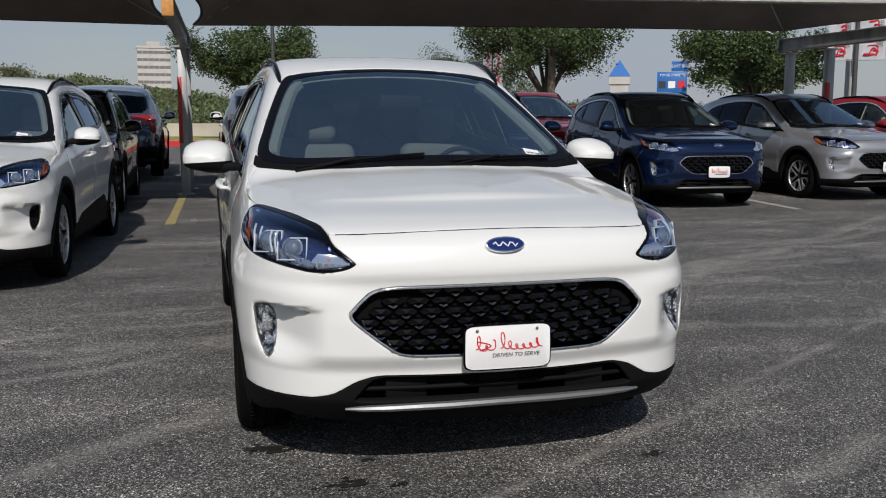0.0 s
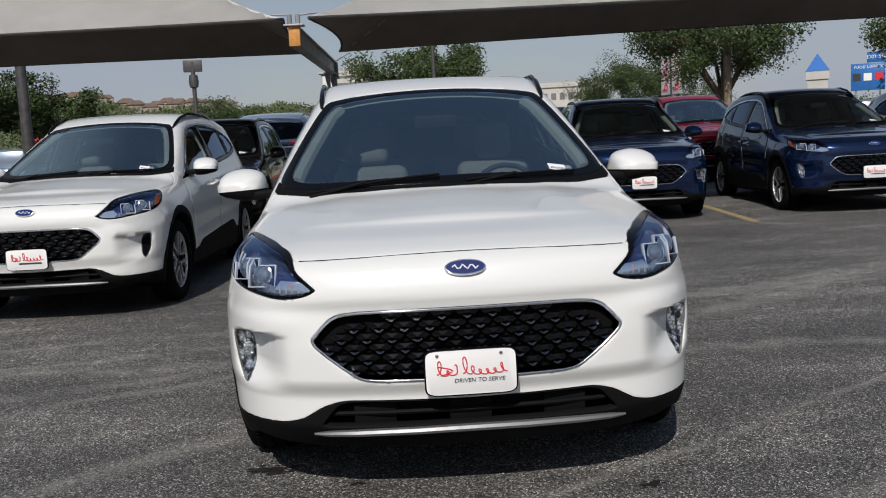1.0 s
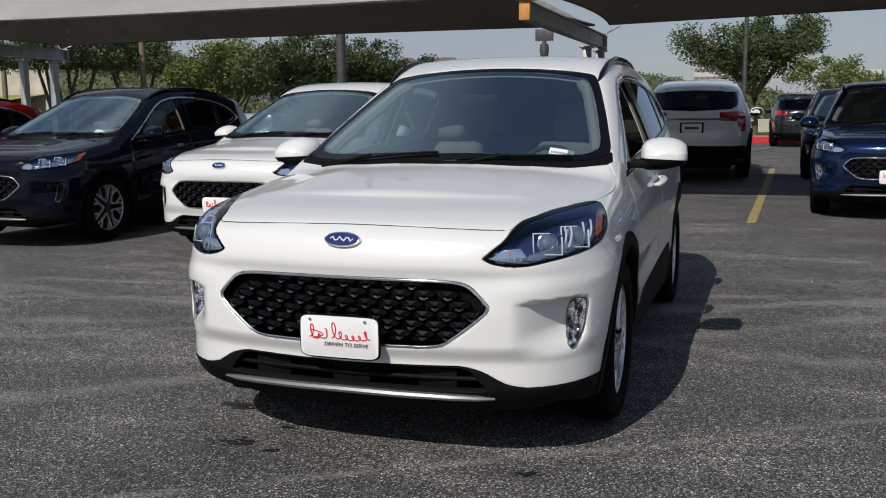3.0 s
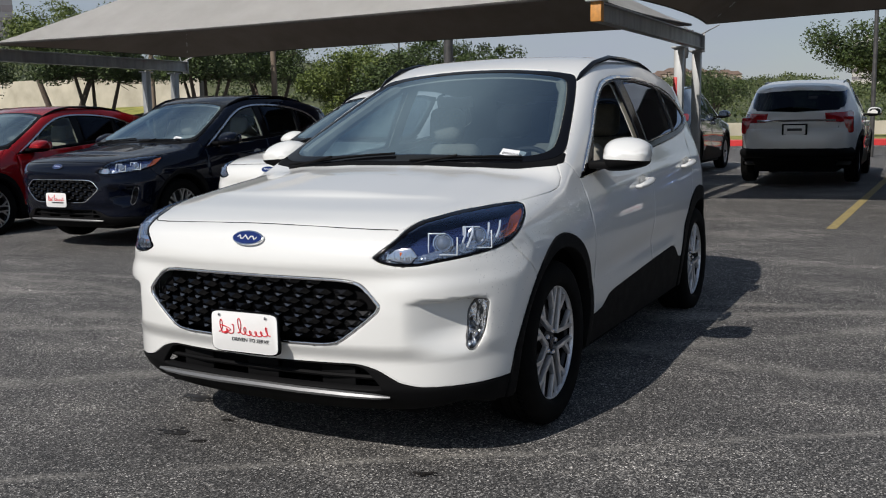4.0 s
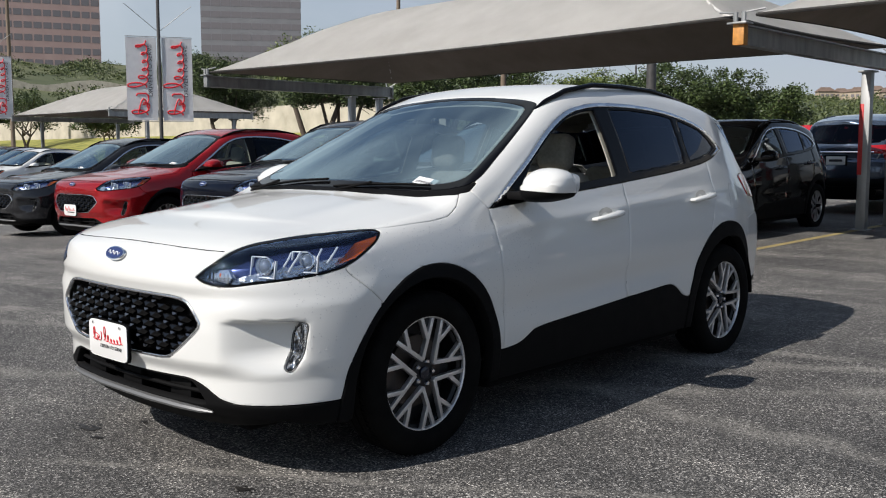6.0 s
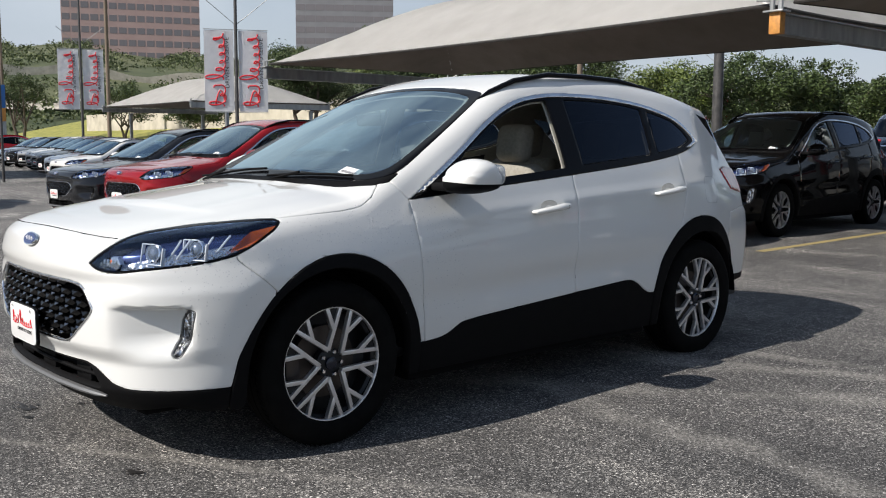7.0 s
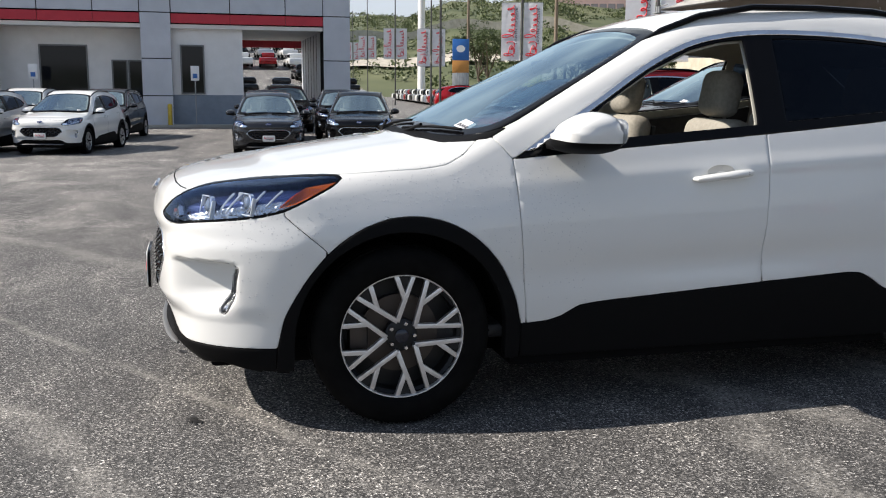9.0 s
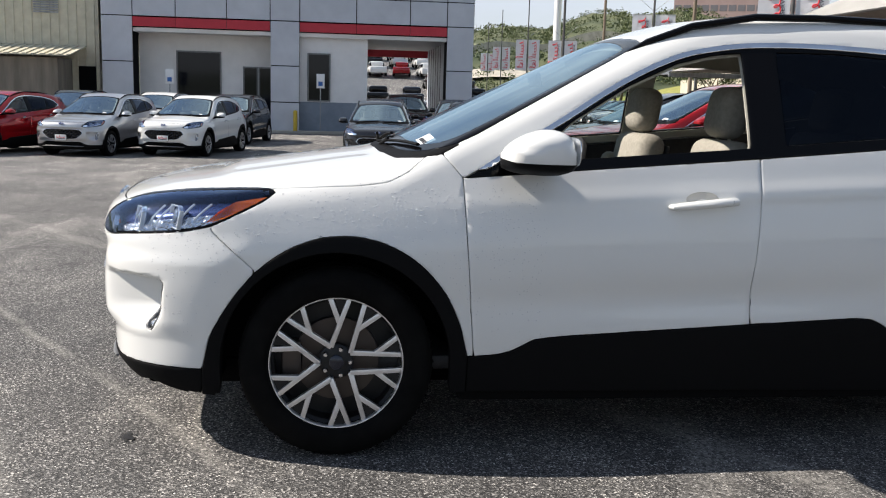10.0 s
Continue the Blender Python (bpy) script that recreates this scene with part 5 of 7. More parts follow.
    near_seams = t.nodes.new("ShaderNodeMath")
    near_seams.operation = "MULTIPLY"
    wire(m, total, near_seams.inputs[0])
    wire(m, close.outputs[0], near_seams.inputs[1])
    wire(m, near_seams.outputs[0], spread.inputs[0])
    wire(m, patchy, spread.inputs[1])
    wire(m, spread.outputs[0], fac.inputs[0])
    wire(m, grit, fac.inputs[1])
    mix3 = add(m, "Mix")
    mix3.data_type = "RGBA"
    wire(m, fac.outputs[0], mix3.inputs[0])
    wire(m, mix2.outputs[2], mix3.inputs[6])
    mix3.inputs[7].default_value = (0.33, 0.315, 0.285, 1)
    wire(m, mix3.outputs[2], bsdf(m).inputs["Base Color"])
    bp = add(m, "Bump", Strength=0.5, Distance=0.004)
    wire(m, stones.outputs["Distance"], bp.inputs["Height"])
    wire(m, bp.outputs[0], bsdf(m).inputs["Normal"])
    return m


ASPHALT = asphalt()
STRIPE_YELLOW = mottle(material("worn yellow road paint", (0.42, 0.33, 0.11), 0.8), (0.20, 0.17, 0.09), (0.46, 0.36, 0.13), 25)
STRIPE_WHITE = mottle(material("worn white road paint", (0.6, 0.6, 0.6), 0.8), (0.16, 0.16, 0.15), (0.60, 0.59, 0.56), 25)
OIL = mottle(material("oil stain", (0.012, 0.011, 0.010), 0.55), (0.008, 0.007, 0.007), (0.03, 0.028, 0.026), 30)
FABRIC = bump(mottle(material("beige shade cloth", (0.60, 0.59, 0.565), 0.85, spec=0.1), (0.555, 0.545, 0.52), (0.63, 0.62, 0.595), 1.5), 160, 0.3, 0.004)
# underside of the same cloth, its shade put into a darker taupe
CLOTH_SHADE = bump(mottle(material("cloth in shaded taupe", (0.27, 0.235, 0.205), 0.9, spec=0.05), (0.24, 0.21, 0.18), (0.30, 0.26, 0.23), 1.8), 160, 0.3, 0.004)
HEM = mottle(material("dark canopy hem", (0.03, 0.028, 0.026), 0.9), (0.02, 0.019, 0.018), (0.045, 0.042, 0.038), 6)
STEEL = bump(mottle(material("galvanised steel", (0.36, 0.37, 0.37), 0.5, 0.55), (0.26, 0.27, 0.27), (0.44, 0.45, 0.45), 6, squash=(1, 1, 0.2)), 40, 0.1, 0.002)
DARK_STEEL = mottle(material("dark pole paint", (0.05, 0.05, 0.05), 0.5), (0.035, 0.035, 0.035), (0.075, 0.072, 0.07), 8)
WOOD_POLE = mottle(material("weathered pole timber", (0.18, 0.14, 0.10), 0.9), (0.13, 0.10, 0.075), (0.24, 0.19, 0.14), 9, squash=(1, 1, 0.1))
ORANGE = mottle(material("orange painted steel", (0.55, 0.24, 0.05), 0.55), (0.42, 0.19, 0.05), (0.62, 0.28, 0.06), 20)
RED_PAINT = mottle(material("red painted steel", (0.50, 0.02, 0.025), 0.45), (0.42, 0.018, 0.02), (0.56, 0.03, 0.03), 12)
BANNER = mottle(material("white vinyl banner", (0.80, 0.80, 0.81), 0.6), (0.75, 0.75, 0.77), (0.84, 0.84, 0.85), 3)
PANEL_GREY = mottle(material("grey metal cladding panel", (0.54, 0.56, 0.60), 0.45, 0.1), (0.50, 0.52, 0.56), (0.58, 0.60, 0.64), 1.2)
WALL_WHITE = mottle(material("off-white render", (0.74, 0.73, 0.71), 0.85), (0.78, 0.77, 0.75), (0.85, 0.84, 0.82), 2.0)
WALL_BLUE = mottle(material("blue-grey painted wall", (0.22, 0.26, 0.31), 0.8), (0.20, 0.235, 0.28), (0.25, 0.29, 0.34), 2.5)
BAND_RED = mottle(material("red metal band", (0.52, 0.02, 0.04), 0.4), (0.47, 0.018, 0.036), (0.56, 0.025, 0.045), 2)
SHED = mottle(material("cream corrugated metal", (0.50, 0.46, 0.34), 0.6, 0.1), (0.54, 0.50, 0.38), (0.66, 0.62, 0.48), 2.5)
CONCRETE = bump(mottle(material("pale concrete", (0.46, 0.42, 0.35), 0.9), (0.36, 0.33, 0.27), (0.54, 0.50, 0.42), 0.6), 8, 0.2, 0.01)
GRASS = mottle(material("dry grass", (0.24, 0.24, 0.05), 0.95), (0.15, 0.17, 0.032), (0.36, 0.33, 0.08), 0.8)
WINDOW_DARK = rough_noise(material("dark window glass", (0.008, 0.009, 0.012), 0.06, spec=0.3), 1, 0.04, 0.09)
BARK = bump(mottle(material("tree bark", (0.09, 0.07, 0.055), 0.95), (0.06, 0.047, 0.037), (0.14, 0.11, 0.085), 18), 30, 0.6, 0.02)
SIGN_BLUE = mottle(material("blue sign sheet", (0.02, 0.13, 0.42), 0.4), (0.018, 0.12, 0.38), (0.024, 0.14, 0.45), 3)
BOLLARD_YELLOW = mottle(material("yellow bollard paint", (0.62, 0.42, 0.03), 0.5), (0.55, 0.37, 0.03), (0.66, 0.46, 0.04), 9)


def leaves(name, dark, light):
    m = material(name, light, 0.6)
    info = m.node_tree.nodes.new("ShaderNodeNewGeometry")
    wire(m, ramp(m, info.outputs["Random Per Island"], (0.0, dark), (1.0, light)), bsdf(m).inputs["Base Color"])
    bsdf(m).inputs["Subsurface Weight"].default_value = 0.0
    return m


LEAF_OAK = leaves("oak leaves", (0.016, 0.030, 0.008), (0.068, 0.104, 0.024))
LEAF_LIGHT = leaves("light green leaves", (0.05, 0.08, 0.016), (0.15, 0.19, 0.04))
# greens lightened, with the distance haze put into them
WOODS = leaves("hazed far woodland", (0.04, 0.062, 0.02), (0.125, 0.15, 0.055))
HILL = mottle(material("wooded hillside", (0.07, 0.09, 0.04), 0.95), (0.04, 0.06, 0.025), (0.12, 0.13, 0.06), 0.03)

# ---- ground ----
bm = bmesh.new()
xs = [-3000, -900, -300, -150, -90] + list(range(-64, 41, 4)) + [80, 200, 600, 3000]
ys = [-3000, -600, -100, -40] + list(range(-20, 41, 3)) + [80, 200, 600, 3000]
grid = [[bm.verts.new((x, y, ground_z(x, y))) for y in ys] for x in xs]
for i in range(len(xs) - 1):
    for j in range(len(ys) - 1):
        bm.faces.new((grid[i][j], grid[i + 1][j], grid[i + 1][j + 1], grid[i][j + 1]))
tagged(part("ground", bm, ASPHALT), "worn grey asphalt of a car lot with pale seams", "ground", kind="structure")


def on_ground(bm, outline, lift=0.004):
    bm.faces.new([bm.verts.new((x, y, ground_z(x, y) + lift)) for x, y in outline])


def stripe(x0, y0, x1, y1, mat, label, wide=0.11):
    bm = bmesh.new()
    n = 12
    d = Vector((x1 - x0, y1 - y0)).normalized()
    s = Vector((-d.y, d.x)) * wide / 2
    rng = random.Random(int(x0 * 100))
    rows = []
    for k in range(n + 1):
        x, y = x0 + (x1 - x0) * k / n, y0 + (y1 - y0) * k / n
        j = rng.uniform(-0.008, 0.008)
        rows.append([bm.verts.new((x + e * s.x * (1 + j * 9), y + e * s.y, ground_z(x, y) + 0.004)) for e in (1, -1)])
    for a, b in zip(rows, rows[1:]):
        bm.faces.new((a[0], a[1], b[1], b[0]))
    tagged(part("parking_stripe", bm, mat), label, "road marking", "parking stripes", "structure")


for x0, y0, x1, y1 in ((-1.43, 7.5, -1.30, 13.2), (1.385, 7.36, 1.74, 17.2), (4.20, 7.27, 4.40, 11.8), (-4.4, 8.0, -4.3, 13.0)):
    stripe(x0, y0, x1, y1, STRIPE_YELLOW, "worn yellow parking line on the asphalt")
stripe(7.0, 7.35, 7.28, 11.5, STRIPE_WHITE, "worn white parking line on the asphalt")


def stain(x, y, a, b, turn):
    """An oil stain: a broken patch of many small drops, closest at its middle."""
    rng = random.Random(int(x * 1000 + y * 77))
    c, s = math.cos(turn), math.sin(turn)
    bm = bmesh.new()
    for k in range(46):
        p, q = a * rng.gauss(0, 0.52), b * rng.gauss(0, 0.52)
        size = rng.uniform(0.10, 0.26) * (a + b) / 2 * (1.4 if k < 8 else 0.8)
        px, py = x + c * p - s * q, y + s * p + c * q
        on_ground(bm, [(px + u * rng.uniform(0.6, 1.3) * 1.5, py + v * rng.uniform(0.6, 1.3)) for u, v in oval(size, size * 0.7, 9)], 0.003 + 0.00003 * k)
    tagged(part("oil_stain", bm, OIL), "dark oily stain on the asphalt", "stain", "stains", "structure")


for x, y, a, b, turn in ((-0.55, -0.81, 0.085, 0.04, 0.2), (-0.36, -0.85, 0.03, 0.018, 0.4), (-0.44, -0.58, 0.03, 0.015, 0.1), (-0.80, -0.36, 0.12, 0.045, 0.1), (0.67, -0.79, 0.05, 0.022, 0.5)):
    stain(x, y, a, b, turn)


# ---- shade canopies ----
def canopy(corners, height, label, name="shade_canopy", nu=44, nv=22, pull=0.34, group="shade canopies"):
    """A hipped cloth roof stretched between four corners: front left, front right, back right, back left."""
    fl, fr, br, bl = (Vector(c) for c in corners)
    bm = bmesh.new()
    rows = []
    long = ((fl - fr).length + (bl - br).length) / 2
    deep = ((fl - bl).length + (fr - br).length) / 2
    for j in range(nv + 1):
        row = []
        for i in range(nu + 1):
            u, v = i / nu, j / nv
            cu, cv = 4 * u * (1 - u), 4 * v * (1 - v)
            # edges bow inwards between the corners
            uu = u + (0.5 - u) * 2 * (pull * 0.5 / long) * cv
            vv = v + (0.5 - v) * 2 * (pull / deep) * cu
            p = (fl.lerp(fr, uu)).lerp(bl.lerp(br, uu), vv)
            du, dv = min(u, 1 - u) * long, min(v, 1 - v) * deep
            near = min(du, dv) / (deep / 2)
            soft = -math.log(math.exp(-6 * du / (deep / 2)) + math.exp(-6 * dv / (deep / 2))) / 6
            k = max(0.0, min(1.0, 0.9 * near + 0.1 * max(soft, 0)))
            row.append(bm.verts.new(p + Vector((0, 0, height * (1 - (1 - k) ** 1.25)))))
        rows.append(row)
    spots = [[v.co.copy() for v in row] for row in rows]
    for a, b in zip(rows, rows[1:]):
        for i in range(nu):
            bm.faces.new((a[i], a[i + 1], b[i + 1], b[i]))
    me_bm = bm
    # added sheet below the cloth that carries the underside's shade
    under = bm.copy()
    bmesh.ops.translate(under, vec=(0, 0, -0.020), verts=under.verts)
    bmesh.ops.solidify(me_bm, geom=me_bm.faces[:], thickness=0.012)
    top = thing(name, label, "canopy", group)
    part("lining", under, CLOTH_SHADE, top, "sheet under the cloth, taupe for its shade", angle=60)
    part("cloth", me_bm, FABRIC, top, "beige stretched shade cloth", angle=60)
    for line in (spots[0], spots[-1], [r[0] for r in spots], [r[-1] for r in spots]):
        bm = bmesh.new()
        tube(bm, [tuple(c) for c in line], 0.022, 6)
        part("hem", bm, HEM, top, "dark hemmed edge with its cable")
    # seams along the hips
    for i0, j0, di, dj in ((0, 0, 1, 1), (nu, 0, -1, 1), (nu, nv, -1, -1), (0, nv, 1, -1)):
        steps = 12
        run = []
        for k in range(steps + 1):
            d = k / steps * deep / 2 * 0.98
            u, v = min(d / long, 0.5) * nu, min(d / deep, 0.5) * nv
            i, j = i0 + di * u, j0 + dj * v
            ia, ja = int(min(max(i, 0), nu - 1)), int(min(max(j, 0), nv - 1))
            fu, fv = i - ia, j - ja
            q = spots[ja][ia].lerp(spots[ja][ia + 1], fu).lerp(spots[ja + 1][ia].lerp(spots[ja + 1][ia + 1], fu), fv)
            run.append(tuple(q - Vector((0, 0, 0.006))))
        bm = bmesh.new()
        tube(bm, run, 0.016, 5)
        part("hip_seam", bm, FABRIC, top, "sewn seam along the hip")
    return top


def canopy_frame(front, back, posts, label, red_post=True):
    """A steel beam carried by two posts, its front end free."""
    f, b = Vector(front), Vector(back)
    d = (b - f).normalized()
    turn = math.atan2(d.y, d.x)
    frame_thing = thing("canopy_frame", label, "canopy frame", "canopy frames")
    m = Matrix.Translation(f) @ Matrix.Rotation(turn, 4, "Z") @ Matrix.Rotation(-math.asin(d.z), 4, "Y")
    long = (b - f).length
    bm = bmesh.new()
    block(bm, (0.10, -0.065, -0.235), (long, 0.065, -0.215), 0.004, m)
    block(bm, (0.10, -0.065, -0.02), (long, 0.065, 0.0), 0.004, m)
    block(bm, (0.10, -0.02, -0.22), (long, 0.02, -0.015), 0.0, m)
    part("beam", bm, STEEL, frame_thing, "grey steel beam")
    bm = bmesh.new()
    block(bm, (-0.01, -0.068, -0.235), (0.10, 0.068, 0.003), 0.006, m)
    part("beam_cap", bm, ORANGE if red_post else STEEL, frame_thing, "orange painted beam end" if red_post else "grey steel beam end")
    bm = bmesh.new()
    for s in (1, -1):
        tube(bm, [m @ Vector((0.02, 0.05 * s, 0)), m @ Vector((0.02, 0.05 * s, 0.14))], 0.03, 8)
        tube(bm, [m @ Vector((0.02, 0.05 * s, 0.13)), m @ Vector((0.08, 0.28 * s, 0.16))], 0.012, 6)
    block(bm, (-0.06, -0.12, 0.0), (0.12, 0.12, 0.02), 0.004, m)
    part("cloth_fitting", bm, STEEL, frame_thing, "steel cloth fitting")
    bm = bmesh.new()
    for s in (1, -1):
        tube(bm, [m @ Vector((long - 0.1, 0.04 * s, 0)), m @ Vector((long + 0.1, 0.3 * s, 0.16))], 0.012, 6)
    block(bm, (long - 0.02, -0.08, -0.28), (long + 0.015, 0.08, 0.02), 0.003, m)
    part("end_plate", bm, STEEL, frame_thing, "steel end plate")
    for n, (x, y) in enumerate(posts):
        z = ground_z(x, y)
        bm = bmesh.new()
        block(bm, (x - 0.07, y - 0.07, z - 0.05), (x + 0.07, y + 0.07, f.z - 0.27 + (b.z - f.z) * 0.8), 0.010)
        block(bm, (x - 0.13, y - 0.13, z), (x + 0.13, y + 0.13, z + 0.015), 0.003)
        block(bm, (x - 0.11, y - 0.11, f.z - 0.30 + (b.z - f.z) * 0.8), (x + 0.11, y + 0.11, f.z - 0.275 + (b.z - f.z) * 0.8), 0.003)
        p = part("post", bm, STEEL, frame_thing, "grey steel post")
        if red_post and n == 0:
            bm = bmesh.new()
            block(bm, (x - 0.076, y - 0.076, z + 0.82), (x - 0.01, y + 0.02, z + 1.86), 0.008)
            part("red_sleeve", bm, RED_PAINT, p, "red painted band")


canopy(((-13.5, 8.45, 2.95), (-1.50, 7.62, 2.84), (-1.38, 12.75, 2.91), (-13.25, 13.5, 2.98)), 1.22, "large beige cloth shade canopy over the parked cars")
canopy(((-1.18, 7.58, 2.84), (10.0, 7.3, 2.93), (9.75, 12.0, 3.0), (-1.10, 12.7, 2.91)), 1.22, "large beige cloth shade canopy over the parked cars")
canopy_frame((-1.36, 7.50, 2.74), (-1.24, 12.85, 2.74), ((-1.30, 11.6), (-1.25, 12.66)), "grey steel canopy beam on two posts, one with a red band")
canopy_frame((-13.6, 8.40, 2.88), (-13.4, 13.6, 2.88), ((-13.4, 12.3), (-13.4, 13.2)), "grey steel canopy beam on two posts", False)
canopy_frame((10.0, 7.3, 2.84), (9.78, 12.1, 2.84), ((9.82, 10.7), (9.78, 11.8)), "grey steel canopy beam on two posts, one with a red band")
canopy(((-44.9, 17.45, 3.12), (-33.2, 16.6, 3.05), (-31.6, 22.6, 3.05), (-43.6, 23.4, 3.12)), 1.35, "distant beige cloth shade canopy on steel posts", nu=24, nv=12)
canopy_frame((-44.9, 17.4, 3.08), (-43.7, 23.4, 3.08), ((-44.6, 18.8), (-43.9, 22.6)), "distant steel canopy beam on posts", False)
canopy_frame((-33.2, 16.5, 3.0), (-31.7, 22.6, 3.0), ((-32.8, 18.0), (-32.0, 21.8)), "distant steel canopy beam on posts", False)


# ---- cars ----
main_car = build_car(True, PAINT_WHITE, "white compact SUV with black cladding and alloy wheels on the asphalt", "car", "parked cars", lowered=True)
bm = bmesh.new()
block(bm, (-0.15, -0.10, 0), (0.15, 0.10, 0.001), 0, pose(-0.46, 0.47, 1.052, 4, 0, 12))
tagged(part("paper_sheet", bm, PAPER, smooth=False), "white paper sheet lying on the dark dashboard", "paper")
spare_car = build_car(False, PAINT_BLUE, "metallic blue compact SUV parked under the canopy", "car", "parked cars")


def park(x, y, turn, painted, label, scale=(1, 1, 1)):
    m = pose(x, y, ground_z(x, y), 0, 0, turn) @ Matrix.Diagonal((*scale, 1))
    ob = copy_thing(spare_car, m)
    ob["label"] = label
    for o in ob.children_recursive:
        if o.type == "MESH":
            for slot in o.material_slots:
                if slot.material == FLUTED and "parked in the row" in label or slot.material == FLUTED and "beside the main" in label:
                    slot.link = "OBJECT"
                    slot.material = PIANO
                if slot.material == PAINT_BLUE and painted != PAINT_BLUE:
                    slot.link = "OBJECT"
                    slot.material = painted
    return ob


def tail_y(x, z):
    return float(car_hits(np.array([[x, 4.6, z]]), np.array([[0, -1.0, 0]]), 2.5)[0, 1])


def suv_tail(ob):
    """The upright tail of the large SUVs: plate, bright bar, upright lamps, dark lower bumper."""
    bm = bmesh.new()
    block(bm, (-0.19, tail_y(0, 0.86) - 0.005, 0.77), (0.19, tail_y(0, 0.86) + 0.018, 0.95), 0.008)
    frame_part = part("plate_frame", bm, PIANO, ob, "black plate frame")
    bm = bmesh.new()
    block(bm, (-0.16, tail_y(0, 0.86) + 0.016, 0.79), (0.16, tail_y(0, 0.86) + 0.022, 0.93), 0.004)
    part("dealer_plate", bm, PLATE_WHITE, frame_part, "white dealer plate with a dark bar")
    bm = bmesh.new()
    block(bm, (-0.11, tail_y(0, 0.86) + 0.021, 0.84), (0.11, tail_y(0, 0.86) + 0.024, 0.88), 0.0)
    part("name_print", bm, PRINT_BLACK, frame_part, "dark bar", smooth=False)
    bm = bmesh.new()
    tube(bm, [(x, tail_y(abs(x), 1.0) + 0.012, 1.0) for x in (-0.58, -0.4, -0.2, 0, 0.2, 0.4, 0.58)], 0.020, 8)
    part("bright_bar", bm, CHROME, ob, "bright bar across the tailgate")
    bm = bmesh.new()
    line = [(x, tail_y(abs(x), 0.50) - 0.03, 0.50) for x in (-0.80, -0.7, -0.5, -0.25, 0, 0.25, 0.5, 0.7, 0.80)]
    tube(bm, line, 0.085, 10)
    part("lower_bumper", bm, PLASTIC, ob, "dark plastic lower bumper")
    for s in (1, -1):
        bm = bmesh.new()
        block(bm, (0.66, tail_y(0.74, 0.92) - 0.05, 0.80), (0.84, tail_y(0.74, 0.92) + 0.02, 1.06), 0.03)
        if s < 0:
            flip_x(bm)
        part("upright_lamp", bm, TAIL_RED, ob, "upright red tail lamp")


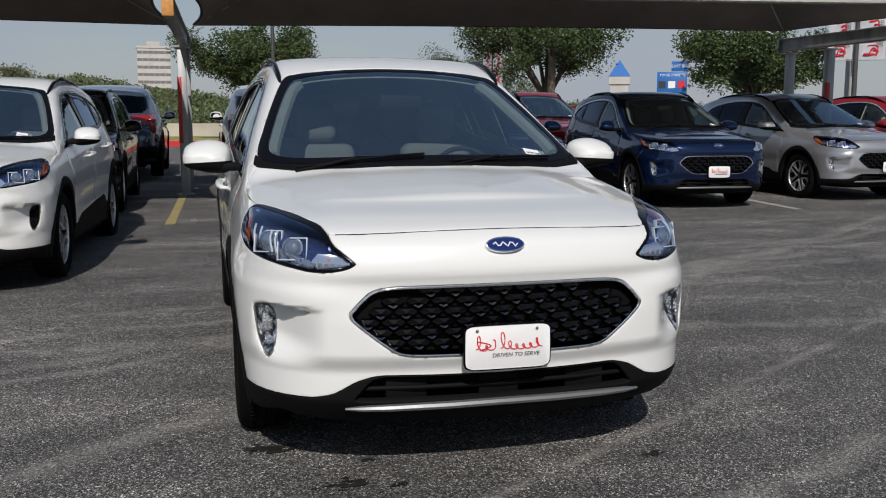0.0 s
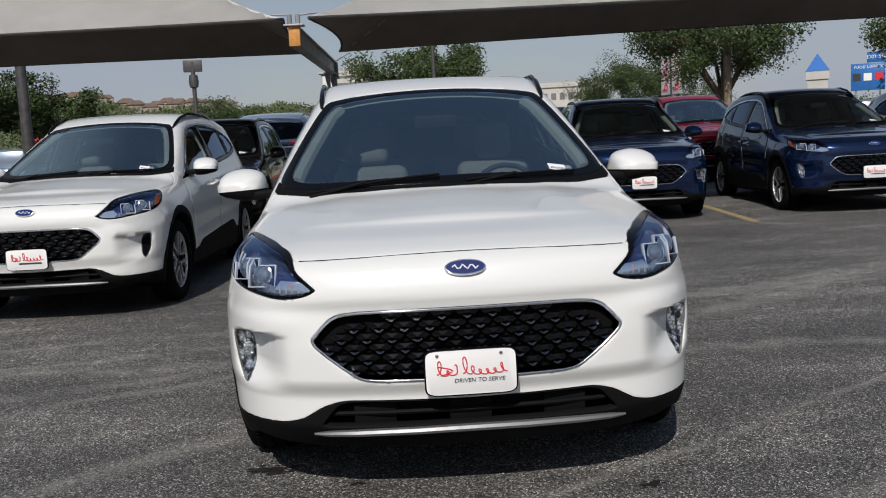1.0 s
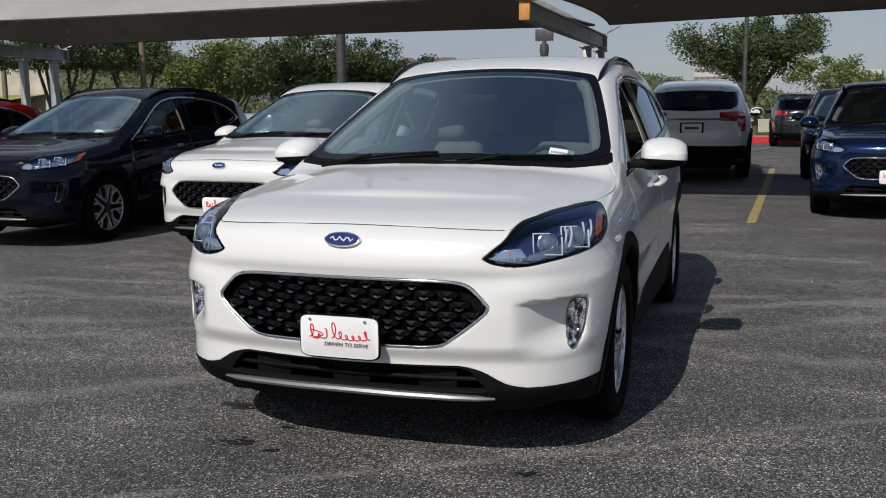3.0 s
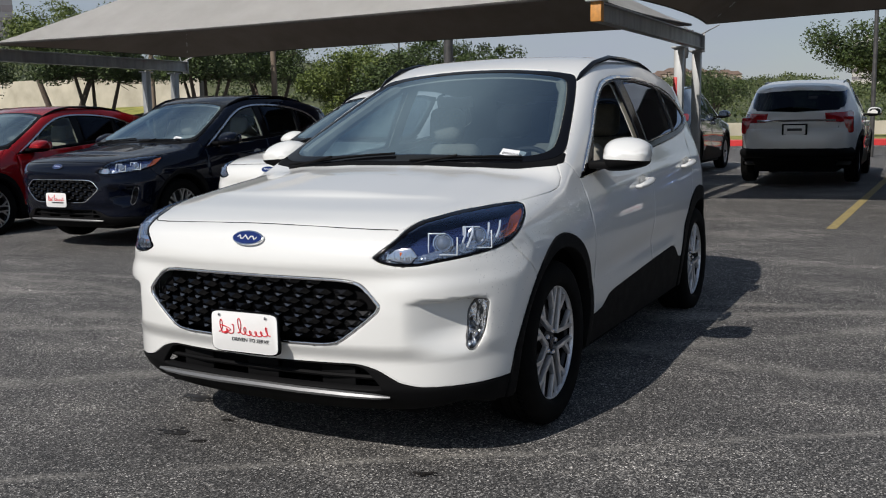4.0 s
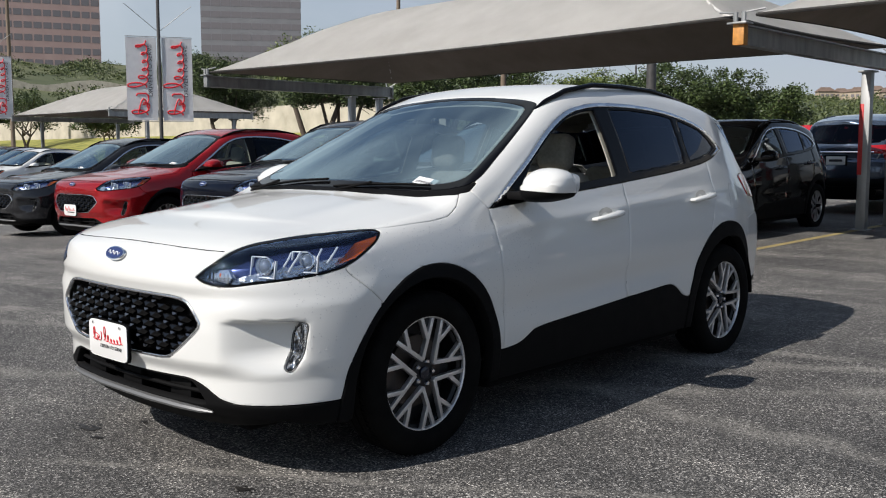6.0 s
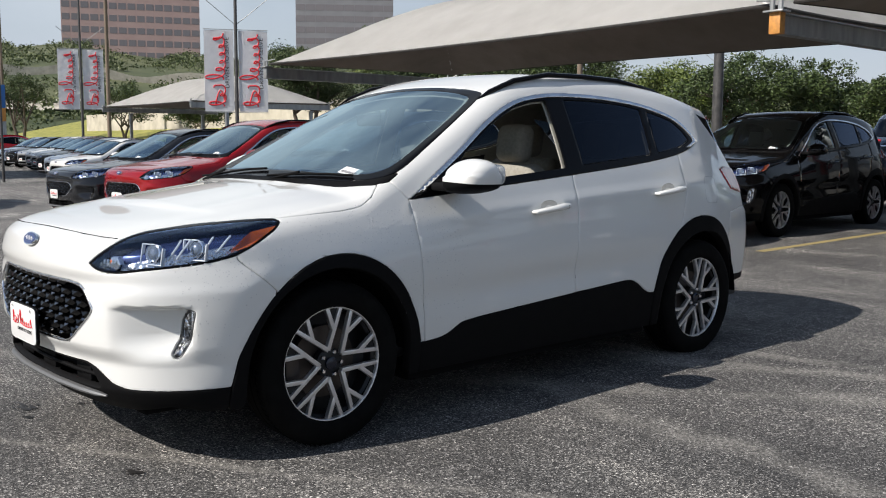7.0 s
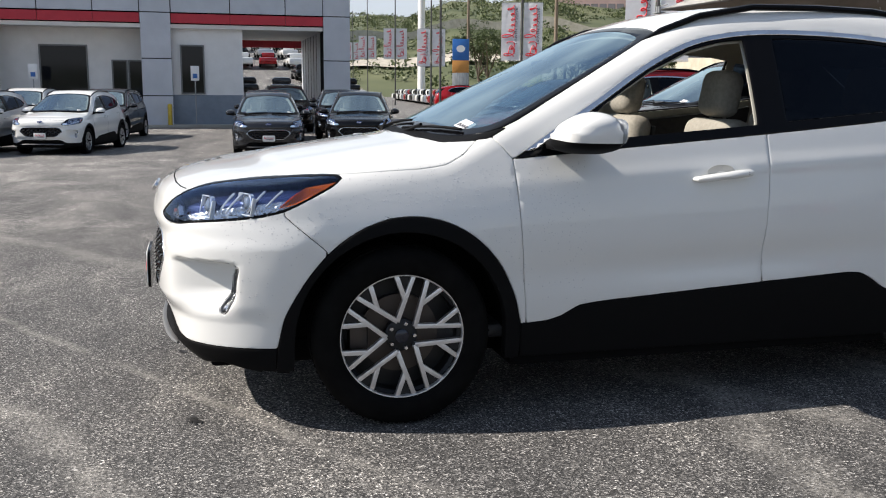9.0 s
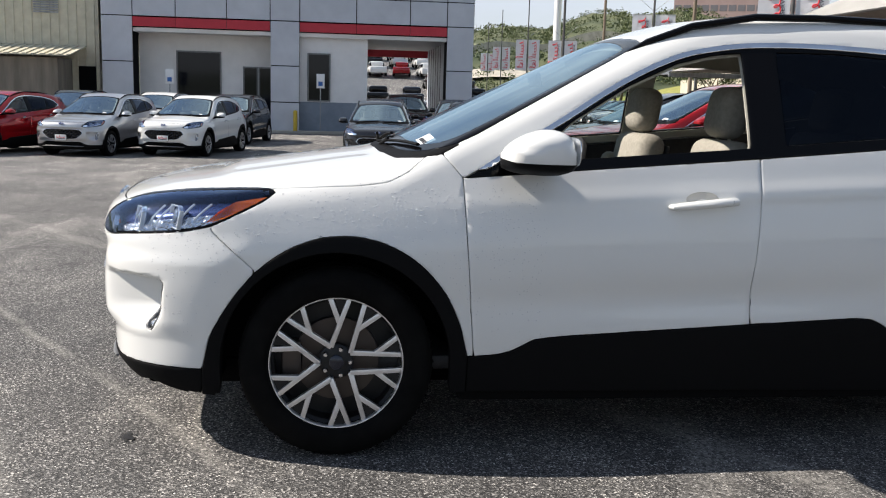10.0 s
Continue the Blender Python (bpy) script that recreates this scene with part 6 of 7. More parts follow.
BIG = (1.06, 1.10, 1.07)
spare_car.matrix_basis = pose(3.0, 8.66, ground_z(3.0, 8.66), 0, 0, -5)
for x, y, turn, painted, label, scale in (
    (-3.03, 4.12, -3, PAINT_WHITE, "white compact SUV parked beside the main car", (1, 1, 1)),
    (-6.03, 4.32, -1, PAINT_NAVY, "near-black navy compact SUV parked in the row", (1, 1, 1)),
    (-9.03, 4.13, 3, PAINT_RED, "metallic red compact SUV parked in the row", (1, 1, 1)),
    (-12.6, 4.5, 2, PAINT_GREY, "dark grey compact SUV parked in the row", (1, 1, 1)),
    (-28.4, 10.0, 6, PAINT_WHITE, "white compact SUV in the long far row", (1, 1, 1)),
    (-31.6, 10.9, 6, PAINT_ICE, "pale blue-grey compact SUV in the long far row", (1, 1, 1)),
    (-34.9, 11.7, 6, PAINT_BLACK, "black compact SUV in the long far row", (1, 1, 1)),
    (-38.3, 12.6, 6, PAINT_SILVER, "silver compact SUV in the long far row", (1, 1, 1)),
    (-41.8, 13.5, 6, PAINT_WHITE, "white compact SUV in the long far row", (1, 1, 1)),
    (-45.2, 14.2, 6, PAINT_SILVER, "silver compact SUV in the long far row", (1, 1, 1)),
    (-48.8, 14.7, 6, PAINT_BLACK, "black compact SUV in the long far row", (1, 1, 1)),
    (-52.6, 15.2, 6, PAINT_ICE, "pale blue-grey compact SUV in the long far row", (1, 1, 1)),
    (-57.0, 18.6, 165, PAINT_RED, "dark red SUV parked with its tail to the aisle", BIG),
    (-2.95, 9.1, 0, PAINT_BLACK, "black compact SUV parked under the canopy", (1, 1, 1)),
    (-2.75, 18.4, 180, PAINT_STEEL, "blue-grey large SUV with its tail to the lot", BIG),
    (0.32, 16.9, 180, PAINT_WHITE, "white large SUV with its tail to the lot", BIG),
    (2.75, 33.0, 180, PAINT_GREY, "dark grey truck-like SUV far across the lot", BIG),
    (5.87, 8.45, -3, PAINT_BLUE, "metallic blue compact SUV parked under the canopy", (1, 1, 1)),
    (8.94, 8.96, 4, PAINT_SILVER, "silver compact SUV parked under the canopy", (1, 1, 1)),
    (3.1, 14.6, -2, PAINT_BLACK, "black compact SUV parked in the second row", (1, 1, 1)),
    (6.2, 15.0, -3, PAINT_RED, "dark red SUV parked in the second row", BIG),
    (9.3, 15.2, 2, PAINT_BLACK, "black compact SUV parked in the second row", (1, 1, 1)),
    (12.2, 10.2, 4, PAINT_RED, "red compact SUV at the end of the row", (1, 1, 1)),
    (-20.9, 1.05, 86, PAINT_GREY, "dark grey compact SUV facing out of the drive-through", (1, 1, 1)),
    (-21.4, 3.55, 80, PAINT_BLACK, "black compact SUV facing out of the drive-through", (1, 1, 1)),
    (-26.6, 1.5, 88, PAINT_BLACK, "black compact SUV queued in the drive-through", (1, 1, 1)),
    (-32.4, 2.6, 88, PAINT_BLACK, "black large SUV queued in the drive-through", BIG),
    (-27.4, 4.0, 84, PAINT_BLACK, "black compact SUV queued beside the drive-through", (1, 1, 1)),
    (-22.6, -4.45, 76, PAINT_WHITE, "white compact SUV parked before the showroom", (1, 1, 1)),
    (-22.0, -6.9, 76, PAINT_SILVER, "silver compact SUV parked before the showroom", (1, 1, 1)),
    (-21.6, -9.8, 66, PAINT_RED, "metallic red compact SUV parked before the showroom", (1, 1, 1)),
    (-28.6, -6.5, 80, PAINT_WHITE, "white compact SUV parked behind the front row", (1, 1, 1)),
    (-28.4, -3.9, 80, PAINT_GREY, "dark grey compact SUV parked by the showroom wall", (1, 1, 1)),
    (-28.4, -9.3, 80, PAINT_STEEL, "blue-grey compact SUV parked behind the front row", (1, 1, 1)),
):
    ob = park(x, y, turn, painted, label, scale)
    if "tail to the lot" in label:
        suv_tail(ob)


# ---- showroom ----
SX = -37.0
showroom = thing("showroom", "grey-panelled showroom with a red band and a drive-through", "building")
gz0 = -0.30


def house_block(name, lo, hi, mat, label="", bevel=0.0, parent=None):
    bm = bmesh.new()
    block(bm, lo, hi, bevel)
    return part(name, bm, mat, parent or showroom, label, smooth=False)


def panelled(y0, y1, z0, z1, x, ycuts, zcuts, parent=None):
    """Cladding panels with open joints between them, facing +x."""
    ys, zs = [y0, *ycuts, y1], [z0, *zcuts, z1]
    for a, b in zip(ys, ys[1:]):
        for c, d in zip(zs, zs[1:]):
            house_block("panel", (x - 0.10, a + 0.02, c + 0.02), (x, b - 0.02, d - 0.02), PANEL_GREY, "", 0.004, parent)


back_wall = house_block("wall", (SX - 9.0, -9.88, 4.05), (SX - 0.08, 5.78, 6.6), DARK, "upper wall behind the panels")
panelled(-9.88, 5.78, 4.42, 5.45, SX, (-8.6, -6.85, -4.75, -2.94, -1.70, 0.7, 3.0, 4.6), ())
panelled(-9.88, 5.78, 5.45, 6.60, SX, (-8.6, -6.85, -4.75, -2.94, -1.70, 0.7, 3.0, 4.6), ())
for y0, y1 in ((-9.88, -8.60), (-2.94, -1.70), (4.60, 5.78)):
    house_block("pillar", (SX - 1.3, y0 + 0.03, gz0), (SX - 0.08, y1 - 0.03, 4.42), DARK, "pillar core")
    panelled(y0, y1, gz0, 4.42, SX, (), (1.02, 2.55))
for y0, y1, cuts in ((-8.60, -2.94, (-6.85, -4.75)), (-1.70, 4.60, (0.7, 3.0))):
    ys = [y0, *cuts, y1]
    for a, b in zip(ys, ys[1:]):
        house_block("red_band", (SX - 0.10, a + 0.01, 4.00), (SX + 0.012, b - 0.01, 4.38), BAND_RED, "red metal band")
house_block("soffit", (SX - 9.0, -8.60, 3.80), (SX - 0.12, 4.60, 3.96), WALL_WHITE, "pale soffit")
house_block("wall", (SX - 1.60, -8.62, gz0), (SX - 1.40, -2.90, 3.82), WALL_WHITE, "off-white recessed wall")
house_block("wall", (SX - 0.60, -1.72, 1.06), (SX - 0.40, 1.20, 3.82), WALL_WHITE, "off-white wall")
house_block("wall", (SX - 0.60, -1.72, gz0), (SX - 0.38, 1.20, 1.06), WALL_BLUE, "blue-grey lower wall")
house_block("wall", (SX - 9.0, 1.0, gz0), (SX - 0.60, 1.20, 3.82), WALL_WHITE, "off-white side wall of the drive-through")
house_block("wall", (SX - 9.0, 4.62, gz0), (SX - 1.3, 4.80, 3.82), PANEL_GREY, "grey side wall of the drive-through")
for k in range(6):
    house_block("joint", (SX - 2.6 - k * 1.1, 4.605, gz0), (SX - 2.57 - k * 1.1, 4.63, 3.8), DARK, "dark wall joint")
house_block("red_band", (SX - 9.0, 1.2, 3.45), (SX - 8.9, 4.6, 3.82), BAND_RED, "red metal band over the far opening")


def glazing(y0, y1, z0, z1, x, name="window"):
    w = house_block(name, (x, y0, z0), (x + 0.03, y1, z1), WINDOW_DARK, "dark plate glass")
    for lo, hi in (((x, y0 - 0.06, z0 - 0.06), (x + 0.06, y0, z1 + 0.06)), ((x, y1, z0 - 0.06), (x + 0.06, y1 + 0.06, z1 + 0.06)), ((x, y0, z1), (x + 0.06, y1, z1 + 0.06)), ((x, y0, z0 - 0.06), (x + 0.06, y1, z0))):
        house_block("frame", lo, hi, SILVER_TRIM, "metal window frame", 0.0, w)
    return w


glazing(-7.0, -5.2, 1.0, 3.05, SX - 1.39)
glazing(-4.15, -3.62, 0.1, 2.45, SX - 1.39)
glazing(-3.48, -2.98, gz0 + 0.1, 2.45, SX - 1.39, "door")
glazing(-1.32, -0.45, 1.15, 3.08, SX - 0.39)


def parking_sign(x, y, z, label):
    t = thing("accessible_parking_sign", label, "sign", "parking signs", at=(x, y, z))
    bm = bmesh.new()
    tube(bm, [(0, 0, 0), (0, 0, 1.95)], 0.025, 8)
    part("post", bm, STEEL, t, "")
    bm = bmesh.new()
    block(bm, (0.026, -0.17, 1.85), (0.034, 0.17, 2.45), 0.002)
    sheet = part("sheet", bm, PLATE_WHITE, t, "pale blue-white sign sheet")
    bm = bmesh.new()
    block(bm, (0.034, -0.09, 1.95), (0.038, 0.09, 2.13), 0.0)
    part("symbol_panel", bm, SIGN_BLUE, sheet, "blue square")


parking_sign(SX + 0.4, -7.05, gz0 + 0.1, "pale parking sign on a post by the showroom window")
parking_sign(SX + 0.4, -0.80, gz0 + 0.1, "pale parking sign on a post before the grey wall")
bollard = thing("bollard", "yellow steel bollard at the showroom corner", "bollard", at=(SX + 0.3, -1.86, gz0))
bm = bmesh.new()
lathe(bm, [(0.09, -0.05), (0.09, 0.93), (0.07, 0.98), (0.0, 1.0)], 16)
part("pipe", bm, BOLLARD_YELLOW, bollard, "yellow painted pipe")
bm = bmesh.new()
block(bm, (SX - 0.4, -2.94, gz0 - 0.1), (SX + 0.5, 1.2, gz0 + 0.12), 0.02)
tagged(part("kerb", bm, CONCRETE, smooth=False), "low concrete kerb along the showroom wall", "kerb", kind="structure")

# the shed beside it
shed = thing("metal_shed", "cream corrugated metal shed with a lean-to", "building")
bm = bmesh.new()
block(bm, (-46, -26, -0.4), (-37.6, -10.1, 7.5))
part("wall", bm, SHED, shed, "cream corrugated metal wall", smooth=False)
for k in range(44):
    y = -25.8 + k * 0.36
    bm = bmesh.new()
    block(bm, (-37.6, y, -0.3), (-37.555, y + 0.07, 7.5), 0.01)
    part("rib", bm, SHED, shed, "")
for k in range(40):
    bm = bmesh.new()
    block(bm, (0, -24.0 + k * 0.34, 0), (2.6, -23.84 + k * 0.34, 0.05), 0.01, Matrix.Translation((-37.55, 0, 3.1)) @ Matrix.Rotation(radians(10), 4, "Y"))
    part("roof_rib", bm, SHED, shed, "", smooth=False)
bm = bmesh.new()
block(bm, (0, -24, -0.03), (2.6, -10.7, 0.01), 0, Matrix.Translation((-37.55, 0, 3.1)) @ Matrix.Rotation(radians(10), 4, "Y"))
part("lean_to_roof", bm, SHED, shed, "ribbed cream lean-to roof", smooth=False)
bm = bmesh.new()
block(bm, (-37.5, -24, -0.3), (-35.4, -11.2, 2.55))
part("lean_to_wall", bm, mottle(material("weathered boards", (0.22, 0.19, 0.15), 0.9), (0.16, 0.14, 0.11), (0.28, 0.24, 0.19), 3, squash=(1, 1, 0.15)), shed, "weathered boarded lean-to wall", smooth=False)
bm = bmesh.new()
block(bm, (-37.62, -10.95, -0.3), (-37.54, -10.25, 2.3))
part("doorway", bm, DARK, shed, "dark doorway", smooth=False)
bm = bmesh.new()
for k in range(7):
    block(bm, (-37.6, -12.7, 4.45 + k * 0.1), (-37.5, -11.7, 4.51 + k * 0.1), 0.0, None)
part("vent", bm, STEEL, shed, "louvred vent", smooth=False)


# ---- poles, banners and signs ----
def banner_pole(x, y, turn, top, low, label, height=6.5, text=True, wide=0.76):
    """A slim pole with two upright banners."""
    z = ground_z(x, y)
    t = thing("banner_pole", label, "banner pole", "banner poles", at=(x, y, 0), turn=turn)
    bm = bmesh.new()
    tube(bm, [(0, 0, z - 0.1), (0, 0, height)], [0.075, 0.05], 10)
    part("pole", bm, DARK_STEEL, t, "dark slim pole")
    high = top - low
    for s in (1, -1):
        bm = bmesh.new()
        tube(bm, [(0.03 * s, 0, top + 0.22), (1.15 * s, 0, top + 1.15)], 0.014, 6)
        part("flag_arm", bm, STEEL, t, "thin slanting flag arm")
        for zz in (top + 0.03, low - 0.03):
            bm = bmesh.new()
            tube(bm, [(0.04 * s, 0, zz), ((0.10 + wide) * s, 0, zz)], 0.014, 6)
            part("banner_arm", bm, STEEL, t, "steel banner arm")
        x0 = 0.09 * s if s > 0 else -0.09 - wide
        bm = bmesh.new()
        n = 8
        rows = [[bm.verts.new((x0 + wide * i / 4, 0.012 * math.sin(i * 1.4 + j + s), low + high * j / n)) for i in range(5)] for j in range(n + 1)]
        for a, b in zip(rows, rows[1:]):
            for i in range(4):
                bm.faces.new((a[i], a[i + 1], b[i + 1], b[i]))
        bmesh.ops.solidify(bm, geom=bm.faces[:], thickness=0.004)
        cloth = part("banner", bm, BANNER, t, "white vinyl banner with red print")
        bm = bmesh.new()
        face = Matrix.Translation((x0 + wide * 0.42, -0.020, low + high * 0.5)) @ Matrix.Rotation(radians(90), 4, "X") @ Matrix.Rotation(radians(90), 4, "Z")
        scrawl(bm, face, high * 0.90, wide * 0.66, wide * 0.025)
        part("name_print", bm, PRINT_RED, cloth, "red print", smooth=False)
        if text:
            me = text_mesh("DRIVEN TO SERVE", 0.20, width=high * 0.62)
            me.transform(Matrix.Translation((x0 + wide * 0.78, -0.024, low + high * 0.60)) @ Matrix.Rotation(radians(90), 4, "X") @ Matrix.Rotation(radians(90), 4, "Z"))
            part("slogan", me, PRINT_BLACK, cloth, "dark upright lettering")
    return t


for x, y, turn, top, low, text, height in ((-27.1, 15.3, 62, 5.36, 2.42, True, 9.5), (-46.4, 16.9, 70, 6.15, 3.02, True, 10.5), (-71.3, 17.8, 76, 6.25, 3.30, True, 10.5), (-87.7, 18.2, 78, 7.3, 4.4, False, 12.0), (-118.7, 20.9, 80, 8.3, 5.4, False, 13.0),
                                          (16.0, 18.0, -38, 4.02, 2.93, True, 6.0), (16.8, 53.3, -75, 6.0, 3.2, False, 7.5), (-24.1, 42.6, 28, 5.3, 2.45, True, 6.0), (-150.0, 24.0, 82, 9.0, 6.2, False, 14.0)):
    banner_pole(x, y, turn, top, low, "slim pole with two white banners in red print", height, text, 0.62 if 14 < x < 16.5 else 1.05)


def plain_pole(x, y, height, r, mat, label, name="pole"):
    bm = bmesh.new()
    tube(bm, [(x, y, ground_z(x, y) - 0.1), (x, y, height * 0.5), (x, y, height)], [r, r * 0.9, r * 0.75], 12)
    return tagged(part(name, bm, mat), label, "pole", "poles")


plain_pole(-8.6, 17.9, 8.0, 0.13, DARK_STEEL, "dark square-set lamp pole behind the canopy", "lamp_pole")
plain_pole(13.2, 33.4, 9.5, 0.17, WOOD_POLE, "weathered timber pole among the trees", "utility_pole")
plain_pole(-122.1, 28.9, 26.0, 0.55, PLATE_WHITE, "thick white sign pole beside the aisle", "sign_pole")
plain_pole(1.0, 23.5, 7.0, 0.06, DARK_STEEL, "thin dark pole behind the large SUV", "lamp_pole")
plain_pole(16.25, 18.5, 7.0, 0.15, STEEL, "grey steel lamp pole beside the banners", "lamp_pole")
plain_pole(-33.0, 8.8, 8.5, 0.05, DARK_STEEL, "thin dark pole by the drive-through", "lamp_pole")
plain_pole(-24.0, 31.0, 9.0, 0.14, WOOD_POLE, "weathered timber pole beyond the canopy", "utility_pole")
plain_pole(-40.0, 40.0, 13.0, 0.16, WOOD_POLE, "tall weathered timber pole", "utility_pole")
plain_pole(-75.0, 30.0, 15.0, 0.18, WOOD_POLE, "tall weathered timber pole", "utility_pole")
plain_pole(-110.0, 32.0, 17.0, 0.2, WOOD_POLE, "tall weathered timber pole", "utility_pole")

sign = thing("pole_sign", "small brown sign on a dark pole with a round lamp", "sign", at=(-24.0, 111.3, 0))
bm = bmesh.new()
tube(bm, [(0, 0, 0), (0, 0, 11.8)], 0.26, 10)
part("pole", bm, DARK_STEEL, sign, "dark pole")
bm = bmesh.new()
block(bm, (-1.1, -0.2, 10.6), (1.1, 0.2, 12.0), 0.04)
part("sign_box", bm, DARK_STEEL, sign, "dark sign box with pale bars")
bm = bmesh.new()
lathe(bm, [(0.0, -0.9), (0.5, -0.7), (0.6, 0.0), (0.5, 0.7), (0.0, 0.9)], 14, Matrix.Translation((0, 0, 9.5)))
part("round_sign", bm, DARK_STEEL, sign, "dark rounded sign")

pump = thing("roadside_sign", "tall blue and orange roadside sign", "sign", at=(-101.5, 28.7, -0.4), turn=75)
for nm, z0, z1, mat, lab in (("foot", 0, 3.8, STEEL, "grey sign foot"), ("orange_panel", 3.8, 5.2, ORANGE, "orange panel"), ("blue_panel", 5.2, 7.6, SIGN_BLUE, "blue panel")):
    bm = bmesh.new()
    block(bm, (-0.95, -0.2, z0), (0.95, 0.2, z1), 0.03)
    part(nm, bm, mat, pump, lab)
bm = bmesh.new()
slab(bm, oval(0.5, 0.4, 16), 0.01, pose(0, -0.2, 6.5, 90, 0, 0))
part("white_patch", bm, PLATE_WHITE, pump, "plain white shape")

exit_sign = thing("highway_sign", "blue highway sign with white lettering on posts", "sign", at=(25.6, 46.4, 0.55), turn=-28)
for nm, lo, hi in (("sign_face", (-0.85, -0.03, 2.1), (0.85, 0.03, 3.55)), ("exit_panel", (-0.05, -0.03, 3.58), (0.90, 0.03, 4.15))):
    bm = bmesh.new()
    block(bm, lo, hi, 0.01)
    part(nm, bm, SIGN_BLUE, exit_sign, "blue sign sheet")
for x in (-0.6, 0.6):
    bm = bmesh.new()
    tube(bm, [(x, 0.06, 0), (x, 0.06, 3.5)], 0.05, 8)
    part("post", bm, STEEL, exit_sign, "")
for words, size, x, z in (("EXIT 560", 0.25, 0.42, 3.87), ("FOOD", 0.20, -0.4, 3.36), ("LODGING", 0.20, 0.42, 3.36)):
    me = text_mesh(words, size)
    me.transform(Matrix.Translation((x, -0.034, z)) @ Matrix.Rotation(radians(90), 4, "X"))
    part("lettering", me, PLATE_WHITE, exit_sign, "white lettering")
for k, mat in enumerate((PRINT_BLACK, PLATE_WHITE, PRINT_RED)):
    bm = bmesh.new()
    block(bm, (-0.76 + 0.55 * k, -0.04, 2.62), (-0.36 + 0.55 * k, -0.03, 3.02), 0.0)
    part("logo_panel", bm, mat, exit_sign, "plain coloured panel", smooth=False)


# ---- trees ----
def tree(x, y, height, spread, leaf, label, seed, base=None, stems=1, low=0.35, leaf_size=0.16, count=5200):
    """A tapered trunk, forking limbs and a crown of small leaf clumps with gaps."""
    rng = random.Random(seed)
    z = ground_z(x, y) if base is None else base
    t = thing("tree", label, "tree", "trees", at=(x, y, z))
    wood = bmesh.new()
    tips = []
    for s in range(stems):
        a0 = 2 * math.pi * s / max(stems, 1) + rng.uniform(0, 1)
        lean = 0.0 if stems == 1 else 0.32
        fork = Vector((math.cos(a0) * lean * height * low, math.sin(a0) * lean * height * low, height * low))
        r = 0.028 * height / math.sqrt(stems)
        tube(wood, [(0, 0, -0.2), fork * 0.5 + Vector((rng.uniform(-0.1, 0.1), rng.uniform(-0.1, 0.1), 0)), fork], [r * 1.25, r, r * 0.8], 9)
        for k in range(7 if stems == 1 else 4):
            a = 2 * math.pi * k / (7 if stems == 1 else 4) + rng.uniform(-0.4, 0.4)
            out = spread * rng.uniform(0.45, 0.85)
            up = height * rng.uniform(0.55, 0.90)
            end = Vector((math.cos(a) * out, math.sin(a) * out, up))
            mid = fork.lerp(end, 0.5) + Vector((0, 0, height * 0.05))
            tube(wood, [fork, mid, end], [r * 0.6, r * 0.38, r * 0.12], 6)
            tips += [mid, end, end]
            for q in range(3):
                e2 = mid.lerp(end, 0.6) + Vector((rng.uniform(-1, 1), rng.uniform(-1, 1), rng.uniform(-0.2, 0.6))) * spread * 0.35
                tube(wood, [mid.lerp(end, 0.4), e2], [r * 0.22, r * 0.07], 5)
                tips.append(e2)
    tips.append(Vector((0, 0, height * 0.93)))
    part("trunk", wood, BARK, t, "rough brown trunk and limbs")
    puffs = []
    for p in tips:
        for _ in range(2):
            c = p + Vector((rng.gauss(0, 1), rng.gauss(0, 1), rng.gauss(0, 0.7))) * spread * 0.13
            c.z = min(max(c.z, height * (low + 0.04)), height * 0.96)
            puffs.append((*c, spread * rng.uniform(0.12, 0.27)))
    dice = np.random.default_rng(seed)
    puffs = np.array(puffs)[dice.integers(0, len(puffs), count)]
    d = dice.normal(size=(count, 3))
    d /= np.linalg.norm(d, axis=1, keepdims=True)
    p = puffs[:, :3] + d * puffs[:, 3:] * dice.uniform(0.35, 1.08, (count, 1)) * (1, 1, 0.8)
    # leaves hang and lie roughly level
    u = dice.normal(size=(count, 3)) * (1, 1, 0.6)
    u /= np.linalg.norm(u, axis=1, keepdims=True)
    v = np.cross(u, d * 0.6 + dice.normal(size=(count, 3)) * 0.6)
    v /= np.maximum(np.linalg.norm(v, axis=1, keepdims=True), 1e-6)
    size = leaf_size * dice.uniform(0.6, 1.4, (count, 1))
    co = np.stack([p - u * size, p + v * size * 0.5, p + u * size, p - v * size * 0.5], 1).reshape(-1, 3)
    me = bpy.data.meshes.new("crown")
    me.from_pydata(co.tolist(), [], np.arange(4 * count).reshape(-1, 4).tolist())
    part("crown", me, leaf, t, "green leaves with gaps between the clumps")
    return t


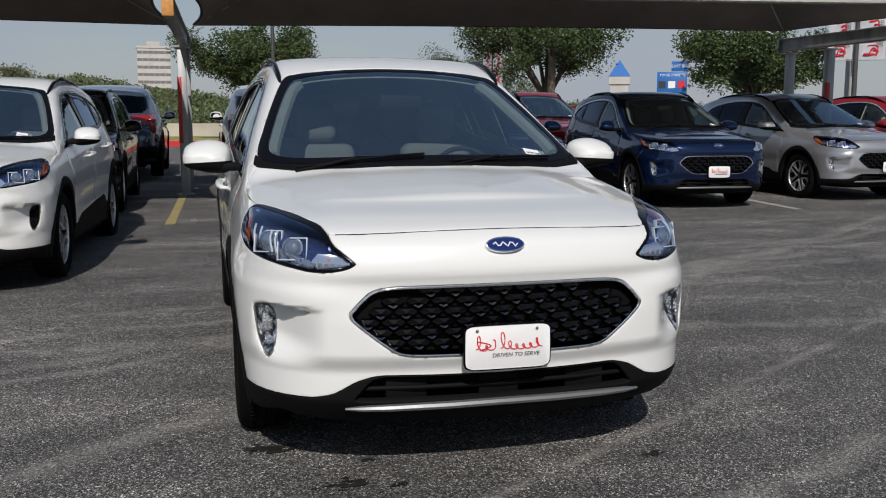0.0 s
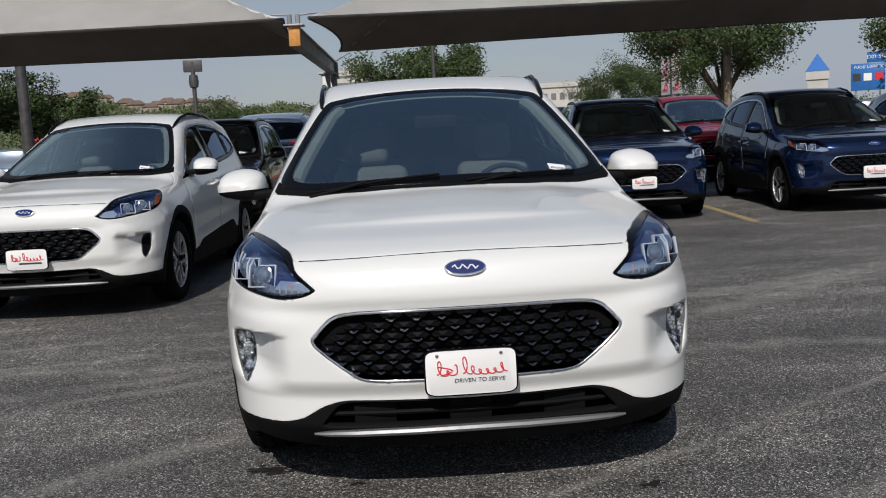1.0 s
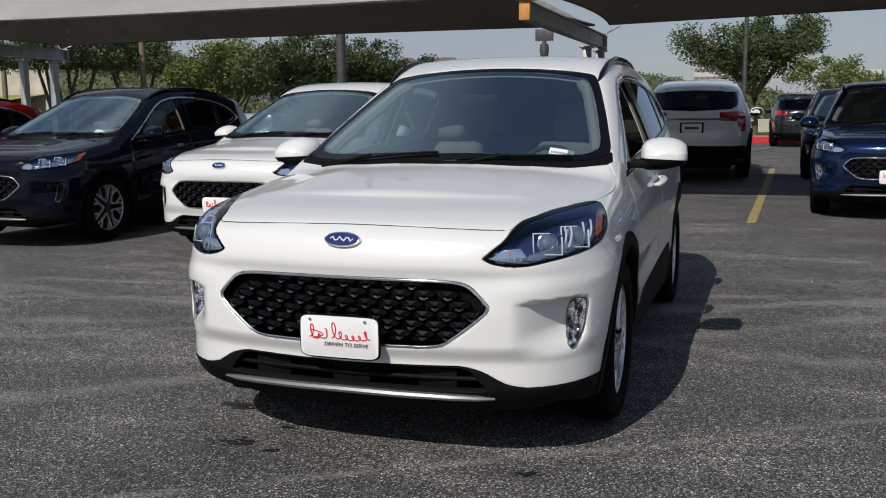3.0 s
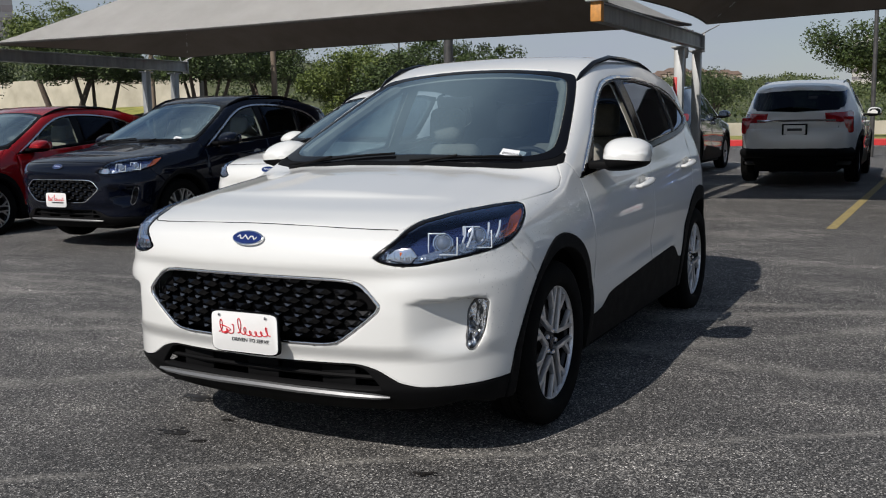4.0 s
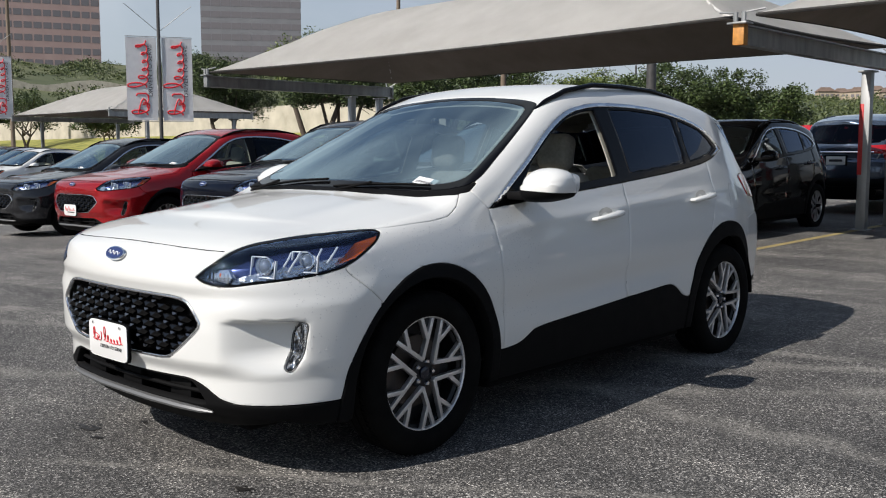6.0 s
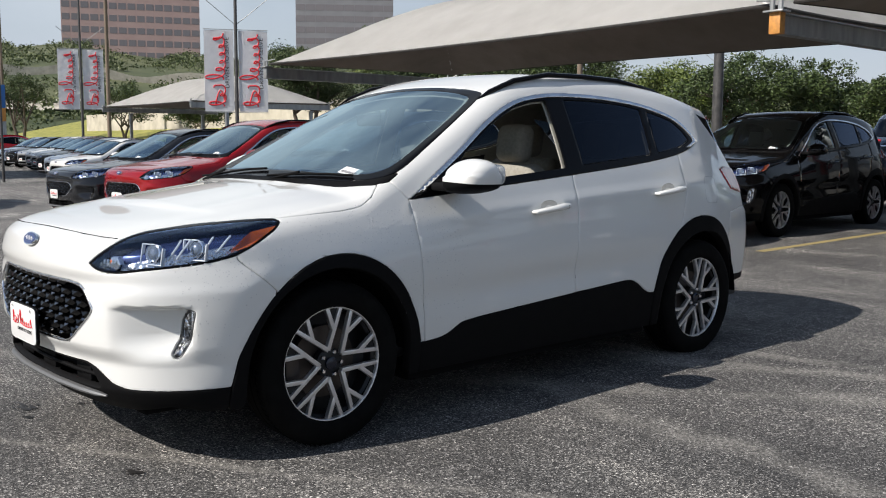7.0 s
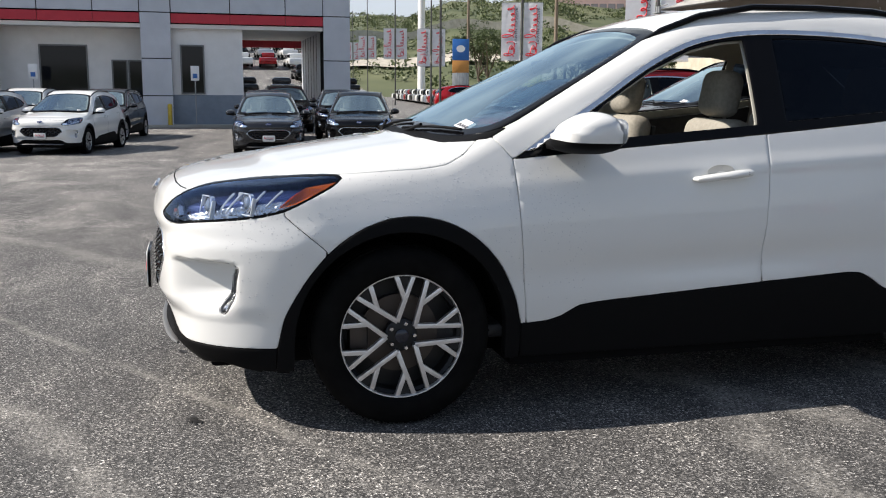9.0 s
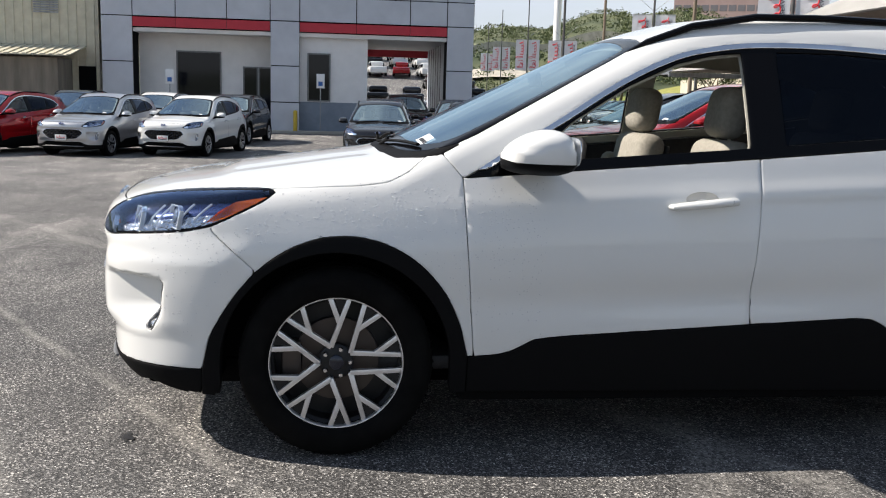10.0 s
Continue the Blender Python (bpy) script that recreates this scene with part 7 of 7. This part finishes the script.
for n, (x, y, h, sp, leaf, stems, low, base) in enumerate((
    (1.2, 38.0, 5.5, 2.9, LEAF_OAK, 1, 0.34, 0.2), (13.4, 34.5, 6.6, 3.9, LEAF_OAK, 1, 0.30, 0.2), (19.8, 28.4, 5.0, 3.1, LEAF_OAK, 1, 0.34, 0.2), (18.7, 73.6, 7.0, 4.2, LEAF_OAK, 2, 0.2, 0.2), (23.0, 76, 6.6, 4.2, LEAF_OAK, 2, 0.2, 0.2),
    (-19.5, 37.0, 5.6, 3.2, LEAF_OAK, 2, 0.22, 0.1), (-23.6, 37.5, 5.2, 3.2, LEAF_LIGHT, 2, 0.18, 0.1), (-15.6, 38.5, 5.0, 2.6, LEAF_OAK, 2, 0.2, 0.1), (-32.0, 41.0, 7.0, 3.2, LEAF_OAK, 3, 0.56, 0.1), (-39.0, 43.0, 7.2, 3.4, LEAF_OAK, 3, 0.58, 0.2),
    (-46.4, 31.0, 7.4, 3.4, LEAF_OAK, 2, 0.42, 0.0), (-36.3, 30.1, 8.0, 3.6, LEAF_LIGHT, 2, 0.50, 0.0), (-31.2, 27.2, 5.6, 2.7, LEAF_OAK, 3, 0.66, 0.0), (-25.4, 27.9, 5.4, 2.5, LEAF_OAK, 3, 0.66, 0.0),
    (-134.0, 41.4, 12.0, 4.6, LEAF_OAK, 2, 0.25, 0.4), (-112.0, 47.0, 7.5, 4.4, LEAF_OAK, 2, 0.22, 1.5), (-84.0, 43.0, 5.0, 3.4, LEAF_OAK, 3, 0.35, 1.0), (-22.0, 118.0, 8.0, 5.0, LEAF_OAK, 2, 0.2, 0.2), (30.0, 45.0, 6.0, 4.0, LEAF_OAK, 1, 0.3, 0.2), (7.6, 86.0, 6.4, 4.0, LEAF_LIGHT, 2, 0.15, 0.2),
)):
    tree(x, y, h, sp, leaf, "broad green tree with a dense uneven crown" if leaf is LEAF_OAK else "light green bushy tree", 11 + n, base, stems, low, count=34000 if n < 3 else 26000 if n < 14 else 9000, leaf_size=0.06 if n < 3 else 0.068 if n < 14 else 0.12)


# ---- verge, walls, far things ----
bm = bmesh.new()
block(bm, (-12, 34.6, 0.0), (26, 34.9, 0.52), 0.02)
tagged(part("kerb", bm, RED_PAINT, smooth=False), "red painted kerb along the verge", "kerb", kind="structure")
bm = bmesh.new()
block(bm, (-12, 34.9, 0.0), (40, 46.0, 0.50))
tagged(part("grass_verge", bm, GRASS, smooth=False), "dry yellow-green grass verge", "grass", kind="structure")
bm = bmesh.new()
block(bm, (-16, 46.2, 0.0), (40, 46.6, 1.15), 0.02)
tagged(part("boundary_wall", bm, CONCRETE, smooth=False), "low pale concrete boundary wall", "wall", kind="structure")
bm = bmesh.new()
rows = []
for k in range(30):
    x = -150 + k * 3.6
    y = 52 - 0.10 * (x + 70) * 0.6
    rows.append((x, y))
for (x0, y0), (x1, y1) in zip(rows, rows[1:]):
    v = [bm.verts.new(p) for p in ((x0, y0, -1), (x1, y1, -1), (x1, y1, 5.6), (x0, y0, 5.6), (x0, y0 + 0.5, 5.6), (x1, y1 + 0.5, 5.6), (x0, y0 + 0.5, -1), (x1, y1 + 0.5, -1))]
    for f in ((0, 1, 2, 3), (3, 2, 5, 4), (4, 5, 7, 6)):
        bm.faces.new([v[i] for i in f])
tagged(part("retaining_wall", bm, CONCRETE, smooth=False), "long pale concrete retaining wall", "wall", kind="structure")
bm = bmesh.new()
v = [bm.verts.new(p) for p in ((-190, 44, -0.3), (-52, 30, -0.2), (-46, 52, 3.4), (-190, 80, 7.5))]
bm.faces.new(v)
tagged(part("grass_bank", bm, GRASS), "sunlit grass bank before the wall", "grass", kind="structure")

hill_height = curve_through((-180, 16), (-120, 14), (-70, 10), (-30, 9), (-6, 9), (1, 14), (5, 18), (10, 22), (20, 26), (32, 30), (45, 36), (52, 42), (60, 44), (70, 44), (78, 40), (88, 35), (110, 24), (150, 16), (180, 16))
bm = bmesh.new()
rows = []
# the ring also runs behind the camera, added unseen for the reflections
for k in range(145):
    az = -180 + 360 * k / 144
    row = []
    for r, part_of in ((195, 0.0), (250, 0.22), (330, 0.55), (460, 1.0), (540, 0.9), (700, 0.5)):
        a = radians(az)
        wave = 1 + 0.06 * math.sin(az * 0.37) + 0.05 * math.sin(az * 1.1 + 1)
        row.append(bm.verts.new((-r * math.sin(a), r * math.cos(a), -1 + part_of * float(hill_height(az)) * wave)))
    rows.append(row)
for a, b in zip(rows, rows[1:]):
    for i in range(5):
        bm.faces.new((a[i], a[i + 1], b[i + 1], b[i]))
tagged(part("hillside", bm, HILL), "green wooded hillside on the horizon, its ring closed out of view", "hill", kind="structure")


def clumps(name, spots, label, seed, leaf, each=66):
    """Many small crowns as one mass of small leaf clumps."""
    rng = np.random.default_rng(seed)
    spots = np.repeat(np.array(spots), each, axis=0)
    n = len(spots)
    d = rng.normal(size=(n, 3))
    d[:, 2] = np.abs(d[:, 2])
    d /= np.linalg.norm(d, axis=1, keepdims=True)
    r = spots[:, 3:4]
    p = spots[:, :3] + d * r * rng.uniform(0.55, 1.0, (n, 1)) * (1, 1, 0.9) * (1 + 0.25 * rng.normal(size=(n, 1)) ** 2 * 0.3)
    u = rng.normal(size=(n, 3))
    u /= np.linalg.norm(u, axis=1, keepdims=True)
    v = np.cross(u, rng.normal(size=(n, 3)))
    v /= np.maximum(np.linalg.norm(v, axis=1, keepdims=True), 1e-6)
    s = r * rng.uniform(0.06, 0.16, (n, 1))
    co = np.stack([p - u * s, p + v * s * 0.8, p + u * s, p - v * s * 0.8], 1).reshape(-1, 3)
    me = bpy.data.meshes.new(name)
    me.from_pydata(co.tolist(), [], np.arange(4 * n).reshape(-1, 4).tolist())
    tagged(part(name, me, leaf), label, "trees", kind="stuff")


def hill_z(az, r):
    wave = 1 + 0.06 * math.sin(az * 0.37) + 0.05 * math.sin(az * 1.1 + 1)
    return -1 + float(np.interp(r, (195, 250, 330, 460), (0, 0.22, 0.55, 1.0))) * float(hill_height(az)) * wave


rng = random.Random(5)
spots = []
for k in range(4600):
    # the last 600 crowns are added out of view, only for reflections
    az = rng.uniform(-25, 108) if k < 4000 else rng.uniform(108, 335)
    r = 205 + 262 * rng.random() ** 0.8
    if 60 < az < 84 and 318 < r < 356 or 66 < az < 88 and r < 318 and rng.random() < 0.25:
        continue
    a = radians(az)
    spots.append((-r * math.sin(a), r * math.cos(a), hill_z((az + 180) % 360 - 180, r), rng.uniform(1.8, 4.0) * (0.6 if r > 440 else 1)))
clumps("far_woods", spots, "far green woods covering the hillside", 8, WOODS)
spots = []
for _ in range(520):
    az = rng.uniform(-30, 108)
    if 58 < az < 97 or 2 < az < 24:
        continue
    r = rng.uniform(120, 190)
    a = radians(az)
    spots.append((-r * math.sin(a), r * math.cos(a), rng.uniform(0, 2.4 if az > 20 else 0.3), rng.uniform(1.5, 3.0)))
clumps("hedge_belt", spots, "belt of green trees and shrubs beyond the lot", 9, WOODS, 110)


def office(name, x, y, turn, w, d, z0, z1, floors, cols, wall_mat, label, share=0.62, gap=0.35):
    t = thing(name, label, "building", "far buildings", at=(x, y, 0), turn=turn)
    bm = bmesh.new()
    block(bm, (-w / 2, -d / 2, z0), (w / 2, d / 2, z1))
    block(bm, (-w / 2 - 0.4, -d / 2 - 0.4, z1 - 1.2), (w / 2 + 0.4, d / 2 + 0.4, z1))
    if z1 > 20:
        block(bm, (-w * 0.2, -d * 0.2, z1), (w * 0.2, d * 0.2, z1 + 3))
    part("wall", bm, wall_mat, t, "storeyed wall with parapet", smooth=False)
    fh, cw = (z1 - 1.5 - max(z0, 0)) / floors, w / cols
    bm = bmesh.new()
    block(bm, (-cw * (1 - gap) / 2, -0.06, -fh * share / 2), (cw * (1 - gap) / 2, 0.06, fh * share / 2))
    pane = mesh_of(bm, WINDOW_FAR, False)
    bm = bmesh.new()
    cw2 = d / max(3, int(cols * d / w))
    block(bm, (-0.06, -cw2 * (1 - gap) / 2, -fh * share / 2), (0.06, cw2 * (1 - gap) / 2, fh * share / 2))
    pane2 = mesh_of(bm, WINDOW_FAR, False)
    for i in range(floors):
        z = max(z0, 0) + fh * (i + 0.5)
        for j in range(cols):
            o = part("window", pane, None, t)
            o.location = (-w / 2 + cw * (j + 0.5), -d / 2, z)
        for j in range(max(3, int(cols * d / w))):
            o = part("window", pane2, None, t)
            o.location = (w / 2, -d / 2 + cw2 * (j + 0.5), z)
    return t


# haze is put into the colours: far glass and granite are lightened
WINDOW_FAR = rough_noise(material("hazed far window glass", (0.19, 0.175, 0.185), 0.15), 0.2, 0.1, 0.25)
GRANITE = mottle(material("pink granite cladding", (0.44, 0.31, 0.29), 0.6), (0.41, 0.285, 0.265), (0.47, 0.335, 0.31), 0.2)
SLATE = mottle(material("grey granite cladding", (0.22, 0.22, 0.235), 0.5), (0.20, 0.20, 0.215), (0.24, 0.24, 0.255), 0.2)
PALE_STONE = mottle(material("pale stone cladding", (0.50, 0.48, 0.44), 0.8), (0.45, 0.43, 0.39), (0.55, 0.53, 0.49), 0.2)
office("office_tower", -450, 196, 66, 62, 44, 0, 97, 17, 15, GRANITE, "pink granite office tower on the hill", 0.5, 0.18)
office("office_tower", -398, 287, 54, 48, 38, 0, 110, 20, 10, SLATE, "dark grey glass office tower on the hill", 0.55, 0.06)
office("office_tower", -28, 596, 3, 19, 16, 0, 45, 10, 6, PALE_STONE, "distant pale tower with banded floors", 0.4, 0.05)
office("office_block", 44, 243, -10, 24, 14, 0, 13.6, 3, 11, PALE_STONE, "distant cream three-storey office block", 0.42, 0.4)
office("office_block", 23, 250, -8, 12, 14, 0, 12.0, 3, 5, PALE_STONE, "distant cream office block beside the larger one", 0.5, 0.35)
office("office_block", -560, 246, 66, 46, 30, 40, 80, 6, 12, GRANITE, "distant brown office block on the ridge", 0.45, 0.2)
office("low_shop", -40, 121, 18, 12.5, 9, 0, 4.6, 1, 6, BAND_RED, "distant low red-roofed shop", 0.4, 0.4)
blue_shop = office("low_shop", 61.9, 132.2, -24, 5, 5, 0, 8.0, 1, 4, PALE_STONE, "small distant shop below a blue roof", 0.4, 0.4)
bm = bmesh.new()
v = [bm.verts.new(p) for p in ((-3.0, -3.0, 8.0), (3.0, -3.0, 8.0), (3.0, 3.0, 8.0), (-3.0, 3.0, 8.0), (0, 0, 10.6))]
for f in ((0, 1, 4), (1, 2, 4), (2, 3, 4), (3, 0, 4), (3, 2, 1, 0)):
    bm.faces.new([v[i] for i in f])
blue_shop.scale = (0.55, 0.55, 1.0)
part("blue_roof", bm, SIGN_BLUE, blue_shop, "bright blue pyramid roof", smooth=False)


# ---- houses on the ridge, the freeway and the far lot ----
TILE = mottle(material("brown roof tiles", (0.16, 0.11, 0.085), 0.85), (0.12, 0.085, 0.065), (0.20, 0.14, 0.11), 0.6)
STUCCO = mottle(material("tan stucco", (0.40, 0.33, 0.25), 0.9), (0.35, 0.29, 0.22), (0.45, 0.38, 0.29), 0.5)
bm = bmesh.new()
block(bm, (-7, -5, -6), (7, 5, 5))
house_wall = mesh_of(bm, STUCCO, False)
bm = bmesh.new()
v = [bm.verts.new(p) for p in ((-8, -6, 5), (8, -6, 5), (8, 6, 5), (-8, 6, 5), (-4, 0, 9), (4, 0, 9))]
for f in ((0, 1, 5, 4), (1, 2, 5), (2, 3, 4, 5), (3, 0, 4), (3, 2, 1, 0)):
    bm.faces.new([v[i] for i in f])
house_roof = mesh_of(bm, TILE, False)
bm = bmesh.new()
block(bm, (-1.2, -5.1, 0.5), (1.2, -4.9, 2.8))
house_window = mesh_of(bm, WINDOW_FAR, False)
rng = random.Random(21)
for k in range(22):
    az = radians(10.0 + 10.5 * k / 21 + rng.uniform(-0.25, 0.25))
    r = rng.uniform(415, 458)
    h = hill_z(math.degrees(az), r) + 1.0
    t = thing("house", "distant tan house with a brown hipped roof", "house", "houses on the ridge", at=(-r * math.sin(az), r * math.cos(az), h), turn=math.degrees(az) + rng.uniform(-25, 25))
    t.scale = (rng.uniform(0.36, 0.5),) * 3
    part("wall", house_wall, None, t)
    part("roof", house_roof, None, t)
    for x in (-4, 0, 4):
        part("window", house_window, None, t).location = (x, 0, 0)

bm, wall = bmesh.new(), bmesh.new()
rows = []
for k in range(30):
    az = 60 + 24 * k / 29
    c, d = -math.sin(radians(az)), math.cos(radians(az))
    z = hill_z(az, 330) + 0.5
    rows.append([bm.verts.new((r * c, r * d, z + e)) for r, e in ((322, 0.0), (352, 0.8))] + [wall.verts.new((321.8 * c, 321.8 * d, z + e)) for e in (-3.2, 0.9)])
for a, b in zip(rows, rows[1:]):
    bm.faces.new((a[0], a[1], b[1], b[0]))
    wall.faces.new((a[2], a[3], b[3], b[2]))
rows = []
for k in range(30):
    az = 62 + 25 * k / 29
    c, d = -math.sin(radians(az)), math.cos(radians(az))
    rows.append([bm.verts.new((r * c, r * d, hill_z(az, r) + e)) for r, e in ((246, 0.9), (264, 1.0))])
for a, b in zip(rows, rows[1:]):
    bm.faces.new((a[0], a[1], b[1], b[0]))
tagged(part("freeway", bm, CONCRETE), "pale concrete freeway along the hillside", "road", kind="structure")
tagged(part("freeway_wall", wall, CONCRETE), "pale concrete wall below the freeway", "wall", kind="structure")

bm = bmesh.new()
block(bm, (-0.9, -2.2, 0.28), (0.9, 2.2, 0.95), 0.16)
far_body = bm
block(far_body, (-0.72, -0.9, 0.9), (0.72, 1.7, 1.5), 0.20)
far_meshes = {}
for key, mt in (("white", PAINT_WHITE), ("silver", PAINT_SILVER), ("black", PAINT_BLACK), ("red", PAINT_RED), ("grey", PAINT_GREY), ("ice", PAINT_ICE)):
    far_meshes[key] = mesh_of(far_body.copy(), mt)
far_body.free()
bm = bmesh.new()
block(bm, (-0.74, -0.86, 1.0), (0.74, 1.62, 1.36), 0.05)
far_glass = mesh_of(bm, WINDOW_DARK)
bm = bmesh.new()
lathe(bm, [(0.0, 0.1), (0.33, 0.1), (0.33, -0.1), (0.0, -0.1)], 12, TO_LEFT)
far_wheel = mesh_of(bm, RUBBER)
colours = ["white", "silver", "black", "white", "grey", "red", "ice", "white", "black"]
rng = random.Random(33)


def far_car(x, y, turn, key):
    t = thing("far_car", {"white": "distant white car in the far lot", "silver": "distant silver car in the far lot", "black": "distant black car in the far lot", "red": "distant red car in the far lot", "grey": "distant dark grey car in the far lot", "ice": "distant pale blue car in the far lot"}[key], "car", "far parked cars", at=(x, y, ground_z(x, y)), turn=turn)
    part("body", far_meshes[key], None, t)
    part("glasshouse", far_glass, None, t)
    for a, b in ((0.82, -1.4), (-0.82, -1.4), (0.82, 1.4), (-0.82, 1.4)):
        part("wheel", far_wheel, None, t).location = (a, b, 0.33)
    return t


for k in range(22):
    far_car(-64 - k * 3.1, 19.6 + k * 0.42, 172 + rng.uniform(-3, 3), colours[k % 9])
for k in range(16):
    far_car(-70 - k * 3.3, 10.5 + k * 0.55, 4 + rng.uniform(-3, 3), colours[(k * 4 + 1) % 9])
for k in range(14):
    far_car(-56 - (k % 7) * 3.0, -1.0 + 7.5 * (k // 7) - 0.1 * (k % 7), 88 + rng.uniform(-4, 4), colours[(k * 2 + 3) % 9])
for k in range(9):
    far_car(8.5 + k * 2.9, 26.0 - k * 0.5, 180 + rng.uniform(-3, 3), colours[(k * 5) % 9])
for k in range(6):
    far_car(-9.0 - k * 3.0, 26.5, 180 + rng.uniform(-3, 3), colours[(k * 4 + 2) % 9])

# the lot rising behind the drive-through
bm = bmesh.new()
rise = [(-62, 0.0), (-75, 1.2), (-100, 4.4), (-135, 8.2), (-160, 9.4)]
rows = [[bm.verts.new((x, y, -0.30 + z)) for y in (-22, -8, 6, 13.5)] for x, z in rise]
for a, b in zip(rows, rows[1:]):
    for k in range(3):
        bm.faces.new((a[k], a[k + 1], b[k + 1], b[k]))
tagged(part("rising_lot", bm, ASPHALT), "sloping asphalt lot behind the showroom", "ground", kind="structure")
for r in range(6):
    for k in range(5):
        x, y = -74 - r * 11.0, 0.5 + k * 2.7 + 0.3 * r
        if y > 12.6 or rng.random() < 0.15:
            continue
        ob = far_car(x, y, 90 + rng.uniform(-5, 5), colours[(r * 5 + k * 2) % 9])
        ob.location.z = -0.30 + float(np.interp(-x, [-a for a, _ in rise], [b for _, b in rise]))
